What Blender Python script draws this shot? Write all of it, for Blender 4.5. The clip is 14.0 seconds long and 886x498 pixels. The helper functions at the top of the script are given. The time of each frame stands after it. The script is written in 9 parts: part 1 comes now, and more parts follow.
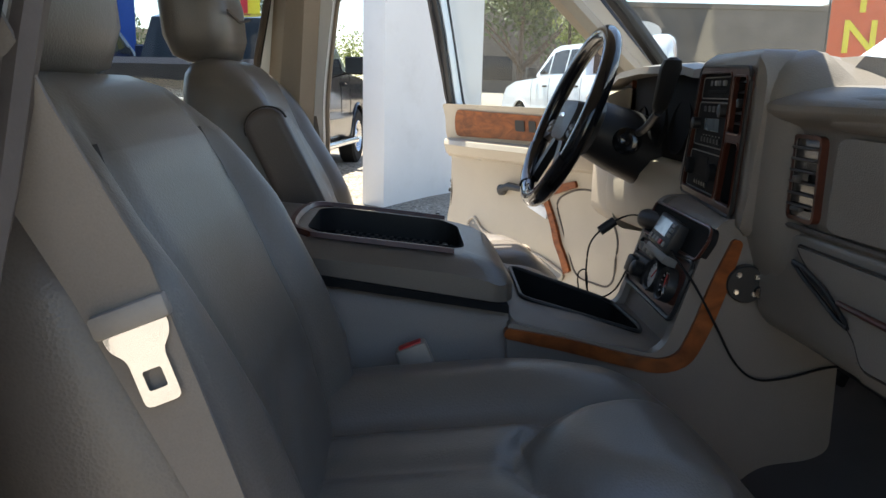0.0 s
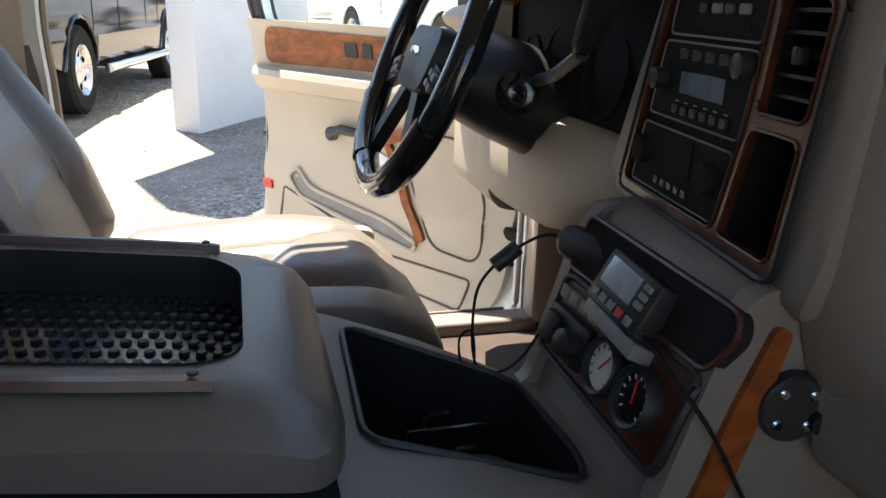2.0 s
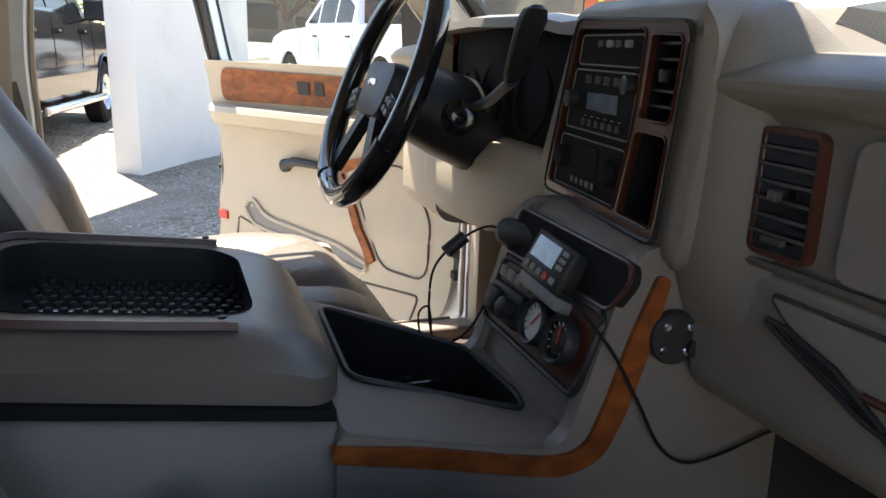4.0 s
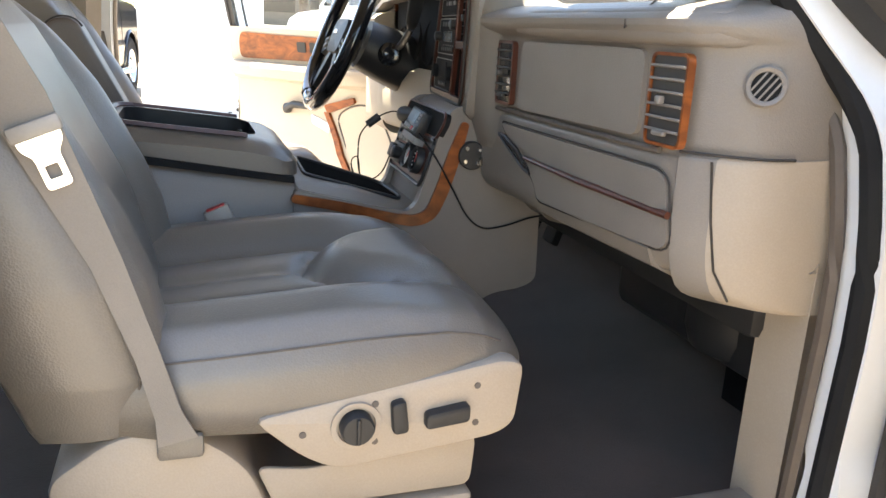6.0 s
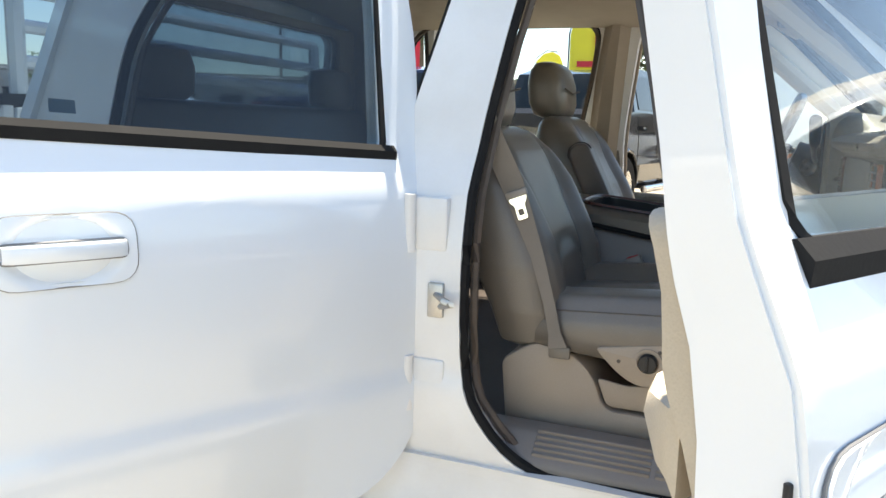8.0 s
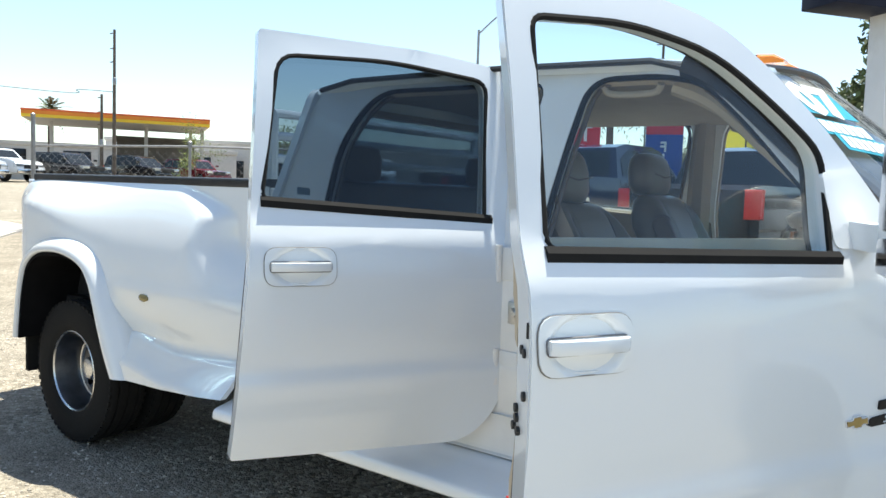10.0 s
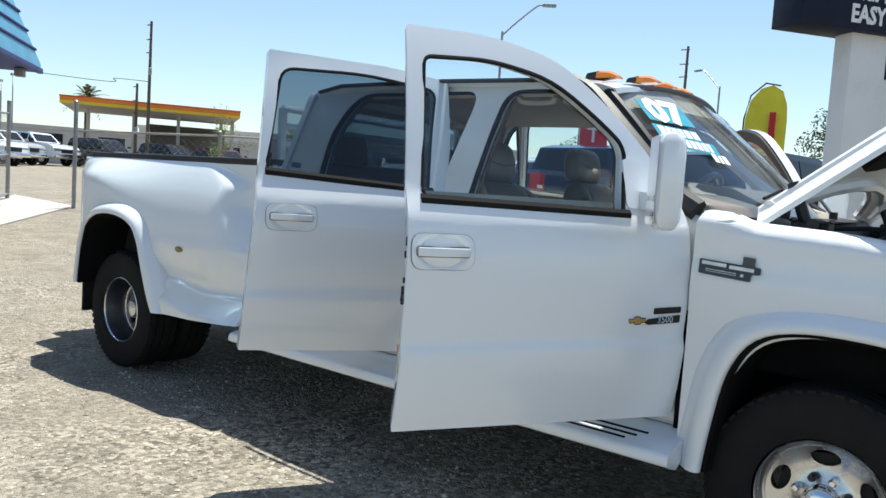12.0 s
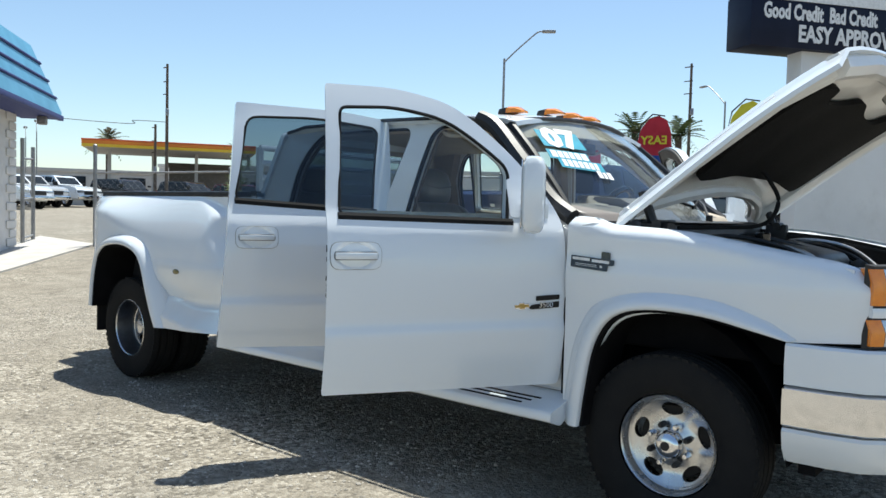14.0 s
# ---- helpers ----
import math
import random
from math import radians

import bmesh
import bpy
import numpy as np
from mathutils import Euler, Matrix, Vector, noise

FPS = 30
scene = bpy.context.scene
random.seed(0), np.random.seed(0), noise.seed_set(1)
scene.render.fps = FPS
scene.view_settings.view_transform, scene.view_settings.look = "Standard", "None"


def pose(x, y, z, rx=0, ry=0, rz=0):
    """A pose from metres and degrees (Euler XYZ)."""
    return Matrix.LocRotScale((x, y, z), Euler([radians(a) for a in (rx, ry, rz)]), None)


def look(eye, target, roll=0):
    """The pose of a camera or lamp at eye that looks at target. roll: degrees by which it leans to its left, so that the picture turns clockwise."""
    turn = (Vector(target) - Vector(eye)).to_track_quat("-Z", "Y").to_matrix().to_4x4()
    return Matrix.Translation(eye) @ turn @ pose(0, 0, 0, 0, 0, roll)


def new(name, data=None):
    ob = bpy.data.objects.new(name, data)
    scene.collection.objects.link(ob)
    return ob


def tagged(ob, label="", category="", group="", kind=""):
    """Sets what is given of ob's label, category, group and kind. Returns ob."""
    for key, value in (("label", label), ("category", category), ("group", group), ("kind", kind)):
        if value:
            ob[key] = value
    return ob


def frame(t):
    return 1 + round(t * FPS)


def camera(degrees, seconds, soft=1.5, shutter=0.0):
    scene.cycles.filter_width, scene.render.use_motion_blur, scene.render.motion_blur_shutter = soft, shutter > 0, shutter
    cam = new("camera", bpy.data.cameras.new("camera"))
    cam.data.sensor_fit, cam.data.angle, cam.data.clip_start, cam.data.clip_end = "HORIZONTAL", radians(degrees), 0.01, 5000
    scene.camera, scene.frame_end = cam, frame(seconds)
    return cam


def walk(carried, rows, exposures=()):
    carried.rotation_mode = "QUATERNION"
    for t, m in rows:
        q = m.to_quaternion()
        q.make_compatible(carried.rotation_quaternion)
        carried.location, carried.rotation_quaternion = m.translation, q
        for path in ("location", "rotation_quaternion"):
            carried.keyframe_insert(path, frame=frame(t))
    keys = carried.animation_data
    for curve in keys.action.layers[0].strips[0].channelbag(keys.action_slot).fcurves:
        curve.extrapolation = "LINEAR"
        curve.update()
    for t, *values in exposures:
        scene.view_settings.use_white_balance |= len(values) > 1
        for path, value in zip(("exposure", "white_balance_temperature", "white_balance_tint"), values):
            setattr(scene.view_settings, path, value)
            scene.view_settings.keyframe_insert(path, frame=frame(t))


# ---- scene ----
cam = camera(59.9, 14.0)
PATH = [
    (0, (-1.326, -1.244, 1.395), (-1.228, 0.713, 0.99), 1.4),
    (0.5, (-1.343, -1.041, 1.418), (-1.062, 0.901, 1.03), 0.5),
    (1, (-1.317, -0.865, 1.42), (-1.036, 1.069, 0.995), 0.7),
    (1.5, (-1.243, -0.69, 1.426), (-0.806, 1.176, 0.854), 1.5),
    (2, (-1.23, -0.633, 1.416), (-0.732, 1.202, 0.796), 1.8),
    (2.5, (-1.235, -0.625, 1.417), (-0.665, 1.198, 0.825), 2.3),
    (2.7, (-1.234, -0.626, 1.415), (-0.682, 1.207, 0.838), 1.2),
    (4.8, (-1.334, -1.09, 1.394), (-0.644, 0.724, 0.909), 2.3),
    (5, (-1.316, -1.18, 1.378), (-0.688, 0.656, 0.892), 2.3),
    (5.5, (-1.304, -1.364, 1.365), (-0.721, 0.47, 0.818), 2.6),
    (6, (-1.358, -1.572, 1.36), (-0.738, 0.25, 0.818), 2.8),
    (6.5, (-1.344, -1.746, 1.355), (-1.026, 0.163, 0.85), 4.3),
    (7, (-1.293, -1.972, 1.361), (-1.434, -0.036, 0.876), 2.2),
    (7.5, (-1.199, -2.213, 1.379), (-1.624, -0.301, 0.975), 1.9),
    (8, (-0.999, -2.377, 1.397), (-1.757, -0.554, 1.083), 1.5),
    (8.5, (-0.852, -2.588, 1.406), (-1.804, -0.858, 1.091), 1.4),
    (9, (-0.708, -2.795, 1.428), (-1.723, -1.088, 1.197), 1.2),
    (9.2, (-0.63, -2.849, 1.432), (-1.715, -1.178, 1.253), 0.7),
    (11.3, (0.222, -3.45, 1.37), (-1.042, -1.906, 1.24), 2.5),
    (11.5, (0.309, -3.513, 1.359), (-0.962, -1.973, 1.241), 2.2),
    (12, (0.527, -3.628, 1.353), (-0.721, -2.073, 1.198), 3.8),
    (12.5, (0.739, -3.657, 1.353), (-0.551, -2.133, 1.233), 3.3),
    (13, (0.926, -3.73, 1.34), (-0.42, -2.255, 1.237), 3.1),
    (13.5, (1.113, -3.868, 1.334), (-0.195, -2.359, 1.234), 2.5),
    (14, (1.298, -3.906, 1.338), (0.003, -2.385, 1.247), 1.4),
]
EXPOSURES = [(0.0, 1.66, 6900, 10), (1.0, 2.14, 7000, 11), (2.0, 2.04, 7000, 12), (5.0, 2.27, 7400, 12), (5.5, 2.76, 7800, 14), (6.0, 3.16, 7600, 12), (7.0, 2.96, 7400, 10), (8.0, 1.91, 7250, 8), (9.0, 1.46, 6950, 4), (11.5, 0.71, 6500, 5), (14.0, 0.54, 6300, 4)]
walk(cam, [(r[0], look(*r[1:])) for r in PATH], EXPOSURES)

# ---- world and sun ----
SUN_AZ = math.atan2(0.31, -0.12)
SUN_EL = math.atan2(1.0, 0.332)
world = bpy.data.worlds.new("sky")
scene.world = world
world.use_nodes = True
wn = world.node_tree.nodes
sky = wn.new("ShaderNodeTexSky")
sky.sky_type = "NISHITA"
sky.sun_disc = False
sky.sun_elevation = SUN_EL
sky.sun_rotation = math.pi / 2 - SUN_AZ
sky.air_density, sky.dust_density, sky.ozone_density = 1.0, 0.5, 1.2
world.node_tree.links.new(sky.outputs[0], wn["Background"].inputs[0])
wn["Background"].inputs[1].default_value = 0.108
sun = new("sun", bpy.data.lights.new("sun", "SUN"))
sun.data.energy, sun.data.angle, sun.data.color = 5.0, radians(0.53), (1.0, 0.95, 0.87)
sun.matrix_world = look((20 * math.cos(SUN_AZ) * math.cos(SUN_EL), 20 * math.sin(SUN_AZ) * math.cos(SUN_EL), 20 * math.sin(SUN_EL)), (0, 0, 0))


# ---- materials ----
def shader(name):
    m = bpy.data.materials.new(name)
    m.use_nodes = True
    return m, m.node_tree.nodes, m.node_tree.links, m.node_tree.nodes["Principled BSDF"]


def surface(name, a, b=None, rough=0.5, scale=8.0, fine=120.0, bump=0.1, metal=0.0, coat=0.0, vary=0.08, sheen=0.0, spec=0.5, pattern="noise", dirt=None):
    """Two tones mixed by a broad and a fine noise, uneven roughness and a fine relief, all in metres."""
    m, n, l, p = shader(name)
    b = b or tuple(c * 0.8 for c in a)
    co = n.new("ShaderNodeTexCoord")
    big = n.new("ShaderNodeTexNoise")
    big.inputs["Scale"].default_value, big.inputs["Detail"].default_value = scale, 5
    small = n.new("ShaderNodeTexVoronoi" if pattern == "cells" else "ShaderNodeTexNoise")
    small.inputs["Scale"].default_value = fine
    if pattern != "cells":
        small.inputs["Detail"].default_value = 6
    for t in (big, small):
        l.new(co.outputs["Object"], t.inputs["Vector"])
    mix = n.new("ShaderNodeMix")
    mix.data_type = "RGBA"
    mix.inputs[6].default_value, mix.inputs[7].default_value = (*a, 1), (*b, 1)
    ramp = n.new("ShaderNodeMapRange")
    ramp.inputs[1].default_value, ramp.inputs[2].default_value = 0.35, 0.68
    l.new(big.outputs[0], ramp.inputs[0])
    l.new(ramp.outputs[0], mix.inputs[0])
    hue = n.new("ShaderNodeHueSaturation")
    val = n.new("ShaderNodeMapRange")
    val.inputs[3].default_value, val.inputs[4].default_value = 1 - vary, 1 + vary
    l.new(small.outputs[0], val.inputs[0])
    l.new(val.outputs[0], hue.inputs["Value"])
    l.new(mix.outputs[2], hue.inputs["Color"])
    colour = hue.outputs[0]
    if dirt:
        d = n.new("ShaderNodeTexNoise")
        d.inputs["Scale"].default_value, d.inputs["Detail"].default_value, d.inputs["Roughness"].default_value = 1.7, 8, 0.7
        l.new(co.outputs["Object"], d.inputs["Vector"])
        dr = n.new("ShaderNodeMapRange")
        dr.inputs[1].default_value, dr.inputs[2].default_value, dr.inputs[4].default_value = 0.52, 0.78, 0.55
        l.new(d.outputs[0], dr.inputs[0])
        dm = n.new("ShaderNodeMix")
        dm.data_type = "RGBA"
        dm.inputs[7].default_value = (*dirt, 1)
        l.new(dr.outputs[0], dm.inputs[0])
        l.new(colour, dm.inputs[6])
        colour = dm.outputs[2]
    l.new(colour, p.inputs["Base Color"])
    rr = n.new("ShaderNodeMapRange")
    rr.inputs[3].default_value, rr.inputs[4].default_value = max(0.02, rough * 0.82), min(1, rough * 1.18)
    l.new(big.outputs[0], rr.inputs[0])
    l.new(rr.outputs[0], p.inputs["Roughness"])
    p.inputs["Metallic"].default_value = metal
    p.inputs["Coat Weight"].default_value, p.inputs["Coat Roughness"].default_value = coat, 0.04
    p.inputs["Sheen Weight"].default_value = sheen
    p.inputs["Specular IOR Level"].default_value = spec
    if bump:
        bp = n.new("ShaderNodeBump")
        bp.inputs["Strength"].default_value, bp.inputs["Distance"].default_value = bump, 0.6 / fine
        l.new(small.outputs[0], bp.inputs["Height"])
        l.new(bp.outputs[0], p.inputs["Normal"])
    return m


def wood_material(name):
    m, n, l, p = shader(name)
    co = n.new("ShaderNodeTexCoord")
    mp = n.new("ShaderNodeMapping")
    mp.inputs["Scale"].default_value = (1.0, 1.0, 2.2)
    l.new(co.outputs["Object"], mp.inputs[0])
    w = n.new("ShaderNodeTexNoise")
    w.inputs["Scale"].default_value, w.inputs["Detail"].default_value, w.inputs["Distortion"].default_value = 11, 8, 2.0
    l.new(mp.outputs[0], w.inputs["Vector"])
    r = n.new("ShaderNodeValToRGB")
    r.color_ramp.elements[0].color, r.color_ramp.elements[0].position = (0.115, 0.028, 0.008, 1), 0.30
    r.color_ramp.elements[1].color, r.color_ramp.elements[1].position = (0.32, 0.090, 0.021, 1), 0.70
    l.new(w.outputs[0], r.inputs[0])
    l.new(r.outputs[0], p.inputs["Base Color"])
    p.inputs["Roughness"].default_value = 0.34
    p.inputs["Specular IOR Level"].default_value = 0.3
    p.inputs["Coat Weight"].default_value = 0.12
    return m


def glass_material(name, tint, gloss=1.0):
    """A thin pane: tinted see-through with Fresnel gloss."""
    m, n, l, p = shader(name)
    n.remove(p)
    tr, gl, mx, fr = n.new("ShaderNodeBsdfTransparent"), n.new("ShaderNodeBsdfGlossy"), n.new("ShaderNodeMixShader"), n.new("ShaderNodeLayerWeight")
    pw, sc = n.new("ShaderNodeMath"), n.new("ShaderNodeMath")
    pw.operation, sc.operation = "POWER", "MULTIPLY_ADD"
    pw.inputs[1].default_value = 5
    sc.inputs[1].default_value, sc.inputs[2].default_value = 0.9, 0.03
    tr.inputs[0].default_value = (*tint, 1)
    gl.inputs["Roughness"].default_value = 0.01
    gl.inputs["Color"].default_value = (gloss, gloss, gloss, 1)
    fr.inputs["Blend"].default_value = 0.5
    l.new(fr.outputs["Facing"], pw.inputs[0])
    l.new(pw.outputs[0], sc.inputs[0])
    l.new(sc.outputs[0], mx.inputs[0])
    l.new(tr.outputs[0], mx.inputs[1])
    l.new(gl.outputs[0], mx.inputs[2])
    l.new(mx.outputs[0], n["Material Output"].inputs[0])
    return m


def ground_material():
    """Pale desert gravel: stones at two sizes with dusty and darker patches."""
    m, n, l, p = shader("gravel ground")
    co = n.new("ShaderNodeTexCoord")
    v = n.new("ShaderNodeTexVoronoi")
    v.inputs["Scale"].default_value = 42
    v2 = n.new("ShaderNodeTexVoronoi")
    v2.inputs["Scale"].default_value = 110
    patch = n.new("ShaderNodeTexNoise")
    patch.inputs["Scale"].default_value, patch.inputs["Detail"].default_value = 0.55, 7
    for t in (v, v2, patch):
        l.new(co.outputs["Object"], t.inputs["Vector"])
    r = n.new("ShaderNodeValToRGB")
    e = r.color_ramp.elements
    e[0].color, e[0].position = (0.070, 0.062, 0.052, 1), 0.0
    e[1].color, e[1].position = (0.640, 0.585, 0.500, 1), 1.0
    mid = e.new(0.5)
    mid.color = (0.311, 0.279, 0.227, 1)
    l.new(v.outputs["Color"], r.inputs[0])
    r2 = n.new("ShaderNodeValToRGB")
    r2.color_ramp.elements[0].color = (0.168, 0.149, 0.122, 1)
    r2.color_ramp.elements[1].color = (0.444, 0.399, 0.330, 1)
    l.new(v2.outputs["Color"], r2.inputs[0])
    mx = n.new("ShaderNodeMix")
    mx.data_type = "RGBA"
    l.new(r.outputs[0], mx.inputs[6])
    l.new(r2.outputs[0], mx.inputs[7])
    pr = n.new("ShaderNodeMapRange")
    pr.inputs[1].default_value, pr.inputs[2].default_value = 0.38, 0.62
    l.new(patch.outputs[0], pr.inputs[0])
    l.new(pr.outputs[0], mx.inputs[0])
    worn = n.new("ShaderNodeTexNoise")
    worn.inputs["Scale"].default_value, worn.inputs["Detail"].default_value, worn.inputs["Roughness"].default_value = 2.6, 9, 0.68
    l.new(co.outputs["Object"], worn.inputs["Vector"])
    wr = n.new("ShaderNodeMapRange")
    wr.inputs[1].default_value, wr.inputs[2].default_value, wr.inputs[3].default_value, wr.inputs[4].default_value = 0.32, 0.66, 0.76, 1.14
    l.new(worn.outputs[0], wr.inputs[0])
    hs = n.new("ShaderNodeHueSaturation")
    l.new(wr.outputs[0], hs.inputs["Value"])
    l.new(mx.outputs[2], hs.inputs["Color"])
    l.new(hs.outputs[0], p.inputs["Base Color"])
    p.inputs["Roughness"].default_value = 0.95
    p.inputs["Specular IOR Level"].default_value = 0.08
    add = n.new("ShaderNodeMath")
    l.new(v.outputs["Distance"], add.inputs[0])
    l.new(v2.outputs["Distance"], add.inputs[1])
    b = n.new("ShaderNodeBump")
    b.inputs["Strength"].default_value, b.inputs["Distance"].default_value, b.invert = 0.8, 0.012, True
    l.new(add.outputs[0], b.inputs["Height"])
    l.new(b.outputs[0], p.inputs["Normal"])
    return m


def island_tone(m, amount=0.35):
    n, l = m.node_tree.nodes, m.node_tree.links
    p = n["Principled BSDF"]
    src = p.inputs["Base Color"].links[0].from_socket
    info, mr, hs = n.new("ShaderNodeNewGeometry"), n.new("ShaderNodeMapRange"), n.new("ShaderNodeHueSaturation")
    mr.inputs[3].default_value, mr.inputs[4].default_value = 1 - amount, 1 + amount
    l.new(info.outputs["Random Per Island"], mr.inputs[0])
    l.new(mr.outputs[0], hs.inputs["Value"])
    l.new(src, hs.inputs["Color"])
    l.new(hs.outputs[0], p.inputs["Base Color"])
    return m


WHITE = surface("white car paint", (0.760, 0.795, 0.825), (0.750, 0.785, 0.818), rough=0.22, scale=1.5, fine=400, bump=0.0, coat=0.8, vary=0.01)
JAMB = surface("white jamb paint", (0.78, 0.78, 0.77), (0.72, 0.71, 0.69), rough=0.35, scale=6, fine=150, bump=0.03, coat=0.3, vary=0.02)
# White paint greyed to the tone it has in a shaded groove.
GROOVE_SHADE = surface("shaded white groove", (0.20, 0.20, 0.205), (0.16, 0.16, 0.165), rough=0.6, scale=9, fine=200, bump=0.05)
LEATHER = surface("taupe leather", (0.162, 0.142, 0.120), (0.136, 0.119, 0.101), rough=0.34, scale=5, fine=420, bump=0.18, spec=0.6, vary=0.06, pattern="cells")
LEATHER_BROWN = surface("dark brown leather", (0.115, 0.090, 0.078), (0.092, 0.072, 0.062), rough=0.38, scale=6, fine=420, bump=0.18, vary=0.06, pattern="cells")
LEATHER_TAN = surface("tan vinyl", (0.37, 0.305, 0.24), (0.33, 0.27, 0.212), rough=0.5, scale=5, fine=380, bump=0.10, vary=0.05, pattern="cells")
DASH = surface("taupe dashboard plastic", (0.215, 0.186, 0.160), (0.188, 0.162, 0.140), rough=0.42, scale=6, fine=500, bump=0.22, vary=0.05, pattern="cells")
BEIGE = surface("beige door plastic", (0.47, 0.40, 0.305), (0.42, 0.355, 0.27), rough=0.5, scale=4, fine=450, bump=0.18, vary=0.04, pattern="cells")
LINER = surface("beige headliner cloth", (0.44, 0.38, 0.30), (0.40, 0.345, 0.275), rough=0.9, scale=9, fine=600, bump=0.25, vary=0.08)
CARPET = surface("dark taupe carpet", (0.0697, 0.0483, 0.0394), (0.0496, 0.0341, 0.0272), rough=0.97, scale=7, fine=500, bump=0.8, vary=0.35, sheen=0.3, spec=0.08)
WOOD = wood_material("burl wood trim")
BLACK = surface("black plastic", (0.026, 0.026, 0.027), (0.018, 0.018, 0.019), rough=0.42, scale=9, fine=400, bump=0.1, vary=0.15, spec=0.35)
GLOSS_BLACK = surface("gloss black plastic", (0.012, 0.012, 0.013), rough=0.12, scale=9, fine=300, bump=0.0, coat=0.4)
RUBBER = surface("black rubber", (0.013, 0.013, 0.0135), (0.018, 0.0175, 0.017), rough=0.75, scale=12, fine=200, bump=0.2, vary=0.2, spec=0.15)
SEAL = surface("brown-black door seal", (0.035, 0.03, 0.027), rough=0.6, scale=20, fine=300, bump=0.1)
BROWN_LIP = surface("brown rubber lip", (0.11, 0.085, 0.068), rough=0.6, scale=20, fine=300, bump=0.1)
SEAL_BLACK = surface("matt black weatherstrip", (0.014, 0.014, 0.015), (0.02, 0.02, 0.02), rough=0.85, scale=12, fine=200, bump=0.1, spec=0.12)
TYRE = surface("tyre rubber", (0.013, 0.013, 0.0135), (0.019, 0.0185, 0.018), rough=0.85, scale=9, fine=160, bump=0.35, vary=0.2, dirt=(0.026, 0.024, 0.021), spec=0.15)
CHROME = surface("polished metal", (0.82, 0.82, 0.83), (0.75, 0.75, 0.77), rough=0.12, scale=12, fine=250, bump=0.02, metal=1.0, vary=0.03)
ALLOY = surface("machined alloy", (0.66, 0.66, 0.66), (0.58, 0.58, 0.585), rough=0.27, scale=12, fine=300, bump=0.03, metal=1.0, vary=0.04)
WELL = surface("wheel well black", (0.010, 0.010, 0.011), (0.006, 0.006, 0.007), rough=0.95, scale=6, fine=90, bump=0.1, spec=0.05)
GOLD = surface("gold badge", (0.52, 0.36, 0.12), (0.45, 0.30, 0.09), rough=0.35, scale=20, fine=200, bump=0.02, metal=0.6, vary=0.04)
VENT_GREY = surface("dark taupe vent plastic", (0.055, 0.048, 0.043), (0.045, 0.040, 0.036), rough=0.5, scale=12, fine=300, bump=0.05)
DARK_STEEL = surface("dark wheel steel", (0.20, 0.21, 0.23), (0.15, 0.155, 0.17), rough=0.36, scale=16, fine=200, bump=0.05, metal=1.0, vary=0.08)
STEEL = surface("dull steel", (0.5, 0.5, 0.5), (0.4, 0.39, 0.37), rough=0.38, scale=16, fine=200, bump=0.05, metal=1.0, vary=0.08)
DARK_METAL = surface("dark underbody metal", (0.020, 0.0195, 0.019), (0.034, 0.029, 0.025), rough=0.7, scale=6, fine=90, bump=0.3, vary=0.25, spec=0.15)
AMBER = surface("amber lens", (0.85, 0.27, 0.02), (0.75, 0.22, 0.02), rough=0.15, scale=30, fine=200, bump=0.1, coat=0.5)
OLIVE_LENS = surface("aged amber lens", (0.22, 0.17, 0.05), (0.16, 0.13, 0.05), rough=0.25, scale=30, fine=200, bump=0.1, coat=0.5)
RED_LENS = surface("red lens", (0.55, 0.02, 0.02), rough=0.15, scale=30, fine=200, bump=0.1, coat=0.5)
LAMP = surface("clear lamp lens", (0.62, 0.66, 0.7), (0.42, 0.46, 0.5), rough=0.08, scale=26, fine=160, bump=0.2, metal=0.7, coat=0.7)
GREY_PLASTIC = surface("grey plastic", (0.22, 0.21, 0.20), rough=0.5, scale=8, fine=300, bump=0.1)
BELT = surface("taupe seatbelt webbing", (0.22, 0.19, 0.16), (0.195, 0.17, 0.143), rough=0.8, scale=10, fine=700, bump=0.4, vary=0.12)
BELT_PLASTIC = surface("taupe belt plastic", (0.33, 0.29, 0.245), rough=0.5, scale=10, fine=300, bump=0.05)
RED_WOOD = surface("dark red wood strip", (0.090, 0.024, 0.012), (0.052, 0.014, 0.008), rough=0.35, scale=30, fine=300, bump=0.02)
CREASE = surface("deep leather crease", (0.05, 0.042, 0.036), rough=0.8, scale=40, fine=500, bump=0.1)
THREAD = surface("seam thread", (0.12, 0.10, 0.085), rough=0.85, scale=40, fine=500, bump=0.2)
GLASS = glass_material("clear glass", (0.90, 0.93, 0.93))
SIDE_GLASS = glass_material("clear side glass", (0.91, 0.945, 0.95))
TINT = glass_material("tinted glass", (0.44, 0.50, 0.54))
PAD = surface("black hood pad", (0.010, 0.010, 0.010), (0.016, 0.0155, 0.015), rough=0.95, scale=6, fine=120, bump=0.5, vary=0.3, spec=0.1)
SCREEN = surface("display glass", (0.20, 0.26, 0.30), (0.12, 0.16, 0.19), rough=0.2, scale=30, fine=100, bump=0.0, coat=0.6)
DIAL = surface("white dial face", (0.72, 0.71, 0.67), rough=0.5, scale=30, fine=200, bump=0.0)
PRINT = surface("white print", (0.8, 0.8, 0.8), rough=0.6, scale=30, fine=200, bump=0.0)
TEAL = surface("teal window sticker", (0.02, 0.30, 0.42), rough=0.5, scale=20, fine=200, bump=0.0)
RED_PRINT = surface("red plastic", (0.5, 0.02, 0.02), rough=0.4, scale=20, fine=200, bump=0.0)
NAVY = surface("navy fabric print", (0.02, 0.035, 0.16), rough=0.7, scale=20, fine=300, bump=0.1)
GRAVEL = ground_material()


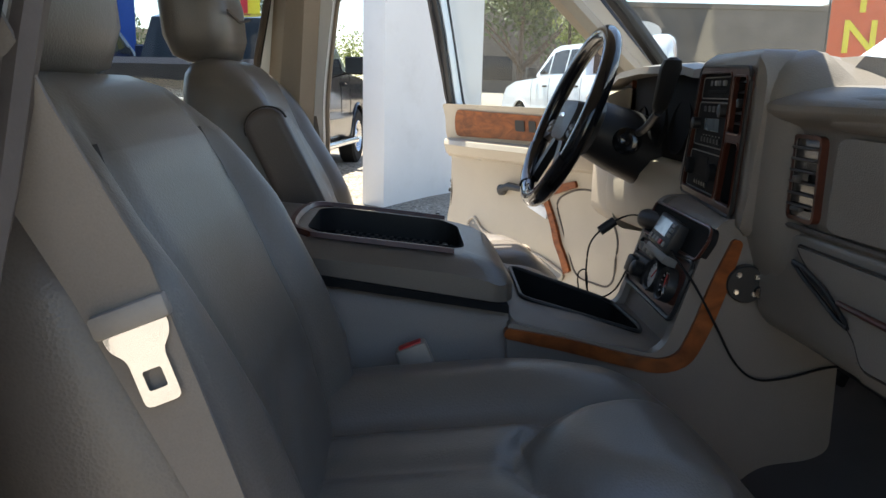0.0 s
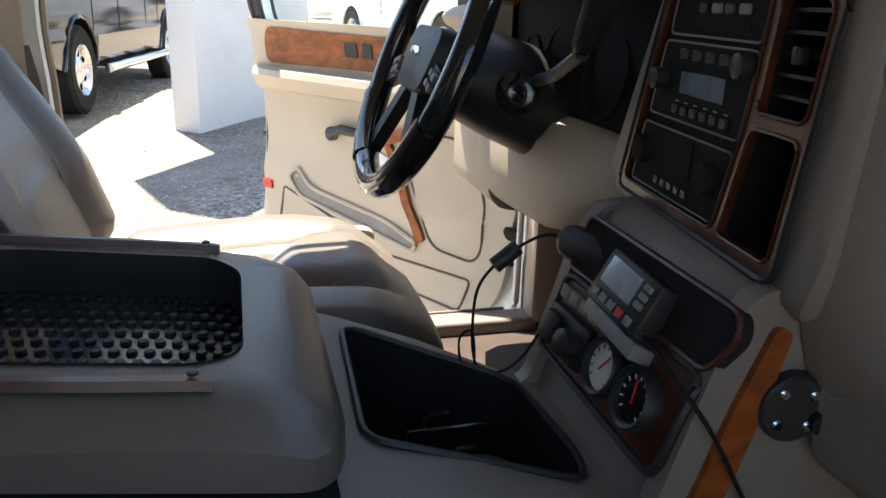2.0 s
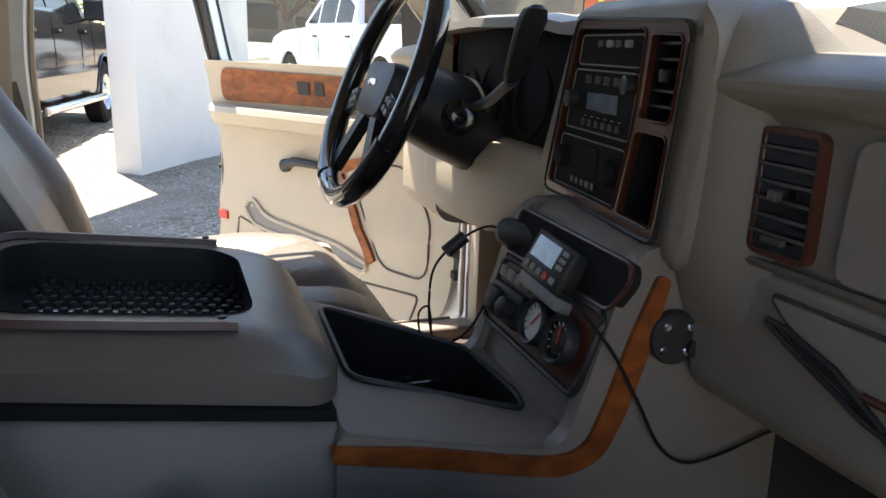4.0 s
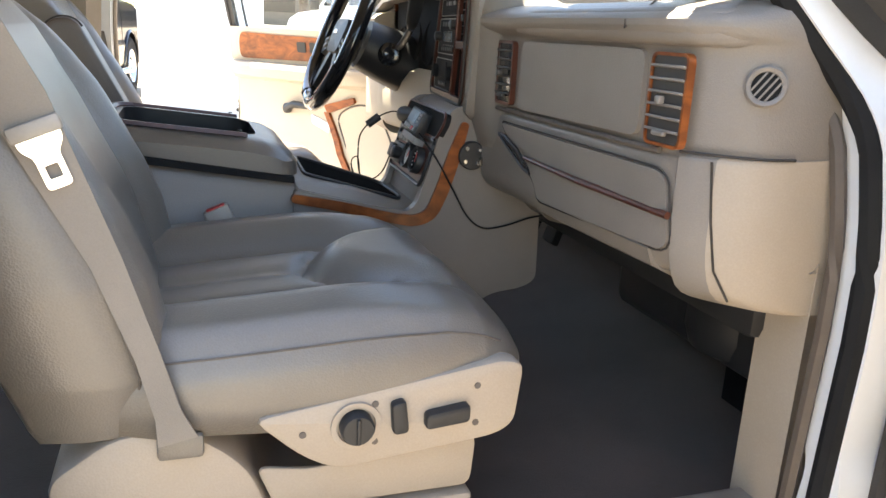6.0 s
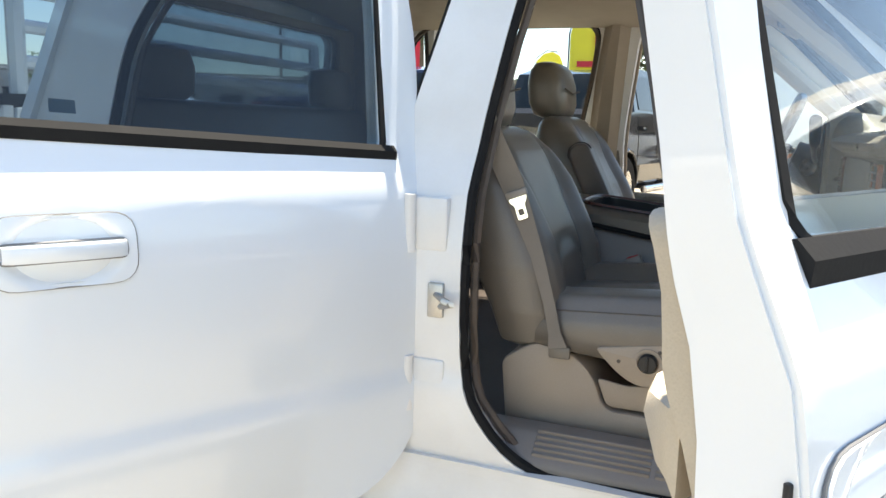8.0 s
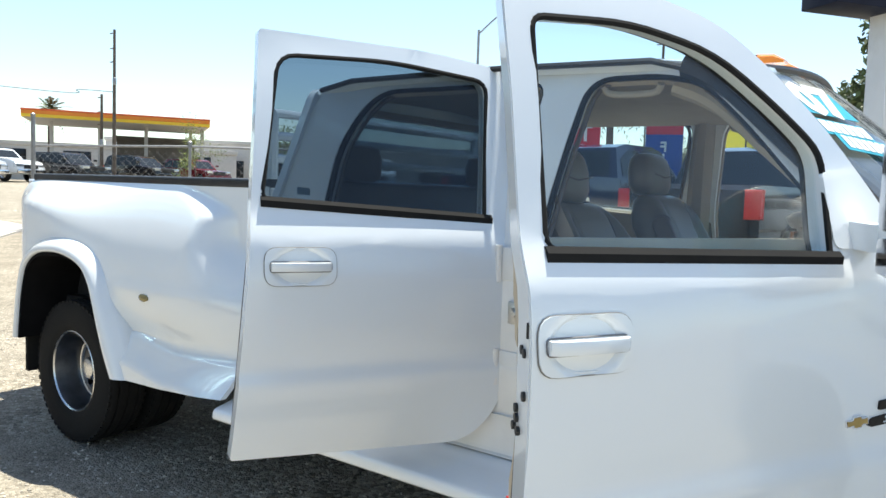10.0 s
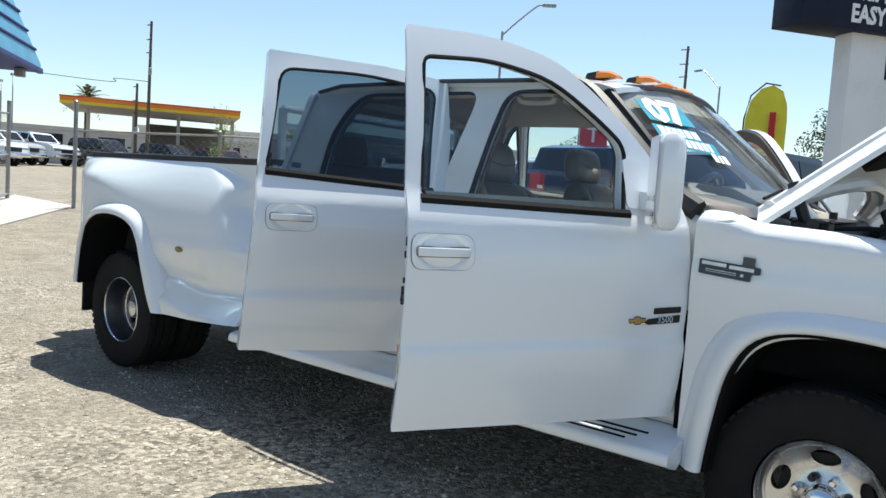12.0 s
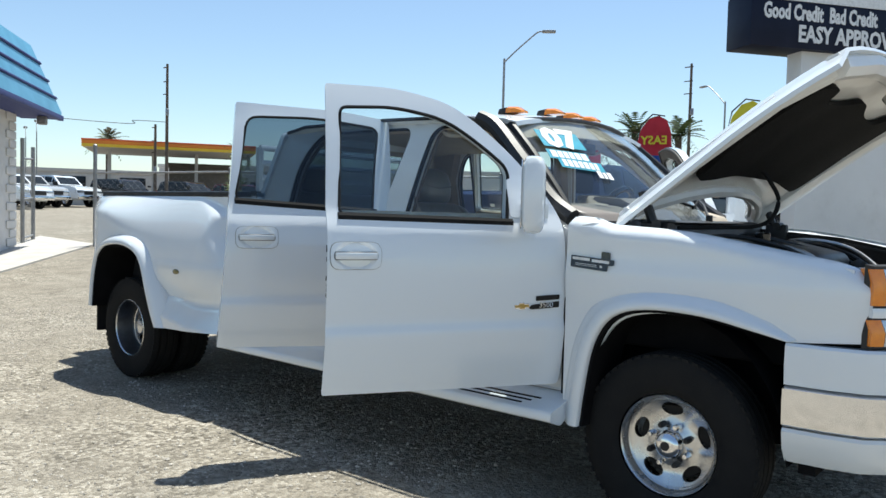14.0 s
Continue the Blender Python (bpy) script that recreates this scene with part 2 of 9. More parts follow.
# ---- shapes ----
def thing(name, loc, label, category, group="", kind=""):
    e = new(name)
    e.empty_display_size = 0.2
    e.location = loc
    return tagged(e, label, category, group, kind)


def part(name, bm, material, parent=None, label="", sharp=38):
    me = bpy.data.meshes.new(name)
    bmesh.ops.recalc_face_normals(bm, faces=bm.faces)
    bm.to_mesh(me)
    bm.free()
    me.materials.append(material)
    me.polygons.foreach_set("use_smooth", [True] * len(me.polygons))
    me.set_sharp_from_angle(angle=radians(sharp))
    ob = new(name, me)
    if parent:
        ob.parent = parent
        if parent.type == "EMPTY":
            ob.matrix_parent_inverse = parent.matrix_basis.inverted()
    if label:
        ob["label"] = label
    return ob


def mesh(*pieces):
    bm = bmesh.new()
    for q in pieces:
        join(bm, q)
    return bm


def join(bm, q):
    me = bpy.data.meshes.new("tmp")
    q.to_mesh(me)
    q.free()
    bm.from_mesh(me)
    bpy.data.meshes.remove(me)
    return bm


def moved(bm, m):
    bmesh.ops.transform(bm, matrix=m, verts=bm.verts)
    return bm


def box(x0, x1, y0, y1, z0, z1, bevel=0.0, seg=2):
    bm = bmesh.new()
    bmesh.ops.create_cube(bm, size=1)
    for v in bm.verts:
        v.co = Vector((x0 + (x1 - x0) * (v.co.x + 0.5), y0 + (y1 - y0) * (v.co.y + 0.5), z0 + (z1 - z0) * (v.co.z + 0.5)))
    if bevel:
        bmesh.ops.bevel(bm, geom=bm.edges[:], offset=bevel, segments=seg, profile=0.5, affect="EDGES", clamp_overlap=True)
    return bm


def rnd(pts, r, seg=4):
    """Rounds the corners of a closed outline; r is one radius or one for each corner."""
    out, n = [], len(pts)
    for i in range(n):
        p, a, b = Vector(pts[i]), Vector(pts[i - 1]), Vector(pts[(i + 1) % n])
        ri = r[i] if isinstance(r, (list, tuple)) else r
        d = min(ri, (a - p).length * 0.48, (b - p).length * 0.48)
        if d < 1e-4:
            out.append(tuple(p))
            continue
        s, e = p + (a - p).normalized() * d, p + (b - p).normalized() * d
        for k in range(seg + 1):
            t = k / seg
            out.append(tuple(s * (1 - t) ** 2 + p * 2 * t * (1 - t) + e * t * t))
    return out


def put3(axis, a, p):
    return {"x": (a, p[0], p[1]), "y": (p[0], a, p[1]), "z": (p[0], p[1], a)}[axis]


def prism(pts, a0, a1, axis="y", bevel=0.0, seg=2):
    bm = bmesh.new()
    lo = [bm.verts.new(put3(axis, a0, p)) for p in pts]
    hi = [bm.verts.new(put3(axis, a1, p)) for p in pts]
    f0, f1 = bm.faces.new(lo), bm.faces.new(hi[::-1])
    n = len(pts)
    for i in range(n):
        bm.faces.new((lo[i - 1], lo[i], hi[i], hi[i - 1]))
    if bevel:
        bmesh.ops.recalc_face_normals(bm, faces=bm.faces)
        bmesh.ops.bevel(bm, geom=list(f0.edges) + list(f1.edges), offset=bevel, segments=seg, profile=0.5, affect="EDGES", clamp_overlap=True)
    return bm


def loft(rings, caps=True, closed=True):
    bm = bmesh.new()
    vs = [[bm.verts.new(p) for p in r] for r in rings]
    n = len(rings[0])
    for a, b in zip(vs, vs[1:]):
        for i in range(n if closed else n - 1):
            j = (i + 1) % n
            bm.faces.new((a[i], a[j], b[j], b[i]))
    if caps and closed:
        bm.faces.new(vs[0])
        bm.faces.new(vs[-1][::-1])
    return bm


def tube(pts, r, n=8, closed=False):
    pts = [Vector(p) for p in pts]
    rings, up = [], Vector((0, 0, 1))
    k = len(pts)
    for i, p in enumerate(pts):
        a = pts[i - 1] if (i or closed) else p
        b = pts[(i + 1) % k] if (i < k - 1 or closed) else p
        d = (b - a).normalized()
        s = d.cross(up)
        if s.length < 0.05:
            s = d.cross(Vector((1, 0, 0)))
        s.normalize()
        u = s.cross(d)
        rr = r[i] if isinstance(r, (list, tuple)) else r
        rings.append([p + (s * math.cos(t) + u * math.sin(t)) * rr for t in (2 * math.pi * j / n for j in range(n))])
    if closed:
        rings.append(rings[0])
        bm = loft(rings, caps=False)
        bmesh.ops.remove_doubles(bm, verts=bm.verts, dist=1e-5)
        return bm
    return loft(rings)


def curve(ctrl, n=8, closed=False):
    """A smooth line through the points."""
    c = [Vector(p) for p in ctrl]
    k = len(c)
    out = []
    for i in range(k if closed else k - 1):
        p0 = c[i - 1] if (i or closed) else c[0]
        p1, p2 = c[i], c[(i + 1) % k]
        p3 = c[(i + 2) % k] if (i + 2 < k or closed) else c[-1]
        for j in range(n):
            t = j / n
            out.append(0.5 * (2 * p1 + (p2 - p0) * t + (2 * p0 - 5 * p1 + 4 * p2 - p3) * t * t + (3 * p1 - p0 - 3 * p2 + p3) * t ** 3))
    if not closed:
        out.append(c[-1])
    return out


def lathe(profile, n=32, m=None, caps=True):
    """Turns (radius, height) pairs round z."""
    rings = [[(max(r, 1e-4) * math.cos(2 * math.pi * i / n), max(r, 1e-4) * math.sin(2 * math.pi * i / n), h) for i in range(n)] for r, h in profile]
    bm = loft(rings, caps=caps)
    return moved(bm, m) if m else bm


def along(p, d, up=(0, 0, 1)):
    """A pose at p whose z axis points along d."""
    return Matrix.Translation(p) @ Vector(d).to_track_quat("Z", "Y").to_matrix().to_4x4()


def sheet(outer, holes=(), ucuts=(), vcuts=(), place=None, thick=0.03):
    """A panel with openings, cut from a flat outline in (u, v) and bent by place(u, v, depth)."""
    flat = bmesh.new()
    edges = []
    for loop in (outer, *holes):
        vs = [flat.verts.new((p[0], p[1], 0)) for p in loop]
        edges += [flat.edges.new((vs[i - 1], vs[i])) for i in range(len(vs))]
    bmesh.ops.triangle_fill(flat, edges=edges, use_beauty=True, use_dissolve=False, normal=(0, 0, 1))
    for cuts, no in ((ucuts, (1, 0, 0)), (vcuts, (0, 1, 0))):
        for c in cuts:
            co = (c, 0, 0) if no[0] else (0, c, 0)
            bmesh.ops.bisect_plane(flat, geom=flat.verts[:] + flat.edges[:] + flat.faces[:], dist=1e-5, plane_co=co, plane_no=no)
    bm = bmesh.new()
    flat.verts.index_update()
    a = [bm.verts.new(place(v.co.x, v.co.y, 0.0)) for v in flat.verts]
    b = [bm.verts.new(place(v.co.x, v.co.y, thick)) for v in flat.verts]
    for f in flat.faces:
        ix = [v.index for v in f.verts]
        bm.faces.new([a[i] for i in ix])
        bm.faces.new([b[i] for i in reversed(ix)])
    for e in flat.edges:
        if len(e.link_faces) == 1:
            i, j = (v.index for v in e.verts)
            bm.faces.new((a[i], a[j], b[j], b[i]))
    flat.free()
    return bm


def lettering(text, size, m, material, parent=None, name="lettering", label="", extrude=0.002, bold=0.0):
    """Raised letters of the built-in font, turned into a mesh; m takes x right and y up onto the thing."""
    cu = bpy.data.curves.new(name, "FONT")
    cu.body, cu.size, cu.extrude, cu.align_x, cu.align_y, cu.offset, cu.resolution_u = text, size, extrude, "CENTER", "CENTER", bold, 2
    tmp = new("tmp_text", cu)
    bpy.context.view_layer.update()
    me = bpy.data.meshes.new_from_object(tmp.evaluated_get(bpy.context.evaluated_depsgraph_get()))
    bpy.data.objects.remove(tmp)
    bpy.data.curves.remove(cu)
    bm = bmesh.new()
    bm.from_mesh(me)
    bpy.data.meshes.remove(me)
    return part(name, moved(bm, m), material, parent, label)


def inset(loop, d):
    """Moves a closed outline inwards by d."""
    n = len(loop)
    area = sum(loop[i - 1][0] * loop[i][1] - loop[i][0] * loop[i - 1][1] for i in range(n))
    s = 1 if area > 0 else -1
    out = []
    for i in range(n):
        a, b = Vector(loop[i - 1]), Vector(loop[(i + 1) % n])
        t = (b - a).normalized()
        out.append((loop[i][0] - t.y * d * s, loop[i][1] + t.x * d * s))
    return out


def interp(z, table):
    for (z0, a), (z1, b) in zip(table, table[1:]):
        if z <= z1:
            t = max(0.0, (z - z0) / (z1 - z0))
            return a + (b - a) * t
    return table[-1][1]


def smooth01(t):
    t = min(1, max(0, t))
    return t * t * (3 - 2 * t)


def terrain(x, y):
    """The lot rises gently away from the truck."""
    near = 0.045 * min(max(y - 0.6, 0), 6)
    far = 0.028 * min(max(0.83 * y - 0.55 * x - 8, 0), 36)
    return 0.045 + near + far


# ---- ground ----
def build_ground():
    xs = sorted(set([-3000, -1200, -500, -220, -120] + list(range(-80, 81, 4)) + [120, 220, 500, 1200, 3000]))
    ys = sorted(set([-3000, -1200, -500, -220, -120] + list(range(-80, 0, 4)) + [k * 0.6 for k in range(0, 20)] + list(range(12, 81, 4)) + [120, 220, 500, 1200, 3000]))
    bm = bmesh.new()
    grid = [[bm.verts.new((x, y, terrain(x, y))) for y in ys] for x in xs]
    for i in range(len(xs) - 1):
        for j in range(len(ys) - 1):
            bm.faces.new((grid[i][j], grid[i + 1][j], grid[i + 1][j + 1], grid[i][j + 1]))
    tagged(part("ground", bm, GRAVEL), "pale sunlit gravel ground of a car lot", "ground", kind="structure")


def build_gravel():
    """Loose stones on the lot, thickest where the camera looks down."""
    rng = random.Random(4)
    stone = surface("loose gravel", (0.52, 0.475, 0.41), (0.30, 0.268, 0.228), rough=0.9, scale=3, fine=200, bump=0.3, vary=0.2)
    island_tone(stone, 0.4)
    verts, faces = [], []
    base = [(1, 0, 0), (-1, 0, 0), (0, 1, 0), (0, -1, 0), (0, 0, 1), (0, 0, -1)]
    tri = [(0, 2, 4), (2, 1, 4), (1, 3, 4), (3, 0, 4), (2, 0, 5), (1, 2, 5), (3, 1, 5), (0, 3, 5)]
    for k in range(9000):
        if k < 7000:
            x, y = rng.uniform(-9, -1.0), rng.uniform(-3.2, 0.6)
        else:
            x, y = rng.uniform(-4.5, -0.4), rng.uniform(1.2, 7)
        s = rng.uniform(0.004, 0.011) * (1.5 if rng.random() < 0.08 else 1)
        a = rng.uniform(0, 6.3)
        k0 = len(verts)
        for b in base:
            px, py, pz = b[0] * s * rng.uniform(0.7, 1.3), b[1] * s * rng.uniform(0.7, 1.3), b[2] * s * rng.uniform(0.5, 0.8)
            verts.append((x + px * math.cos(a) - py * math.sin(a), y + px * math.sin(a) + py * math.cos(a), terrain(x, y) + pz + s * 0.25))
        faces += [tuple(k0 + i for i in t) for t in tri]
    me = bpy.data.meshes.new("gravel_stones")
    me.from_pydata(verts, [], faces)
    me.materials.append(stone)
    tagged(new("gravel_stones", me), "loose pale gravel stones scattered on the lot", "gravel", kind="stuff")


build_ground()
build_gravel()


# ---- the white dually pickup: body ----
truck = thing("pickup_truck", (-2.0, 0, 0.045), "white crew-cab dually pickup with open doors and raised hood", "truck")
WIDTH = [(0.40, 0.90), (0.58, 0.955), (0.70, 0.982), (0.80, 0.994), (0.855, 1.0), (0.888, 0.987), (1.0, 0.995), (1.15, 0.992), (1.26, 0.975),
         (1.32, 0.945), (1.35, 0.93), (1.60, 0.862), (1.80, 0.795), (1.90, 0.755)]
ZCUTS = [0.58, 0.64, 0.70, 0.76, 0.80, 0.835, 0.85, 0.862, 0.873, 0.884, 0.896, 0.91, 0.94, 1.0, 1.08, 1.15, 1.21, 1.26, 1.29, 1.32, 1.35, 1.45, 1.6, 1.7, 1.8]
HINGE_F, HINGE_R, OPEN_F, OPEN_R = (-0.48, 0.985), (-1.67, 0.975), 63.5, 61.6

FRONT_HOLE = rnd([(-0.63, 0.70), (-0.625, 1.12), (-0.64, 1.31), (-0.72, 1.40), (-0.95, 1.65), (-1.10, 1.785), (-1.24, 1.815), (-1.48, 1.815),
                  (-1.515, 1.60), (-1.55, 1.36), (-1.555, 1.10), (-1.55, 0.84), (-1.42, 0.685)], [0.06, 0.2, 0.06, 0.05, 0.1, 0.1, 0.1, 0.09, 0.1, 0.1, 0.1, 0.2, 0.16], 5)
REAR_HOLE = rnd([(-1.72, 0.70), (-1.73, 1.34), (-1.66, 1.62), (-1.625, 1.815), (-2.42, 1.825), (-2.55, 1.62), (-2.56, 1.25), (-2.46, 0.98), (-2.20, 0.70)],
                [0.10, 0.15, 0.1, 0.08, 0.16, 0.12, 0.15, 0.15, 0.12], 5)
CAB_SIDE = rnd([(-0.475, 0.56), (-0.475, 1.30), (-0.60, 1.385), (-0.82, 1.60), (-1.02, 1.79), (-1.20, 1.862), (-2.55, 1.878), (-2.72, 1.84), (-2.81, 1.66), (-2.86, 1.36), (-2.86, 0.56)],
               [0.02, 0.05, 0.05, 0.1, 0.1, 0.1, 0.1, 0.08, 0.1, 0.1, 0.02], 4)


def half_width(z):
    return sum(interp(z + 0.006 * k, WIDTH) for k in range(-3, 4)) / 7


def cab_side(side):
    bend = lambda u, v, d: (u, side * (half_width(v) - 0.045 - d), v)
    p = part("cab_side", sheet(CAB_SIDE, [FRONT_HOLE, REAR_HOLE], [], ZCUTS, bend, 0.055), JAMB, truck, "white cab side frame round the door openings")
    for hole, name in ((FRONT_HOLE, "door_seal"), (REAR_HOLE, "door_seal")):
        pts = [Vector((x, side * (half_width(z) - 0.075), z)) for x, z in hole]
        part(name, tube([Vector((q.x, q.y + side * 0.012, q.z)) for q in pts], 0.0145 if side < 0 or hole is REAR_HOLE else 0.007, 8, True), SEAL_BLACK if side < 0 or hole is REAR_HOLE else JAMB, p, "dark rubber door seal" if side < 0 or hole is REAR_HOLE else "pale door seal")
        inner = [Vector((x + (0.012 if x < (-1.1 if hole is FRONT_HOLE else -2.1) else -0.012), side * (half_width(z) - 0.10), z - 0.008 if z > 1.6 else z + (0.006 if z < 0.8 else 0))) for x, z in hole]
        part("seal_lip", tube(inner, 0.009 if side < 0 or hole is REAR_HOLE else 0.006, 6, True), BROWN_LIP if side < 0 or hole is REAR_HOLE else LEATHER_TAN, p, "tan inner seal lip")
    return p


for side in (-1, 1):
    cab_side(side)

# striker and rear door hinges on the pillar
for side in (-1, 1):
    st = box(-1.622, -1.587, side * 0.958, side * 0.940, 1.008, 1.080, 0.003)
    join(st, tube([(-1.603, side * 0.955, 1.056), (-1.575, side * 0.985, 1.053), (-1.557, side * 0.985, 1.045), (-1.593, side * 0.955, 1.032)], 0.007, 6))
    part("striker", st, STEEL, truck, "steel door striker loop")
    for z in (0.86, 1.20):
        part("hinge", mesh(box(-1.66, -1.585, side * 0.950, side * 0.915, z - 0.055, z + 0.055, 0.006), moved(lathe([(0.012, -0.06), (0.012, 0.06)], 12), Matrix.Translation((-1.665, side * 0.955, z)))), JAMB, truck, "white painted door hinge")

# roof with its crown, gutters and headliner
def roof_ring(x, zc, ze, hw, drop):
    ring = []
    for k in range(17):
        t = -1 + 2 * k / 16
        ring.append((x, hw * t, zc - (zc - ze) * abs(t) ** 2.6))
    for k in range(16, -1, -1):
        t = -1 + 2 * k / 16
        ring.append((x, (hw - 0.02) * t, zc - drop - (zc - ze) * abs(t) ** 2.6))
    return ring


roof = part("roof", loft([roof_ring(*r) for r in ((-0.97, 1.872, 1.815, 0.70, 0.02), (-1.02, 1.892, 1.83, 0.735, 0.025), (-1.25, 1.915, 1.852, 0.765, 0.03), (-1.8, 1.935, 1.866, 0.77, 0.03), (-2.4, 1.93, 1.868, 0.765, 0.03), (-2.66, 1.912, 1.85, 0.755, 0.03), (-2.76, 1.87, 1.81, 0.74, 0.02))]), WHITE, truck, "white roof panel")
part("headliner", loft([roof_ring(*r) for r in ((-1.0, 1.845, 1.79, 0.66, 0.012), (-1.3, 1.868, 1.80, 0.71, 0.012), (-2.4, 1.88, 1.81, 0.71, 0.012), (-2.70, 1.85, 1.79, 0.70, 0.012))]), LINER, truck, "beige cloth headliner")
for side in (-1, 1):
    part("drip_rail", tube([(-1.08, side * 0.768, 1.80), (-1.25, side * 0.79, 1.845), (-1.8, side * 0.797, 1.858), (-2.5, side * 0.795, 1.858), (-2.68, side * 0.79, 1.83)], 0.011, 6), BLACK, truck, "black roof drip rail")

# back wall of the cab with its window
back_hole = rnd([(-0.60, 1.40), (0.60, 1.40), (0.56, 1.76), (-0.56, 1.76)], 0.06)
back_out = rnd([(-0.93, 0.60), (0.93, 0.60), (0.91, 1.34), (0.76, 1.85), (-0.76, 1.85), (-0.91, 1.34)], 0.05)
part("back_wall", sheet(back_out, [back_hole], [], [1.34], lambda u, v, d: (-2.86 + max(0, v - 1.34) * 0.16 + d, u, v), 0.04), WHITE, truck, "white rear cab wall")
part("back_trim", sheet(rnd([(-0.86, 0.75), (0.86, 0.75), (0.84, 1.34), (0.72, 1.79), (-0.72, 1.79), (-0.84, 1.34)], 0.05), [back_hole], [], [1.34], lambda u, v, d: (-2.80 + max(0, v - 1.34) * 0.16 + d, u, v), 0.02), LINER, truck, "beige rear cab trim")
part("rear_glass", sheet([(q[0] * 1.02, q[1]) for q in back_hole], [], [], [], lambda u, v, d: (-2.83 + max(0, v - 1.34) * 0.16 + d, u, v), 0.005), TINT, truck, "tinted rear window glass")

# floor, toe board, firewall and rockers
part("floor_pan", prism([(-2.80, 0.62), (-2.80, 0.72), (-1.62, 0.735), (-0.62, 0.735), (-0.50, 0.775), (-0.50, 0.70), (-0.58, 0.66)], -0.84, 0.84, "y"), CARPET, truck, "dark taupe carpeted floor")
part("toe_board", prism([(-0.50, 0.775), (-0.42, 0.80), (-0.22, 1.02), (-0.18, 1.02), (-0.36, 0.74), (-0.50, 0.70)], -0.578, 0.578, "y"), CARPET, truck, "dark taupe carpeted toe board")
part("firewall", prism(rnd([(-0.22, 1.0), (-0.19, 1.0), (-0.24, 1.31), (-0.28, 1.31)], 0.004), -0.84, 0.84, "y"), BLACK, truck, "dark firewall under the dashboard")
for side in (-1, 1):
    part("kick_panel", box(-0.64, -0.505, side * 0.80, side * 0.86, 0.72, 1.10, 0.012), LEATHER_TAN, truck, "tan kick panel")
    sill = part("sill_trim", prism(rnd([(side * 0.80, 0.72), (side * 0.80, 0.765), (side * 0.86, 0.765), (side * 0.92, 0.715), (side * 0.92, 0.69)], 0.012), -1.56, -0.62, "x"), DASH, truck, "taupe plastic sill plate")
    for i in range(5):
        y = side * (0.862 + i * 0.0105)
        z = 0.7635 - i * 0.0087
        for x0, x1 in ((-1.40, -1.16), (-1.15, -0.93), (-0.92, -0.68)):
            part("rib", box(x0, x1, y - 0.0028, y + 0.0028, z - 0.004, z + 0.005, 0.002, 1), DASH, sill)
    part("inner_rocker", box(-2.84, -0.5, side * 0.83, side * 0.93, 0.56, 0.70, 0.02), JAMB, truck, "white painted rocker")
    # pillar trims inside
    part("pillar_trim", loft([[(x, side * (yy - w0), z) for x, w0 in ((x0, 0.0), (x0 - 0.035, 0.035), (x1 + 0.035, 0.035), (x1, 0.0))] for x0, x1, yy, z in ((-1.575, -1.70, 0.855, 0.74), (-1.575, -1.70, 0.845, 1.3), (-1.545, -1.66, 0.76, 1.60), (-1.52, -1.62, 0.695, 1.80))]), LEATHER_TAN, truck, "tan centre pillar trim")
    part("pillar_trim", tube(curve([(-0.65, side * 0.76, 1.36), (-0.88, side * 0.70, 1.555), (-1.08, side * 0.645, 1.72), (-1.22, side * 0.66, 1.785)], 5), 0.030, 8), BEIGE, truck, "beige windscreen pillar trim")
    part("pillar_trim", loft([[(x, side * (yy - w0), z) for x, w0 in ((x0, 0.0), (x0 - 0.03, 0.04), (-2.80, 0.04), (-2.80, 0.0))] for x0, yy, z in ((-2.50, 0.855, 0.95), (-2.57, 0.845, 1.3), (-2.56, 0.76, 1.60), (-2.46, 0.695, 1.80))]), LEATHER_TAN, truck, "tan rear pillar trim")

# windscreen
def screen_at(u, v, d=0.0):
    """u from -1 to 1 across, v from 0 at the cowl to 1 at the roof."""
    y = u * (0.81 + (0.665 - 0.81) * v)
    c = 1 - u * u
    x = -0.53 - 0.50 * v + (0.20 - 0.10 * v) * c - d * 0.7
    z = 1.325 + 0.50 * v + (0.0 + 0.045 * v) * c - d * 0.7 + 0.02 * math.sin(v * math.pi)
    return Vector((x, y, z))


part("header_trim", loft([[screen_at(u, v, d) for v, d in ((0.81, 0.012), (0.9, 0.012), (1.0, 0.012), (1.04, 0.05), (0.81, 0.02))] for u in (-0.97, -0.7, -0.4, 0, 0.4, 0.7, 0.97)]), LINER, truck, "beige trim along the windscreen head")


square = [(-1, 0), (1, 0), (1, 1), (-1, 1)]
ws = part("windscreen", sheet(square, [], [-0.75, -0.5, -0.25, 0, 0.25, 0.5, 0.75], [0.25, 0.5, 0.75], screen_at, 0.006), GLASS, truck, "clear windscreen glass")
for side in (-1, 1):
    strip = [screen_at(side * 1.01, k / 8) + Vector((0.0, side * 0.012, 0.006)) for k in range(9)]
    part("screen_trim", tube(strip, 0.021, 8), BLACK, truck, "black windscreen side trim")
    a_out = [(-0.50, side * 0.90, 1.335), (-0.62, side * 0.885, 1.41), (-0.83, side * 0.825, 1.60), (-1.03, side * 0.765, 1.775), (-1.15, side * 0.765, 1.835)]
    part("screen_pillar", tube(curve(a_out, 4), 0.042, 8), BLACK, truck, "black-sealed windscreen pillar")
part("screen_trim", tube([screen_at(-1 + k / 8, 1.0) + Vector((0, 0, 0.004)) for k in range(17)], 0.012, 6), BLACK, truck, "black windscreen top trim")


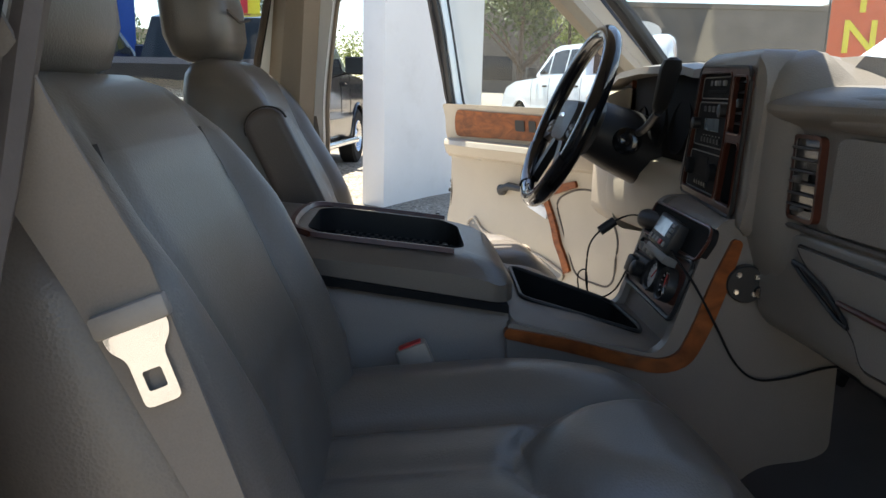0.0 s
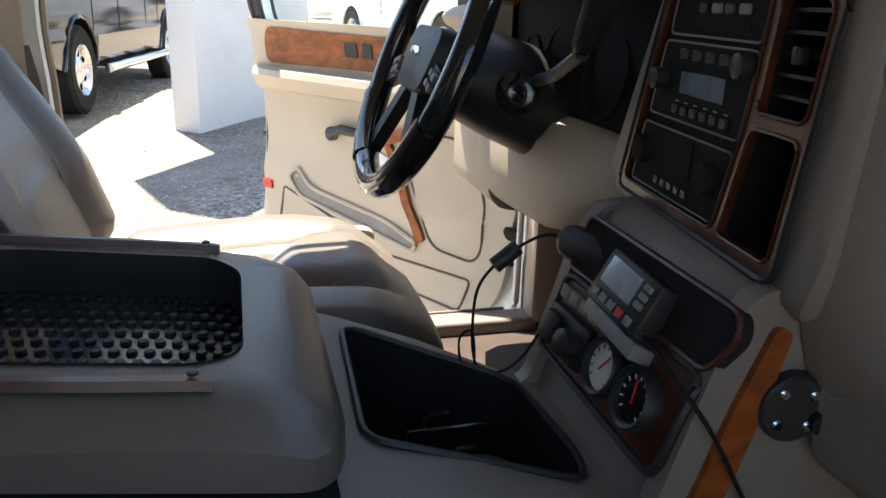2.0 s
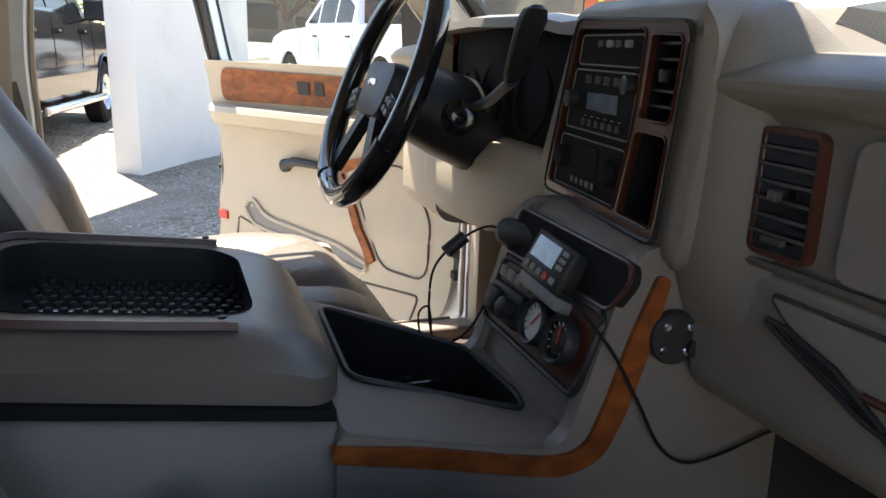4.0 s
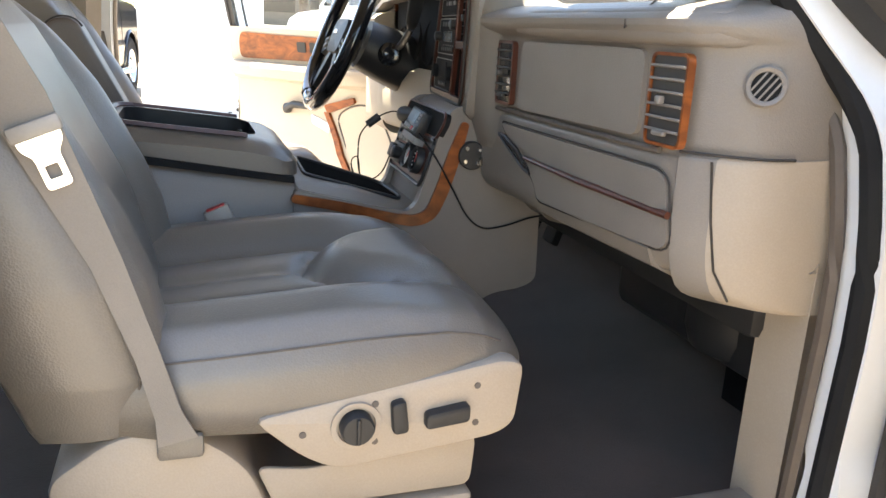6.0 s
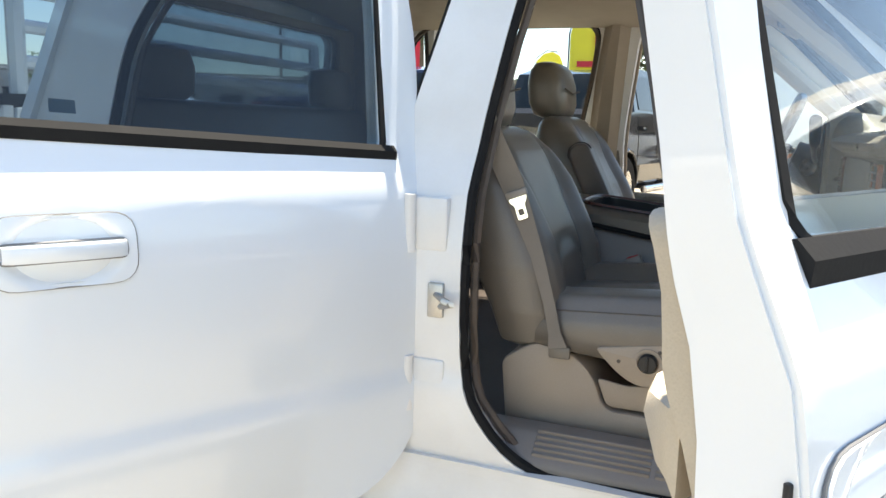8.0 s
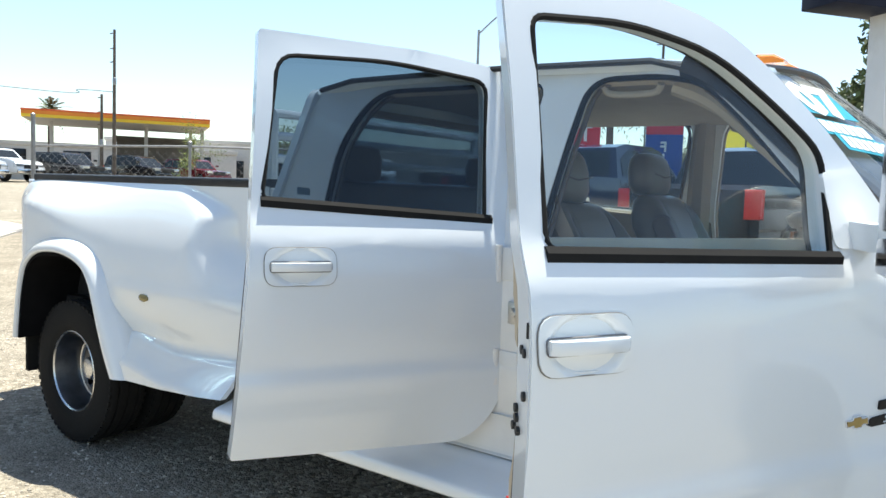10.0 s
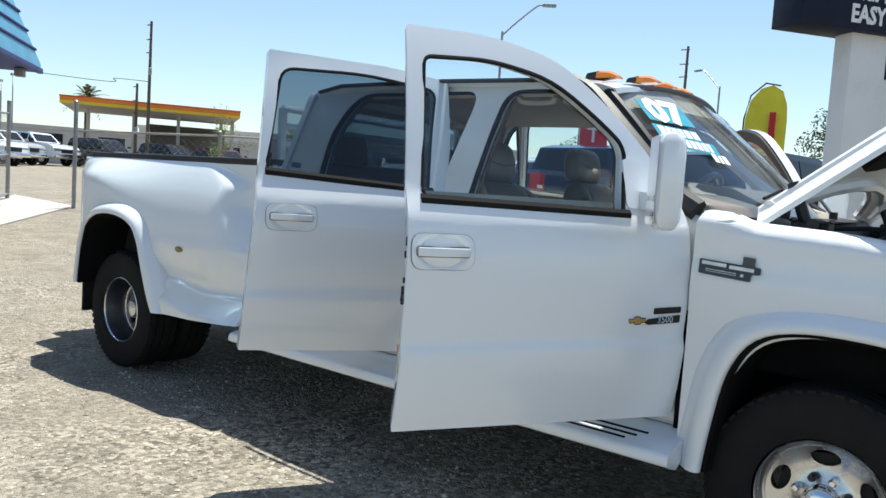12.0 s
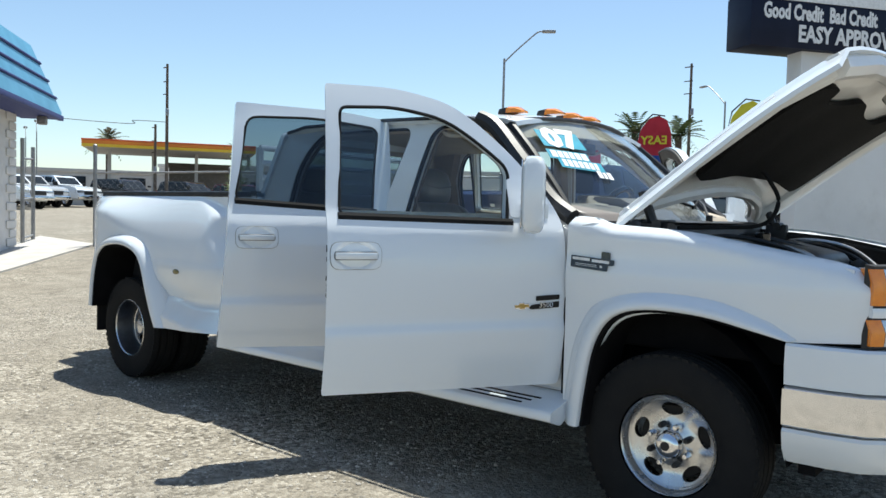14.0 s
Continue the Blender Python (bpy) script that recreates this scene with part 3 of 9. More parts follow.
def on_screen(u, v, spin=0):
    """A pose on the outside of the glass, x to the side, y up the glass."""
    p = screen_at(u, v)
    du = (screen_at(u + 0.02, v) - screen_at(u - 0.02, v)).normalized()
    dv = (screen_at(u, v + 0.02) - screen_at(u, v - 0.02)).normalized()
    nrm = du.cross(dv).normalized()
    dv = nrm.cross(du)
    m = Matrix((du, dv, nrm)).transposed().to_4x4()
    return Matrix.Translation(p + nrm * 0.006) @ m @ pose(0, 0, 0, 0, 0, spin)


sticker_sheet = lambda w, h: box(-w / 2, w / 2, -h / 2, h / 2, 0, 0.0015, 0.0)
part("price_sticker", moved(sticker_sheet(0.27, 0.14), on_screen(-0.70, 0.745, -9)), TEAL, ws, "teal backing of the year sticker")
lettering("07", 0.21, on_screen(-0.70, 0.745, -9) @ Matrix.Translation((0, 0, 0.003)), PRINT, ws, "year_lettering", "white year digits on the windscreen", 0.001, 0.012)
for v, w, uu in ((0.57, 0.25, -0.75), (0.475, 0.27, -0.70), (0.375, 0.16, -0.55)):
    if v > 0.4:
        part("price_sticker", moved(sticker_sheet(w, 0.072), on_screen(uu, v, -9)), TEAL, ws, "teal backing of a slogan sticker")
    rng = random.Random(int(v * 100))
    x = -w / 2 + 0.02
    while x < w / 2 - 0.04:
        k = rng.uniform(0.018, 0.035)
        part("print_bar", moved(box(x, x + k, -0.025, 0.027, 0.0025, 0.0035), on_screen(uu, v, -9)), PRINT, ws)
        x += k + 0.008

# cowl and wipers
part("cowl", loft([[(-0.56, y, 1.325), (-0.36 + 0.15 * (1 - y * y), y, 1.325), (-0.27, y, 1.335), (-0.25, y, 1.30), (-0.40, y, 1.26), (-0.56, y, 1.29)] for y in (-0.84, -0.6, -0.3, 0, 0.3, 0.6, 0.84)]), BLACK, truck, "black plastic cowl below the windscreen")
for y0, u0 in ((-0.55, -0.2), (0.10, 0.5)):
    base = Vector((-0.36 + 0.15 * (1 - y0 * y0) * 0.6, y0, 1.345))
    tip = screen_at(u0, 0.16) + Vector((0.02, 0, 0.03))
    tip2 = screen_at(u0 + 0.45, 0.10) + Vector((0.015, 0, 0.022))
    w = part("wiper", mesh(tube([base, (base + tip) / 2 + Vector((0, 0, 0.02)), tip], 0.008, 6), lathe([(0.018, -0.02), (0.018, 0.02)], 10, Matrix.Translation(base))), BLACK, truck, "black windscreen wiper")
    part("blade", tube([screen_at(u0 - 0.3, 0.10) + Vector((0.012, 0, 0.016)), tip, tip2], 0.007, 6), RUBBER, w)

# amber roof lamps
for y in (-0.50, -0.20, 0.0, 0.20, 0.50):
    zc = 1.90 if abs(y) > 0.4 else 1.922
    x0 = -1.10 if abs(y) > 0.4 else -1.05
    rl = part("roof_lamp", prism(rnd([(x0 - 0.11, zc - 0.015), (x0 - 0.10, zc + 0.012), (x0 - 0.04, zc + 0.020), (x0 - 0.04, zc - 0.015)], 0.008), y - 0.035, y + 0.035, "y", 0.008), BLACK, truck, "black roof lamp base")
    part("lens", loft([[(x, y + dy * w, zc - 0.013 + dz * h) for dy, dz in ((-1, 0), (-0.9, 0.7), (-0.5, 1), (0.5, 1), (0.9, 0.7), (1, 0))] for x, w, h in ((x0 - 0.05, 0.042, 0.036), (x0 + 0.01, 0.041, 0.032), (x0 + 0.045, 0.034, 0.012))]), AMBER, rl, "amber cab marker lens")

# front fenders
FENDER = rnd([(-0.468, 0.45), (-0.468, 1.30), (-0.45, 1.345), (-0.345, 1.338), (-0.285, 1.312), (0.02, 1.297), (0.20, 1.272), (0.62, 1.20), (0.70, 1.165), (0.725, 1.10), (0.715, 0.925), (0.46, 0.905), (0.34, 0.925), (0.17, 0.957),
              (-0.06, 0.962), (-0.21, 0.918), (-0.295, 0.80), (-0.335, 0.605), (-0.36, 0.45)], [0.005, 0.01, 0.02, 0.02, 0.03, 0.1, 0.1, 0.06, 0.05, 0.05, 0.01, 0.01, 0.08, 0.12, 0.12, 0.1, 0.1, 0.08, 0.01], 4)


def fender_top(x):
    return interp(x, [(-0.47, 1.345), (-0.345, 1.338), (-0.285, 1.312), (0.02, 1.297), (0.20, 1.272), (0.62, 1.20), (0.73, 1.15)])


def fender_at(side):
    def place(u, v, d):
        f = max(0.0, (v - (fender_top(u) - 0.05)) / 0.05)
        nose = max(0.0, (u - 0.45) / 0.28)
        y = 0.992 - 0.048 * f * f - 0.05 * nose * nose - d
        y += 0.012 * math.exp(-((v - 1.08) / 0.07) ** 2)
        return (u, side * y, v)
    return place


for side in (-1, 1):
    fn = part("front_fender", sheet(FENDER, [], [k * 0.08 - 0.48 for k in range(1, 15)], [0.5 + 0.05 * k for k in range(13)] + [1.12 + 0.015 * k for k in range(15)], fender_at(side), 0.02), WHITE, truck, "white front fender with a flared wheel arch")
    arch = [(-0.365, 0.44), (-0.345, 0.60), (-0.305, 0.80), (-0.222, 0.925), (-0.07, 0.972), (0.16, 0.968), (0.335, 0.935), (0.46, 0.908)]
    outer = [(-0.462, 0.44), (-0.445, 0.60), (-0.40, 0.83), (-0.295, 0.985), (-0.09, 1.05), (0.17, 1.045), (0.35, 0.99), (0.49, 0.915)]
    rings, lining = [], []
    for (ax, az), (ox, oz) in zip([(p.x, p.z) for p in curve([(a[0], 0, a[1]) for a in arch], 4)], [(p.x, p.z) for p in curve([(a[0], 0, a[1]) for a in outer], 4)]):
        lip = 0.055 if az < 0.9 or ax < 0.2 else 0.055 - 0.14 * max(0, ax - 0.2)
        rings.append([(ax + (ox - ax) * k, side * (0.993 + lip * h), az + (oz - az) * k) for k, h in ((1.12, -0.20), (1.08, 0.0), (0.94, 0.05), (0.80, 0.22), (0.64, 0.55), (0.46, 0.86), (0.26, 1.0), (0.10, 0.97), (0.02, 0.85), (0.0, 0.6), (0.0, -0.3))])
        lining.append([(ax - (ox - ax) * 0.14, side * (0.993 + lip * 0.5), az - (oz - az) * 0.14), (ax - (ox - ax) * 0.34, side * 0.80, az - (oz - az) * 0.34), (ax + (ox - ax) * 0.1, side * 0.80, az + (oz - az) * 0.1), (ax + (ox - ax) * 0.06, side * (0.993 + lip * 0.5), az + (oz - az) * 0.06)])
    part("wheel_flare", loft(rings), WHITE, fn, "white flared wheel arch lip", 60)
    part("arch_lining", loft(lining), WELL, fn, "black arch lining")
    part("wheel_housing", loft([[(0.0 + 0.47 * math.cos(a), side * y, 0.44 + 0.53 * math.sin(a)) for a in [math.pi * k / 12 for k in range(13)]] for y in (0.97, 0.55)], caps=False, closed=False), WELL, truck, "dark front wheel housing")
    part("well_liner", mesh(prism([(-0.50, 0.42), (-0.50, 1.0), (0.56, 1.0), (0.56, 0.42)], side * 0.60, side * 0.58, "y"), prism([(-0.47, 0.44), (-0.50, 0.44), (-0.50, 0.98), (-0.46, 0.98), (-0.44, 0.42)], side * 0.60, side * 0.955, "y"), prism([(0.50, 0.42), (0.50, 0.98), (0.56, 0.98), (0.56, 0.42)], side * 0.60, side * 0.93, "y"), box(-0.47, 0.53, side * 0.60, side * 0.93, 0.972, 0.985)), WELL, truck, "black wheel well liner")
    part("inner_fender", sheet(rnd([(-0.40, 1.31), (0.20, 1.26), (0.66, 1.17), (0.66, 1.0), (-0.40, 1.0)], 0.03), [], [], [], lambda u, v, d: (u, side * (0.83 - d), v), 0.02), DARK_METAL, truck, "dark inner fender panel")
    part("fender_rail", sheet([(-0.46, 0.895), (0.66, 0.895), (0.66, 0.948), (-0.46, 0.948)], [], [-0.345, -0.285, 0.0, 0.2, 0.4], [], lambda u, v, d: (u, side * v, fender_top(u) - 0.004 - d - 0.02 * (0.948 - v) / 0.05), 0.012), WHITE, truck, "white fender top rail")
    part("apron_rail", sheet([(-0.44, 0.80), (0.66, 0.80), (0.66, 0.892), (-0.44, 0.892)], [], [-0.345, -0.285, 0.0, 0.2, 0.4], [], lambda u, v, d: (u, side * v, fender_top(u) - 0.034 - d), 0.012), BLACK, truck, "black engine bay side rail")

# raised hood
HOOD_M = Matrix.Translation((-0.335, 0, 1.352)) @ Matrix.Rotation(-radians(37.5), 4, "Y")


def hood_z(s, y):
    return 0.012 - 0.075 * max(0, s - 0.55) ** 2 * 2.2 + 0.022 * math.exp(-(y / 0.42) ** 4) - 0.05 * max(0, (abs(y) - 0.74) / 0.12) ** 2


def hood_edge(y):
    return 1.17 - 0.10 * (y / 0.85) ** 4


def hood_back(y):
    return 0.21 * max(0.0, 1 - (y / 0.80) ** 2) ** 0.8


def hood_rings(y_scale, s0, s1, z0, thick, n=19):
    rings = []
    for k in range(n):
        t = -1 + 2 * k / (n - 1)
        y = t * 0.885 * y_scale
        end = hood_edge(y) * s1
        rear = s0 + hood_back(y)
        ss = [rear + (end - rear) * j / 12 for j in range(13)]
        ring = [(s, y, hood_z(s, y) + z0) for s in ss] + [(s, y, hood_z(s, y) + z0 - thick) for s in reversed(ss)]
        rings.append(ring)
    return rings


hood = part("hood", moved(loft(hood_rings(1.0, 0.0, 1.0, 0.0, 0.018)), HOOD_M), WHITE, truck, "raised white hood")
frame_b = bmesh.new()
for y in (-0.80, 0.80):
    join(frame_b, tube([(0.02, y, -0.03), (0.4, y, -0.032), (0.8, y, -0.05), (1.02, y * 0.97, -0.09)], 0.032, 8))
join(frame_b, tube([(0.05 + hood_back(y), y, -0.028) for y in (-0.82, -0.78, -0.7, -0.5, -0.25, 0, 0.25, 0.5, 0.7, 0.78, 0.82)], 0.030, 8))
join(frame_b, tube([(hood_edge(y) - 0.06, y, hood_z(1.08, y) - 0.035) for y in (-0.80, -0.5, -0.2, 0.2, 0.5, 0.80)], 0.05, 8))
part("inner_frame", moved(frame_b, HOOD_M), JAMB, hood, "white hood inner frame")
part("inner_skin", moved(loft(hood_rings(0.97, 0.02, 0.97, -0.024, 0.012)), HOOD_M), JAMB, hood, "white hood underside")
pad = rnd([(0.33, -0.68), (0.55, -0.72), (0.94, -0.70), (0.98, -0.52), (0.88, -0.44), (0.90, -0.2), (0.97, 0.0), (0.90, 0.2), (0.88, 0.44), (0.98, 0.52), (0.94, 0.70), (0.55, 0.72), (0.33, 0.68), (0.38, 0.3), (0.38, -0.3)], 0.07)
part("hood_pad", moved(sheet(pad, [], [0.3, 0.5, 0.7, 0.85], [-0.5, -0.25, 0, 0.25, 0.5], lambda u, v, d: (u, v, hood_z(u, v) - 0.044 - d), 0.03), HOOD_M), PAD, hood, "black sound-deadening hood pad")
part("latch", moved(mesh(box(1.02, 1.10, -0.06, 0.06, -0.15, -0.10, 0.012), tube([(1.03, -0.03, -0.14), (1.03, -0.03, -0.19), (1.03, 0.03, -0.19), (1.03, 0.03, -0.14)], 0.006, 6)), HOOD_M), STEEL, hood, "hood latch plate")
for side in (-1, 1):
    part("hood_hinge", mesh(tube([(-0.135, side * 0.80, 1.26), (-0.17, side * 0.80, 1.34), (-0.215, side * 0.80, 1.455)], 0.021, 6), box(-0.20, -0.08, side * 0.775, side * 0.825, 1.20, 1.325, 0.012), tube([(-0.13, side * 0.76, 1.315), (-0.13, side * 0.84, 1.315)], 0.022, 10)), BLACK, truck, "black hood hinge arm")
part("washer_hose", tube(curve([(0.02, -0.02, 1.60), (0.06, 0.0, 1.54), (0.10, 0.02, 1.45), (0.08, 0.0, 1.36), (0.02, -0.05, 1.315), (-0.10, -0.20, 1.305), (-0.20, -0.45, 1.30)], 6), 0.011, 6), RUBBER, truck, "black washer hose")

# engine bay
bay = [("engine_cover", rnd([(-0.20, 1.02), (-0.20, 1.22), (0.10, 1.25), (0.38, 1.19), (0.38, 1.02)], 0.05), -0.26, 0.26, BLACK), ("air_box", rnd([(-0.02, 0.95), (-0.02, 1.20), (0.30, 1.20), (0.34, 0.95)], 0.04), -0.76, -0.40, BLACK),
       ("battery", rnd([(0.30, 0.95), (0.30, 1.13), (0.56, 1.13), (0.56, 0.95)], 0.01), -0.76, -0.50, GLOSS_BLACK), ("battery", rnd([(-0.30, 0.98), (-0.30, 1.16), (-0.06, 1.16), (-0.06, 0.98)], 0.01), -0.78, -0.56, GLOSS_BLACK),
       ("coolant_tank", rnd([(-0.20, 0.98), (-0.20, 1.20), (0.12, 1.22), (0.16, 0.98)], 0.04), 0.46, 0.76, GREY_PLASTIC), ("fuse_box", rnd([(0.24, 0.95), (0.24, 1.12), (0.50, 1.12), (0.50, 0.95)], 0.02), 0.42, 0.74, BLACK),
       ("radiator_support", rnd([(0.58, 0.70), (0.56, 1.16), (0.66, 1.17), (0.68, 0.70)], 0.02), -0.82, 0.82, BLACK)]
for nm, outline, y0, y1, mt in bay:
    part(nm, prism(outline, y0, y1, "y", 0.015), mt, truck)
rng = random.Random(11)
for k in range(9):
    y = -0.72 + k * 0.17
    pts = [(rng.uniform(-0.24, -0.1), y, rng.uniform(1.10, 1.22)), (rng.uniform(0.0, 0.12), y + rng.uniform(-0.1, 0.1), rng.uniform(1.22, 1.275)), (rng.uniform(0.2, 0.35), y + rng.uniform(-0.15, 0.15), rng.uniform(1.16, 1.24)), (rng.uniform(0.4, 0.55), y + rng.uniform(-0.1, 0.1), rng.uniform(1.02, 1.12))]
    part("engine_hose", tube(curve(pts, 6), rng.uniform(0.009, 0.028), 8), (RUBBER, BLACK, STEEL)[k % 3 if k % 5 else 0], truck)
part("engine_bay_floor", box(-0.30, 0.66, -0.80, 0.80, 0.78, 0.94, 0.02), WELL, truck, "dark engine bay floor")
part("oil_cap", lathe([(0.035, 0), (0.035, 0.03), (0.028, 0.036), (0.0, 0.036)], 14, Matrix.Translation((0.08, -0.12, 1.25))), GLOSS_BLACK, truck)
part("clutch_fan", lathe([(0.0, -0.02), (0.19, -0.02), (0.20, 0.0), (0.19, 0.02), (0.0, 0.02)], 22, along((0.47, 0, 0.98), (1, 0, 0))), DARK_METAL, truck)

# nose: bumper, grille, lamps
def nose_plan(o=0.0):
    return [(x + o * nx, y + o * ny) for x, y, nx, ny in ((0.46, -1.012, 0, -1), (0.60, -1.006, 0.1, -1), (0.72, -0.98, 0.35, -0.93), (0.82, -0.90, 0.7, -0.7), (0.90, -0.72, 0.92, -0.35), (0.945, -0.40, 1, -0.12), (0.955, 0, 1, 0),
                                                        (0.945, 0.40, 1, 0.12), (0.90, 0.72, 0.92, 0.35), (0.82, 0.90, 0.7, 0.7), (0.72, 0.98, 0.35, 0.93), (0.60, 1.006, 0.1, 1), (0.46, 1.012, 0, 1))]


def wrap(profile, inset=0.06):
    """Carries a profile of (outward, z) round the nose."""
    rings = []
    plans = [nose_plan(o) for o, _ in profile]
    back = nose_plan(-inset)
    for i in range(len(back)):
        rings.append([(plans[k][i][0], plans[k][i][1], profile[k][1]) for k in range(len(profile))] + [(back[i][0], back[i][1], profile[-1][1]), (back[i][0], back[i][1], profile[0][1])])
    return loft(rings)


part("bumper_cap", wrap([(-0.01, 0.905), (0.0, 0.895), (0.004, 0.83), (-0.002, 0.755)]), WHITE, truck, "white painted upper bumper")
part("bumper", wrap([(-0.005, 0.750), (0.012, 0.742), (0.016, 0.68), (0.010, 0.612), (-0.004, 0.602)]), CHROME, truck, "chrome bumper bar")
part("valance", wrap([(-0.004, 0.597), (0.003, 0.585), (-0.01, 0.52), (-0.05, 0.465), (-0.07, 0.46)], 0.10), WHITE, truck, "white lower valance")
part("grille_bar", wrap([(-0.09, 1.075), (-0.075, 1.065), (-0.075, 1.005), (-0.09, 0.995)], 0.14), CHROME, truck, "bright grille cross bar")
part("grille", box(0.76, 0.84, -0.52, 0.52, 0.92, 1.15, 0.02), BLACK, truck, "black grille")
for z in (0.945, 0.975, 1.10, 1.13):
    part("grille_slat", box(0.835, 0.855, -0.50, 0.50, z - 0.006, z + 0.006, 0.003), GREY_PLASTIC, truck)
for side in (-1, 1):
    for z0, z1, nm in ((1.06, 1.185, "headlamp"), (0.92, 1.01, "fog_lamp")):
        hl = part(nm, loft([[(x, side * y, z0), (x + 0.005, side * y, (z0 + z1) / 2), (x - 0.012, side * y, z1), (x - 0.10, side * y * 0.97, z1), (x - 0.10, side * y * 0.97, z0)] for x, y in ((0.757, 0.928), (0.775, 0.90), (0.84, 0.72), (0.865, 0.55))]), LAMP, truck, "clear lamp lens")
        part("turn_lens", loft([[(x, side * y, z0), (x + 0.004, side * (y + 0.003), (z0 + z1) / 2), (x - 0.012, side * y, z1), (x - 0.05, side * y * 0.95, z1), (x - 0.05, side * y * 0.95, z0)] for x, y in ((0.722, 0.966), (0.738, 0.951), (0.756, 0.929))]), AMBER, hl, "amber turn signal")
    part("lamp_bar", loft([[(x, side * y, 1.018), (x + 0.004, side * (y + 0.003), 1.035), (x, side * y, 1.052), (x - 0.04, side * y * 0.96, 1.052), (x - 0.04, side * y * 0.96, 1.018)] for x, y in ((0.724, 0.968), (0.745, 0.946), (0.778, 0.904), (0.845, 0.72), (0.868, 0.55))]), WHITE, truck, "white bar between the lamps")
    part("lamp_surround", loft([[(x, side * y, 1.195), (x - 0.03, side * y, 1.20), (x - 0.03, side * y, 0.905), (x, side * y, 0.91)] for x, y in ((0.722, 0.955), (0.755, 0.90), (0.82, 0.72), (0.845, 0.53))]), BLACK, truck, "white lamp surround")


# wheels
def wheel(x, y, z, side, dual=False):
    m = Matrix.Translation((x, y, z)) @ Matrix.Rotation(radians(90) * -side, 4, "X")
    R, w = 0.377, 0.105
    prof = [(0.212, -w * 0.86), (0.235, -w), (0.29, -w * 1.04), (0.335, -w), (0.362, -w * 0.93), (0.372, -w * 0.82)]
    for g in (-0.5, 0.0, 0.5):
        prof += [(R, g * w - 0.024), (R, g * w - 0.007), (R - 0.011, g * w - 0.005), (R - 0.011, g * w + 0.005), (R, g * w + 0.007), (R, g * w + 0.024)]
    prof += [(0.372, w * 0.82), (0.362, w * 0.93), (0.335, w), (0.322, w * 1.03), (0.29, w * 1.04), (0.252, w * 1.02), (0.235, w), (0.212, w * 0.86)]
    lugs = bmesh.new()
    for k in range(56):
        a = 2 * math.pi * k / 56
        for s2 in (-1, 1):
            join(lugs, moved(box(-0.013, 0.013, -0.004, 0.0065, -0.016, 0.016), m @ Matrix.Rotation(a + 0.03 * s2, 4, "Z") @ Matrix.Translation((0, R - 0.012, s2 * w * 0.80))))
    t = part("wheel", lathe(prof, 56, m, caps=False), TYRE, truck, "black tyre on a bright wheel")
    tagged(part("tread", lugs, TYRE, t), kind="stuff")
    if not dual:
        rim = lathe([(0.212, -0.08), (0.214, 0.078), (0.205, 0.086), (0.196, 0.075), (0.188, 0.045), (0.176, 0.036)], 48, m, caps=False)
        part("rim", rim, ALLOY, t, "machined rim barrel")
        holes = []
        for k in range(5):
            a = 2 * math.pi * k / 5 + 0.35
            cx, cy = 0.141 * math.cos(a), 0.141 * math.sin(a)
            holes.append([(cx + 0.028 * math.cos(b) * math.cos(a) - 0.047 * math.sin(b) * math.sin(a), cy + 0.028 * math.cos(b) * math.sin(a) + 0.047 * math.sin(b) * math.cos(a)) for b in [2 * math.pi * j / 14 for j in range(14)]])
        ring = [(0.179 * math.cos(2 * math.pi * j / 48), 0.179 * math.sin(2 * math.pi * j / 48)) for j in range(48)]
        part("wheel_face", moved(sheet(ring, holes, [-0.1, -0.05, 0, 0.05, 0.1], [-0.1, -0.05, 0, 0.05, 0.1], lambda u, v, d: (u, v, 0.038 + 0.018 * math.cos(min(1, math.hypot(u, v) / 0.18) * math.pi * 1.6) - d), 0.03), m), ALLOY, t, "machined alloy wheel face with oval openings")
        part("brake_drum", lathe([(0.0, 0.0), (0.15, 0.0), (0.16, -0.05), (0.0, -0.05)], 24, m), DARK_METAL, t)
        part("hub_cap", lathe([(0.058, 0.045), (0.058, 0.075), (0.048, 0.092), (0.028, 0.1), (0.0, 0.101)], 24, m), CHROME, t, "chrome centre cap")
        part("emblem", lathe([(0.019, 0.1), (0.019, 0.103), (0.0, 0.104)], 16, m), BLACK, t, "black centre emblem")
        for k in range(8):
            a = 2 * math.pi * (k + 0.5) / 8
            part("lug_nut", lathe([(0.0135, 0.04), (0.0135, 0.075), (0.009, 0.086), (0.0, 0.087)], 8, m @ Matrix.Translation((0.083 * math.cos(a), 0.083 * math.sin(a), 0))), CHROME if k % 2 else BLACK, t)
    else:
        part("rim", lathe([(0.204, 0.090), (0.198, 0.070), (0.192, 0.020), (0.182, -0.040), (0.180, -0.075)], 48, m, caps=False), DARK_STEEL, t, "dull deep-dished steel rim")
        part("bead_ring", lathe([(0.181, -0.046), (0.176, -0.034), (0.168, -0.030), (0.160, -0.034), (0.156, -0.047)], 48, m, caps=False), ALLOY, t, "bright inner ring")
        part("rim_lip", lathe([(0.212, -0.08), (0.216, 0.084), (0.214, 0.094), (0.209, 0.097), (0.204, 0.090)], 48, m, caps=False), ALLOY, t, "bright rim lip")
        holes = []
        for k in range(8):
            a = 2 * math.pi * k / 8
            holes.append([(0.135 * math.cos(a) + 0.021 * math.cos(b), 0.135 * math.sin(a) + 0.021 * math.sin(b)) for b in [2 * math.pi * j / 12 for j in range(12)]])
        ring = [(0.182 * math.cos(2 * math.pi * j / 40), 0.182 * math.sin(2 * math.pi * j / 40)) for j in range(40)]
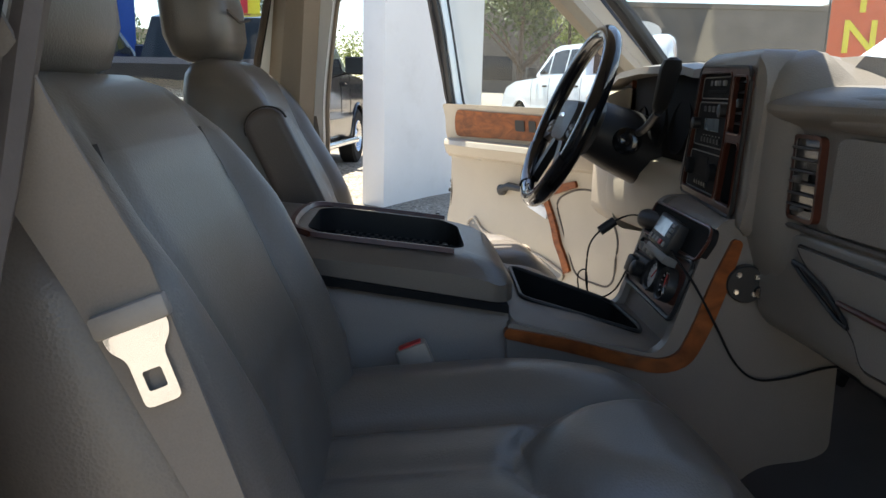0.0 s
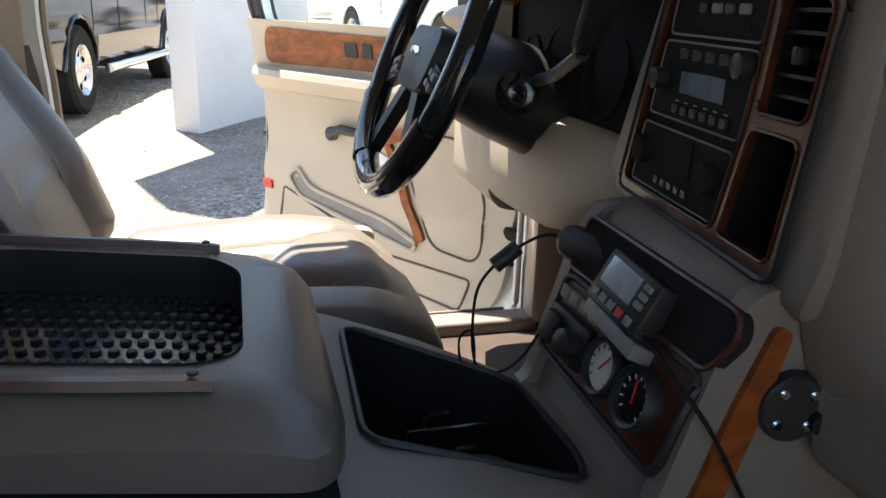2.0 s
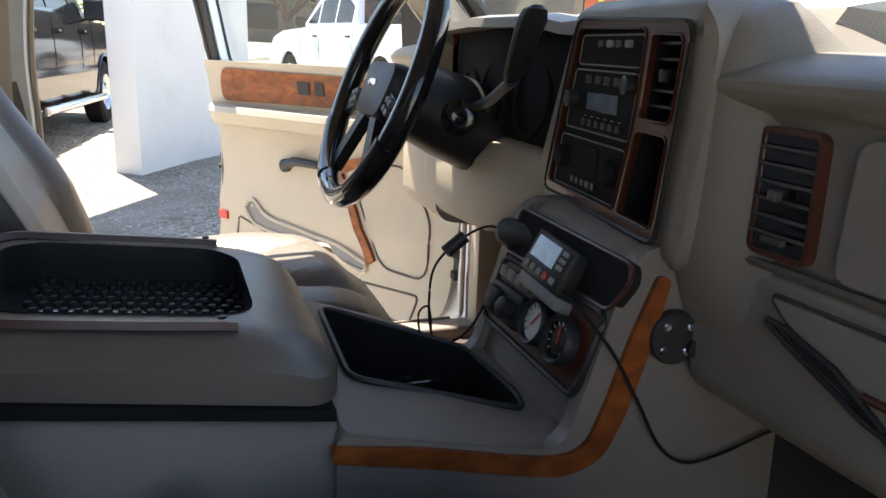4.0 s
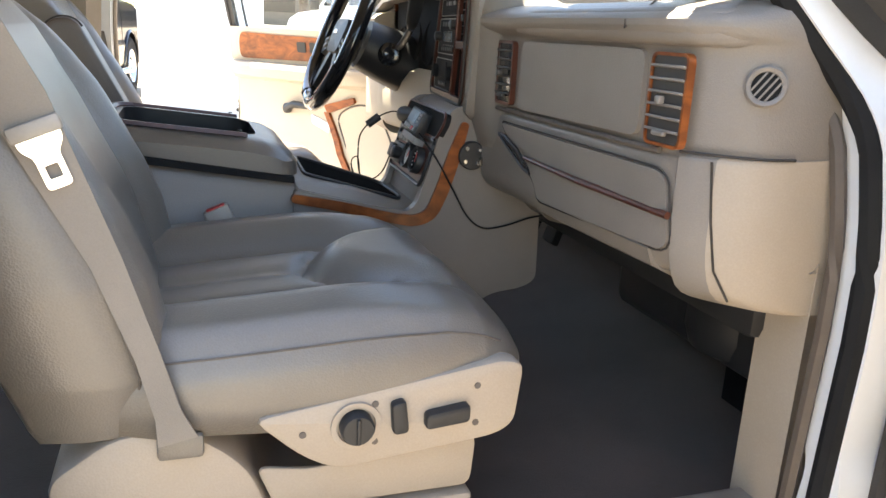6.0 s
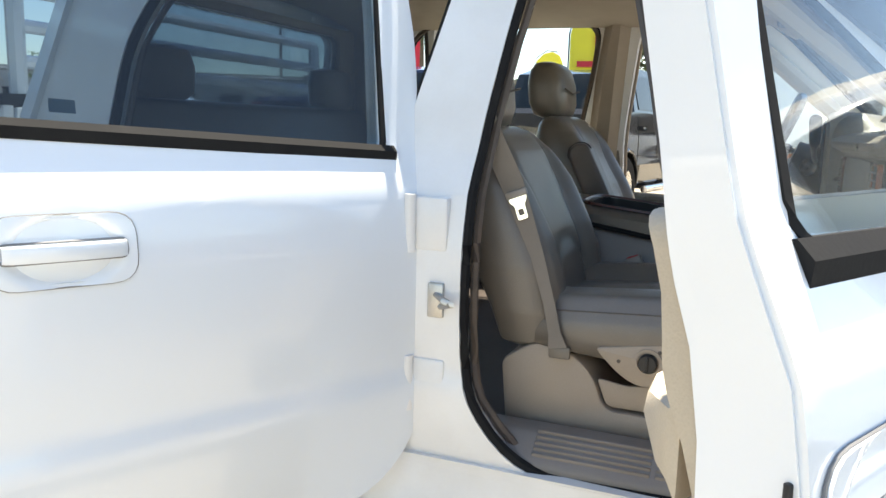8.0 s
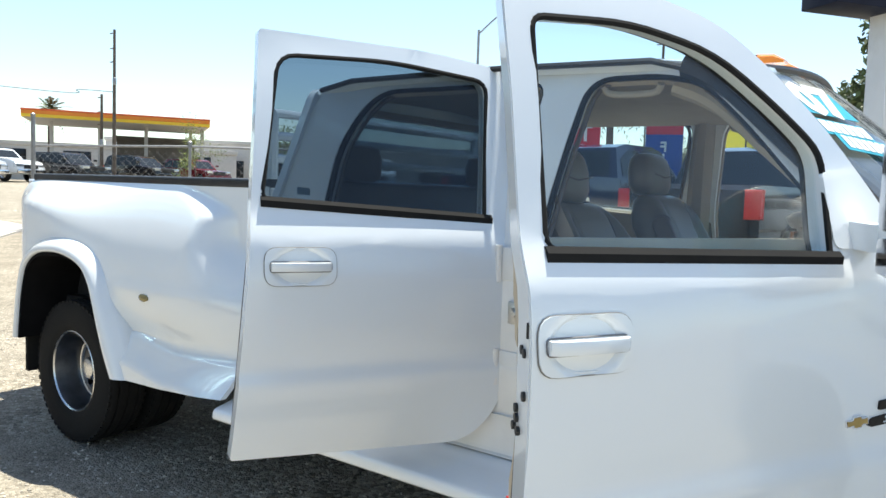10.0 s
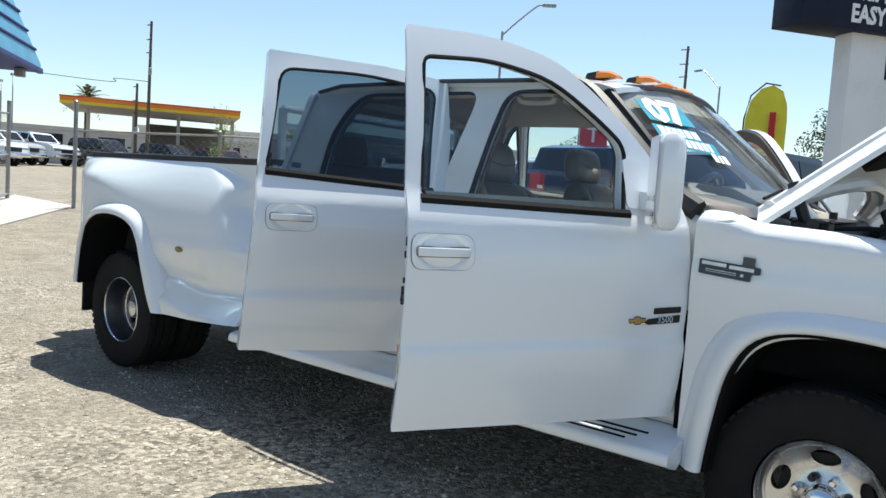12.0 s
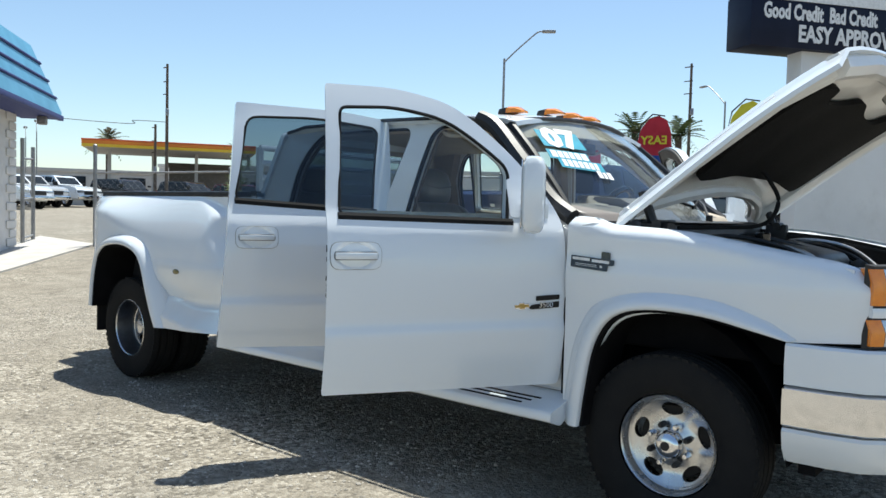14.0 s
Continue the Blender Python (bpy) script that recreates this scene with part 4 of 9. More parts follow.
        part("wheel_face", moved(sheet(ring, holes, [-0.1, 0, 0.1], [-0.1, 0, 0.1], lambda u, v, d: (u, v, -0.046 - 0.022 * smooth01((0.17 - math.hypot(u, v)) / 0.10) - d), 0.012), m), DARK_STEEL, t, "dull steel dual wheel face with round openings")
        part("brake_drum", lathe([(0.0, -0.095), (0.16, -0.095), (0.16, -0.10), (0.0, -0.10)], 24, m), DARK_METAL, t)
        part("hub_cap", lathe([(0.070, -0.07), (0.066, -0.01), (0.052, 0.018), (0.030, 0.024), (0.0, 0.024)], 24, m), ALLOY, t, "bright hub")
        for k in range(8):
            a = 2 * math.pi * (k + 0.5) / 8
            part("lug_nut", lathe([(0.011, -0.07), (0.011, -0.045), (0.007, -0.038), (0.0, -0.038)], 8, m @ Matrix.Translation((0.095 * math.cos(a), 0.095 * math.sin(a), 0))), STEEL, t)
    return t


for side in (-1, 1):
    wheel(0.0, side * 0.862, 0.418, side)
    wheel(-4.23, side * 0.945, 0.425, side, True)
    wheel(-4.23, side * 0.69, 0.425, side, True)
part("axle", mesh(tube([(0, -0.8, 0.41), (0, 0.8, 0.41)], 0.05, 10), tube([(-4.24, -0.8, 0.425), (-4.24, 0.8, 0.425)], 0.06, 10), lathe([(0, -0.15), (0.14, -0.08), (0.16, 0), (0.14, 0.08), (0, 0.15)], 16, along((-4.24, 0.05, 0.425), (0, 1, 0)))), DARK_METAL, truck, "dark axles")
for side in (-1, 1):
    part("chassis_rail", box(-5.37, 0.6, side * 0.40, side * 0.48, 0.50, 0.66, 0.012), DARK_METAL, truck, "dark chassis rail")

# bed with wide dual-wheel fenders
BED_FOOT = [(-4.955, 0.86), (-4.94, 0.76), (-4.89, 0.60), (-4.64, 0.56), (-4.61, 0.76), (-4.575, 0.887), (-4.525, 0.975), (-4.395, 1.040), (-4.16, 1.052), (-3.97, 1.005), (-3.88, 0.91), (-3.815, 0.745), (-3.75, 0.60), (-3.69, 0.500), (-3.30, 0.510), (-2.90, 0.538)]


def skirt_line(u):
    return 0.675 + 0.045 * smooth01((-3.28 - u) / 0.34)


def bed_y(u, v):
    """Half width of the bed side: a swollen fender that stops short of the cab, over a moulded skirt."""
    rear = smooth01((u + 5.02) / 0.40)
    low = smooth01((1.20 - v) / 0.36)
    stop = -3.165 - 0.30 * (1 - smooth01((1.44 - v) / 0.17)) + 0.18 * low
    f = smooth01((stop - u) / (0.22 + 0.75 * low) + 0.60)
    c = min(1.0, max(0.0, (1.424 - v) / (0.13 + 0.33 * smooth01((u + 4.85) / 1.35))))
    y = 0.902 + 0.186 * (1 - (1 - c) ** 1.7) * (0.3 + 0.7 * rear) * (0.02 + 0.98 * f)
    ahead = smooth01((u + 3.86) / 0.16)
    y += ahead * (0.014 * smooth01((0.985 - v) / 0.05) - 0.075 * f * min(1.0, max(0.0, (0.95 - v) / 0.24)) ** 2)
    return y


def bed_out(u, v):
    """The side with the concave skirt that sweeps out below its crease."""
    line = skirt_line(u)
    if u < -3.80 or v > line:
        return bed_y(u, v)
    t = min(1.0, (line - v) / 0.165)
    y = bed_y(u, line)
    return y + (1.142 - y) * smooth01((u + 3.80) / 0.10) * (0.12 * smooth01(t / 0.10) + 0.88 * t ** 1.25) - 0.02 * smooth01((t - 0.88) / 0.12)


def bed_skin(side):
    """The side as columns of points from its lower edge, round the wheel arch, up to the rail."""
    us = sorted({round(-2.90 - 0.02 * k, 4) for k in range(45)} | {round(-3.80 - 0.04 * k, 4) for k in range(29)} | {-4.945, -4.95, -4.955, -4.59, -4.625, -4.64})
    bm = bmesh.new()
    cols = []
    for u in us:
        z0, z1 = interp(u, BED_FOOT), 1.424 - 0.03 * smooth01((-4.90 - u) / 0.055)
        line = skirt_line(u)
        vs = [z0 + (line - 0.004 - z0) * k / 11 for k in range(11)] if z0 < line - 0.02 and u > -3.80 else []
        low = line - 0.004 if vs else z0
        vs += [low + (z1 - low) * (1 - (1 - k / 39) ** 1.5) for k in range(40)]
        vs = [z0 + 0.004 * k for k in range(51 - len(vs))] + [max(v, z0 + 0.004 * (51 - len(vs))) for v in vs] if len(vs) < 51 else vs
        cols.append([[bm.verts.new((u, side * (bed_out(u, v) - d), v)) for v in vs] for d in (0.0, 0.03)])
    for a, b in zip(cols, cols[1:]):
        for layer in (0, 1):
            for k in range(50):
                bm.faces.new((a[layer][k], b[layer][k], b[layer][k + 1], a[layer][k + 1]))
        for k in (0, 50):
            bm.faces.new((a[0][k], b[0][k], b[1][k], a[1][k]))
    for c in (cols[0], cols[-1]):
        for k in range(50):
            bm.faces.new((c[0][k], c[0][k + 1], c[1][k + 1], c[1][k]))
    bmesh.ops.recalc_face_normals(bm, faces=bm.faces[:])
    return bm


for side in (-1, 1):
    bs = part("bed_side", bed_skin(side), WHITE, truck, "white bed side with a swollen dual-wheel fender", 60)
    ar = curve([(-3.69, 0, 0.50), (-3.75, 0, 0.60), (-3.815, 0, 0.745), (-3.88, 0, 0.91), (-3.97, 0, 1.005), (-4.16, 0, 1.052), (-4.395, 0, 1.040), (-4.525, 0, 0.975), (-4.575, 0, 0.887), (-4.61, 0, 0.76), (-4.64, 0, 0.56)], 4)
    rings, lining = [], []
    for p in ar:
        o = p + Vector((p.x + 4.20, 0, p.z - 0.50)).normalized() * (0.078 + 0.05 * smooth01((0.95 - p.z) / 0.4) * (p.x > -4))
        y = 1.112
        rings.append([(p.x + (o.x - p.x) * k, side * yy, p.z + (o.z - p.z) * k) for k, yy in ((1.0, 0.985), (0.985, y - 0.05), (0.95, y - 0.022), (0.86, y - 0.012), (0.72, y + 0.008), (0.55, y + 0.027), (0.35, y + 0.038), (0.15, y + 0.041), (0.03, y + 0.036), (0.0, y + 0.026), (0.0, 1.07))])
        lining.append([(p.x - (o.x - p.x) * 0.20, side * (y + 0.022), p.z - (o.z - p.z) * 0.20), (p.x - (o.x - p.x) * 0.40, side * 0.50, p.z - (o.z - p.z) * 0.40), (p.x + (o.x - p.x) * 0.1, side * 0.50, p.z + (o.z - p.z) * 0.1), (p.x + (o.x - p.x) * 0.06, side * (y + 0.022), p.z + (o.z - p.z) * 0.06)])
    part("wheel_flare", loft(rings), WHITE, bs, "white rolled wheel arch lip", 60)
    part("arch_lining", loft(lining), WELL, bs, "black arch lining")
    part("wheel_housing", loft([[(-4.18 + 0.56 * math.cos(a), side * y, 0.50 + 0.56 * math.sin(a)) for a in [math.pi * k / 12 for k in range(13)]] for y in (0.93, 0.5)], caps=False, closed=False), WELL, truck, "dark rear wheel housing")
    part("well_liner", mesh(box(-4.80, -3.55, side * 0.50, side * 0.52, 0.45, 1.12), box(-3.60, -3.57, side * 0.52, side * 0.94, 0.52, 1.1), box(-4.79, -4.76, side * 0.52, side * 0.94, 0.60, 1.1), box(-4.76, -3.60, side * 0.52, side * 0.94, 1.095, 1.11)), WELL, truck, "black wheel well liner")
    part("bed_rail", prism(rnd([(side * 0.80, 1.415), (side * 0.80, 1.458), (side * 0.908, 1.455), (side * 0.908, 1.415)], 0.012), -4.93, -2.91, "x"), BLACK, truck, "black bed rail cap")
    part("bed_inner_wall", box(-4.88, -2.92, side * 0.80, side * 0.83, 0.75, 1.42, 0.005), BLACK, truck, "dark bed liner wall")
    part("marker_lamp", lathe([(0.020, 0), (0.021, 0.006), (0.014, 0.012), (0, 0.013)], 16, along((-3.48, side * (bed_y(-3.48, 0.90) + 0.0), 0.90), (0, side, 0)) @ Matrix.Diagonal((1.75, 0.85, 1, 1))), OLIVE_LENS, bs, "small amber side marker")
    part("mud_flap", box(-4.70, -4.675, side * 0.82, side * 1.06, 0.36, 0.66, 0.006), RUBBER, truck, "black rear mud flap")
    part("tail_lamp", prism(rnd([(-4.98, 0.98), (-4.98, 1.36), (-4.92, 1.36), (-4.89, 1.16), (-4.92, 0.98)], 0.015), side * 0.76, side * 0.905, "y", 0.01), RED_LENS, truck, "red tail lamp")
# The second, narrower floor box belongs to the unseen tail added below.
part("bed_floor", mesh(box(-4.93, -2.90, -0.89, 0.89, 0.74, 0.78, 0.004), box(-5.335, -4.90, -0.70, 0.70, 0.742, 0.778, 0.004)), BLACK, truck, "dark bed floor")
part("bed_front_wall", box(-2.94, -2.90, -0.86, 0.86, 0.74, 1.42, 0.008), WHITE, truck, "white bed bulkhead")
# Unseen extension, kept narrow, added so the bed's shadow reaches further back.
for side in (-1, 1):
    part("shadow_tail", box(-5.34, -4.90, side * 0.69, side * 0.735, 0.72, 1.41, 0.012), WHITE, truck, "white unseen tail added to lengthen the bed's shadow")
# Tailgate and bumper are set back out of view to close that extension.
tg = part("tailgate", box(-5.39, -5.335, -0.735, 0.735, 0.78, 1.40, 0.015), WHITE, truck, "white tailgate")
part("handle", box(-5.405, -5.388, -0.12, 0.12, 1.20, 1.28, 0.006), BLACK, tg)
part("rear_bumper", mesh(box(-5.55, -5.37, -0.72, 0.72, 0.56, 0.74, 0.03), box(-5.50, -5.37, -0.5, 0.5, 0.47, 0.58, 0.02)), CHROME, truck, "chrome rear step bumper")
# louvred rack of tubes behind the cab window
rack = part("headache_rack", mesh(*[tube([(-2.99, -0.78, z), (-2.99, 0.78, z)], 0.02, 8) for z in (1.45, 1.55, 1.65, 1.75)], tube([(-2.99, -0.78, 1.38), (-2.99, -0.78, 1.75)], 0.025, 8), tube([(-2.99, 0.78, 1.38), (-2.99, 0.78, 1.75)], 0.025, 8)), WHITE, truck, "white tubular rack behind the cab")

# running boards
for side in (-1, 1):
    rb = part("running_board", prism(rnd([(side * 0.93, 0.50), (side * 0.93, 0.56), (side * 0.99, 0.535), (side * 1.13, 0.50), (side * 1.135, 0.46), (side * 1.05, 0.43)], [0.005, 0.02, 0.02, 0.015, 0.015, 0.02]), -2.92, -0.44, "x"), WHITE, truck, "white moulded running board")
    for x0, x1 in ((-1.06, -0.56),):
        for k in range(3):
            y = side * (1.02 + k * 0.032)
            z = 0.5305 - (abs(y) - 0.99) * 0.25
            part("step_strip", box(x0 - k * 0.03, x1 - k * 0.03, y - 0.009, y + 0.009, z - 0.006, z + 0.006, 0.002, 1), RUBBER, rb, "black grip strip")


# ---- doors ----
def hinge_frame(hinge, side, angle):
    """Maps (r, w, z): r from the hinge to the latch, w outward, onto the opened door."""
    a = radians(angle)
    ux, uy, wx, wy = -math.cos(a), side * math.sin(a), math.sin(a), side * math.cos(a)
    return lambda r, w, z: (hinge[0] + ux * r + wx * w, side * hinge[1] + uy * r + wy * w, z)


def door_matrix(hinge, side, angle):
    f = hinge_frame(hinge, side, angle)
    o = Vector(f(0, 0, 0))
    return Matrix.Translation(o) @ Matrix((Vector(f(1, 0, 0)) - o, Vector(f(0, 1, 0)) - o, Vector((0, 0, 1)))).transposed().to_4x4()


def door_w(z):
    return half_width(z) - 0.99


FRONT_DOOR = ([(0.0, 0.595), (0.0, 1.33), (0.06, 1.43), (0.213, 1.605), (0.37, 1.742), (0.50, 1.822), (0.73, 1.868), (1.035, 1.862), (1.066, 1.33), (1.078, 0.615)], [0.02, 0.05, 0.06, 0.1, 0.12, 0.12, 0.1, 0.012, 0.1, 0.008])
FRONT_WIN = ([(0.27, 1.312), (0.235, 1.54), (0.36, 1.642), (0.515, 1.745), (0.74, 1.782), (0.982, 1.765), (1.013, 1.327)], [0.015, 0.05, 0.08, 0.1, 0.08, 0.03, 0.03])
REAR_DOOR = ([(-0.048, 0.74), (-0.062, 1.20), (-0.08, 1.34), (-0.108, 1.56), (-0.118, 1.858), (0.15, 1.895), (0.722, 1.907), (0.768, 1.39), (0.826, 0.632), (0.06, 0.612)], [0.12, 0.05, 0.05, 0.05, 0.03, 0.1, 0.012, 0.1, 0.010, 0.10])
REAR_WIN = ([(0.010, 1.346), (-0.05, 1.808), (0.294, 1.845), (0.668, 1.83), (0.738, 1.386)], [0.02, 0.05, 0.1, 0.06, 0.03])


EMBLEM = rnd([(0.176, 0.944), (0.197, 0.943), (0.198, 0.937), (0.224, 0.936), (0.226, 0.942), (0.247, 0.941), (0.252, 0.957), (0.230, 0.958), (0.229, 0.965), (0.203, 0.966), (0.202, 0.960), (0.181, 0.961)], 0.002, 2)


def scaled(loop, k):
    cx = sum(p[0] for p in loop) / len(loop)
    cz = sum(p[1] for p in loop) / len(loop)
    return [(cx + (p[0] - cx) * k, cz + (p[1] - cz) * k) for p in loop]


def door(kind, side, angle, pane, label):
    hinge = HINGE_F if kind == "front" else HINGE_R
    f = hinge_frame(hinge, side, angle)
    m = door_matrix(hinge, side, angle)
    out = rnd(*(FRONT_DOOR if kind == "front" else REAR_DOOR), 4)
    win = rnd(*(FRONT_WIN if kind == "front" else REAR_WIN), 4)
    h0, h1, hz0, hz1 = (0.852, 1.058, 1.113, 1.219) if kind == "front" else (0.528, 0.740, 1.140, 1.250)
    pocket_hole = rnd([(h0 + 0.02, hz0 + 0.006), (h1 - 0.02, hz0 + 0.006), (h1 - 0.02, hz1 - 0.006), (h0 + 0.02, hz1 - 0.006)], 0.03, 4)
    lean = lambda u, dep: u - (0.34 * dep * smooth01((u - 0.85) / 0.15) if kind == "front" else 0.0)
    place = lambda u, v, d: f(lean(u, d), door_w(v) - d, v)
    d = part("%s_door" % kind if angle == 0 else "open_%s_door" % kind, sheet(out, [win, pocket_hole], [0.2, 0.4, 0.6, 0.8], ZCUTS, place, 0.05), WHITE, truck, label)
    part("glass", sheet(scaled(win, 1.02), [], [], [1.45, 1.6, 1.7], lambda u, v, dd: f(u, door_w(v) - 0.022 - dd, v), 0.005), pane, d, "tinted side window" if pane is TINT else "clear side window")
    part("window_seal", tube([f(u, door_w(v) - 0.004, v) for u, v in win], 0.0075, 6, True), SEAL_BLACK, d, "black window seal")
    u0, u1 = (FRONT_WIN if kind == "front" else REAR_WIN)[0][0][0] - 0.012, max(p[0] for p in win)
    za, zb = win[0][1], win[-1][1]
    slope = (REAR_WIN[0][4][1] - REAR_WIN[0][0][1]) / (REAR_WIN[0][4][0] - REAR_WIN[0][0][0]) if kind == "rear" else 0.01
    zl = lambda u: (1.345 + (u - 0.010) * slope) if kind == "rear" else 1.309 + u * 0.015
    part("belt_strip", loft([[f(u, door_w(zl(u)) + dw, zl(u) + dz) for dw, dz in ((-0.012, -0.022), (0.008, -0.020), (0.010, 0.0), (-0.002, 0.012), (-0.014, 0.010))] for u in (u0 - 0.012, u0 + 0.2, u1 - 0.2, u1 + 0.008)]), SEAL_BLACK, d, "black belt-line strip")
    # inner shell, edge of the door and its rubber seal
    inner = inset(out, 0.010)
    part("inner_frame", sheet(inner, [inset(win, -0.006)], [], ZCUTS, lambda u, v, dd: f(lean(u, 0.052 + dd), door_w(v) - 0.052 - dd, v), 0.02 if kind == "rear" else 0.018), JAMB if kind == "rear" else BLACK, d, "inner window frame")
    part("edge_seal", tube([f(lean(u, 0.07), door_w(v) - 0.066, v) for u, v in inset(out, 0.016)], 0.010, 6, True), SEAL, d, "door edge seal")
    # outside handle: shallow cup, bezel groove and bar
    hw = (h0 + h1) / 2, (hz0 + hz1) / 2
    bez = rnd([(h0, hz0), (h1, hz0), (h1, hz1), (h0, hz1)], 0.04, 5)
    dish = lambda u, v: smooth01(1.25 - math.hypot((u - hw[0]) / (h1 - h0) / 0.36, (v - hw[1]) / (hz1 - hz0) / 0.46))
    part("handle_bezel", sheet(bez, [], [h0 + (h1 - h0) * k / 30 for k in range(1, 30)], [hz0 + (hz1 - hz0) * k / 16 for k in range(1, 16)], lambda u, v, dd: f(u, door_w(v) + 0.005 - dd - (0.044 * dish(u, v) if dd == 0 else 0.003), v), 0.006), WHITE, d, "white dished handle bezel")
    part("bezel_groove", tube([f(u, door_w(v) + 0.0015, v) for u, v in scaled(bez, 1.010)], 0.0014, 5, True), GREY_PLASTIC, d)
    part("handle", loft([[f(u, door_w(hw[1]) + dw, hw[1] + dz) for dw, dz in ((0.012 * t, -0.013), (0.022 * t + 0.004, -0.012), (0.026 * t + 0.004, 0.0), (0.022 * t + 0.004, 0.012), (0.012 * t, 0.013))] for u, t in ((h0 + 0.018, 0.5), (h0 + 0.03, 0.9), (hw[0], 1.1), (h1 - 0.03, 0.9), (h1 - 0.018, 0.5))]), WHITE, d, "white pull handle")
    # Grey outline colours in the shade between handle and cup.
    part("handle_shade", tube([f(u, door_w(v) + 0.006, v) for u, v in rnd([(h0 + 0.015, hw[1] - 0.015), (h1 - 0.015, hw[1] - 0.015), (h1 - 0.015, hw[1] + 0.015), (h0 + 0.015, hw[1] + 0.015)], 0.01, 3)], 0.0018, 4, True), GROOVE_SHADE, d)
    if kind == "rear":
        part("trim_panel", sheet(rnd([(0.02, 0.70), (0.01, 1.33), (0.72, 1.37), (0.76, 0.70)], 0.06), [], [], [1.0, 1.2], lambda u, v, dd: f(u, door_w(v) - 0.085 - dd, v), 0.05), BEIGE, d, "beige door trim panel")
        part("sticker", sheet([(0.585, 1.402), (0.625, 1.404), (0.625, 1.426), (0.585, 1.424)], [], [], [], lambda u, v, dd: f(u, door_w(v) - 0.029 - dd, v), 0.001), PRINT, d, "small white window sticker")
        return d
    # latch edge: white face with holes and plugs
    edge_m = lambda w, z: Matrix.Translation(f(interp(z, [(0.6, 1.080), (1.33, 1.068)]) + 0.0015 + 0.34 * w, w, z)) @ (Vector(f(1, -0.34, 0)) - Vector(f(0, 0, 0))).to_track_quat("Z", "Y").to_matrix().to_4x4()
    part("door_edge", sheet(rnd([(-0.085, 0.64), (-0.006, 0.625), (-0.006, 1.85), (-0.055, 1.84), (-0.062, 1.36), (-0.085, 1.29)], [0.03, 0.005, 0.01, 0.01, 0.03, 0.03], 3), [], [], [0.8, 1.0, 1.2, 1.26, 1.32, 1.35, 1.6], lambda u, v, dd: f(interp(v, [(0.6, 1.080), (1.33, 1.068), (1.87, 1.037)]) - dd + 0.34 * u, u + door_w(v), v), 0.012), WHITE, d, "white latch edge of the door")
    for w, z, r0 in ((-0.051, 1.153, 0.0088), (-0.034, 1.150, 0.0088), (-0.026, 1.076, 0.0092), (-0.073, 1.043, 0.0088), (-0.069, 1.026, 0.0088), (-0.084, 1.008, 0.0085), (-0.055, 1.006, 0.0085)):
        part("edge_plug", lathe([(r0, -0.004), (r0, 0.0036), (r0 * 0.7, 0.0042), (0, 0.0042)], 12, edge_m(w - 0.002, z)), BLACK, d, "black hole plug")
    part("lock_slot", moved(box(-0.0022, 0.0022, -0.014, 0.014, -0.002, 0.0042, 0.001), edge_m(-0.018, 1.193)), BLACK, d, "dark slot in the door edge")
    # inner trim
    tp = rnd([(0.20, 0.625), (0.115, 0.72), (0.092, 0.95), (0.090, 1.15), (0.10, 1.345), (1.03, 1.345), (1.045, 0.72), (0.95, 0.64)], [0.06, 0.08, 0.1, 0.1, 0.03, 0.02, 0.06, 0.04])
    part("inner_shell", sheet(rnd([(0.012, 0.612), (0.012, 1.345), (1.045, 1.345), (1.060, 0.63)], [0.03, 0.02, 0.02, 0.03]), [], [], [0.8, 1.0, 1.2], lambda u, v, dd: f(lean(u, 0.08), door_w(v) - 0.074 - dd, v), 0.004), JAMB, d, "white inner door shell")
    swell = lambda u, v: 0.020 * math.exp(-((v - 1.24) / 0.05) ** 2) + 0.012 * smooth01((0.95 - v) / 0.1)
    part("trim_panel", sheet(tp, [], [0.25, 0.45, 0.65, 0.85], [0.70, 0.76, 0.82, 0.86, 0.9, 0.95, 1.0, 1.06, 1.12, 1.16, 1.19, 1.22, 1.24, 1.26, 1.29, 1.32], lambda u, v, dd: f(u, door_w(v) - 0.094 - swell(u, v) * (1 if dd == 0 else 0) + dd, v), 0.02), BEIGE, d, "beige door trim panel")
    across = lambda u: interp(u, [(0, 0), (0.25, 0.19), (0.47, 0.375), (0.60, 0.50), (0.70, 0.60), (0.775, 0.73), (0.9, 0.855), (1.06, 0.97), (1.08, 1.06)])
    wi = lambda u, v, e: f(across(u), door_w(v) - 0.094 - swell(u, v) - e, v)
    wood = rnd([(0.42, 1.235), (0.40, 1.315), (1.02, 1.325), (1.058, 1.29), (1.052, 1.225)], [0.02, 0.03, 0.04, 0.03, 0.03], 4)
    part("wood_trim", sheet(wood, [], [0.6, 0.8], [1.26, 1.29], lambda u, v, dd: wi(u, v, 0.006 - dd), 0.006), WOOD, d, "glossy burl wood door trim")
    for u in (0.70, 0.645):
        part("window_switch", sheet(rnd([(u - 0.017, 1.262), (u + 0.017, 1.262), (u + 0.017, 1.30), (u - 0.017, 1.30)], 0.006, 2), [], [], [], lambda a, b, dd: wi(a, b, 0.009 - dd), 0.004), BLACK, d, "black window switch")
    part("armrest", loft([[f(u, door_w(1.195) - 0.105 - e * t, 1.195 + dz) for e, dz in ((0.0, -0.05), (0.055, -0.035), (0.078, 0.0), (0.07, 0.016), (0.0, 0.022))] for u, t in ((0.26, 0.25), (0.29, 0.6), (0.40, 1.0), (0.88, 1.0), (0.97, 0.85), (1.01, 0.55), (1.03, 0.15))]), BEIGE, d, "beige door armrest ledge")
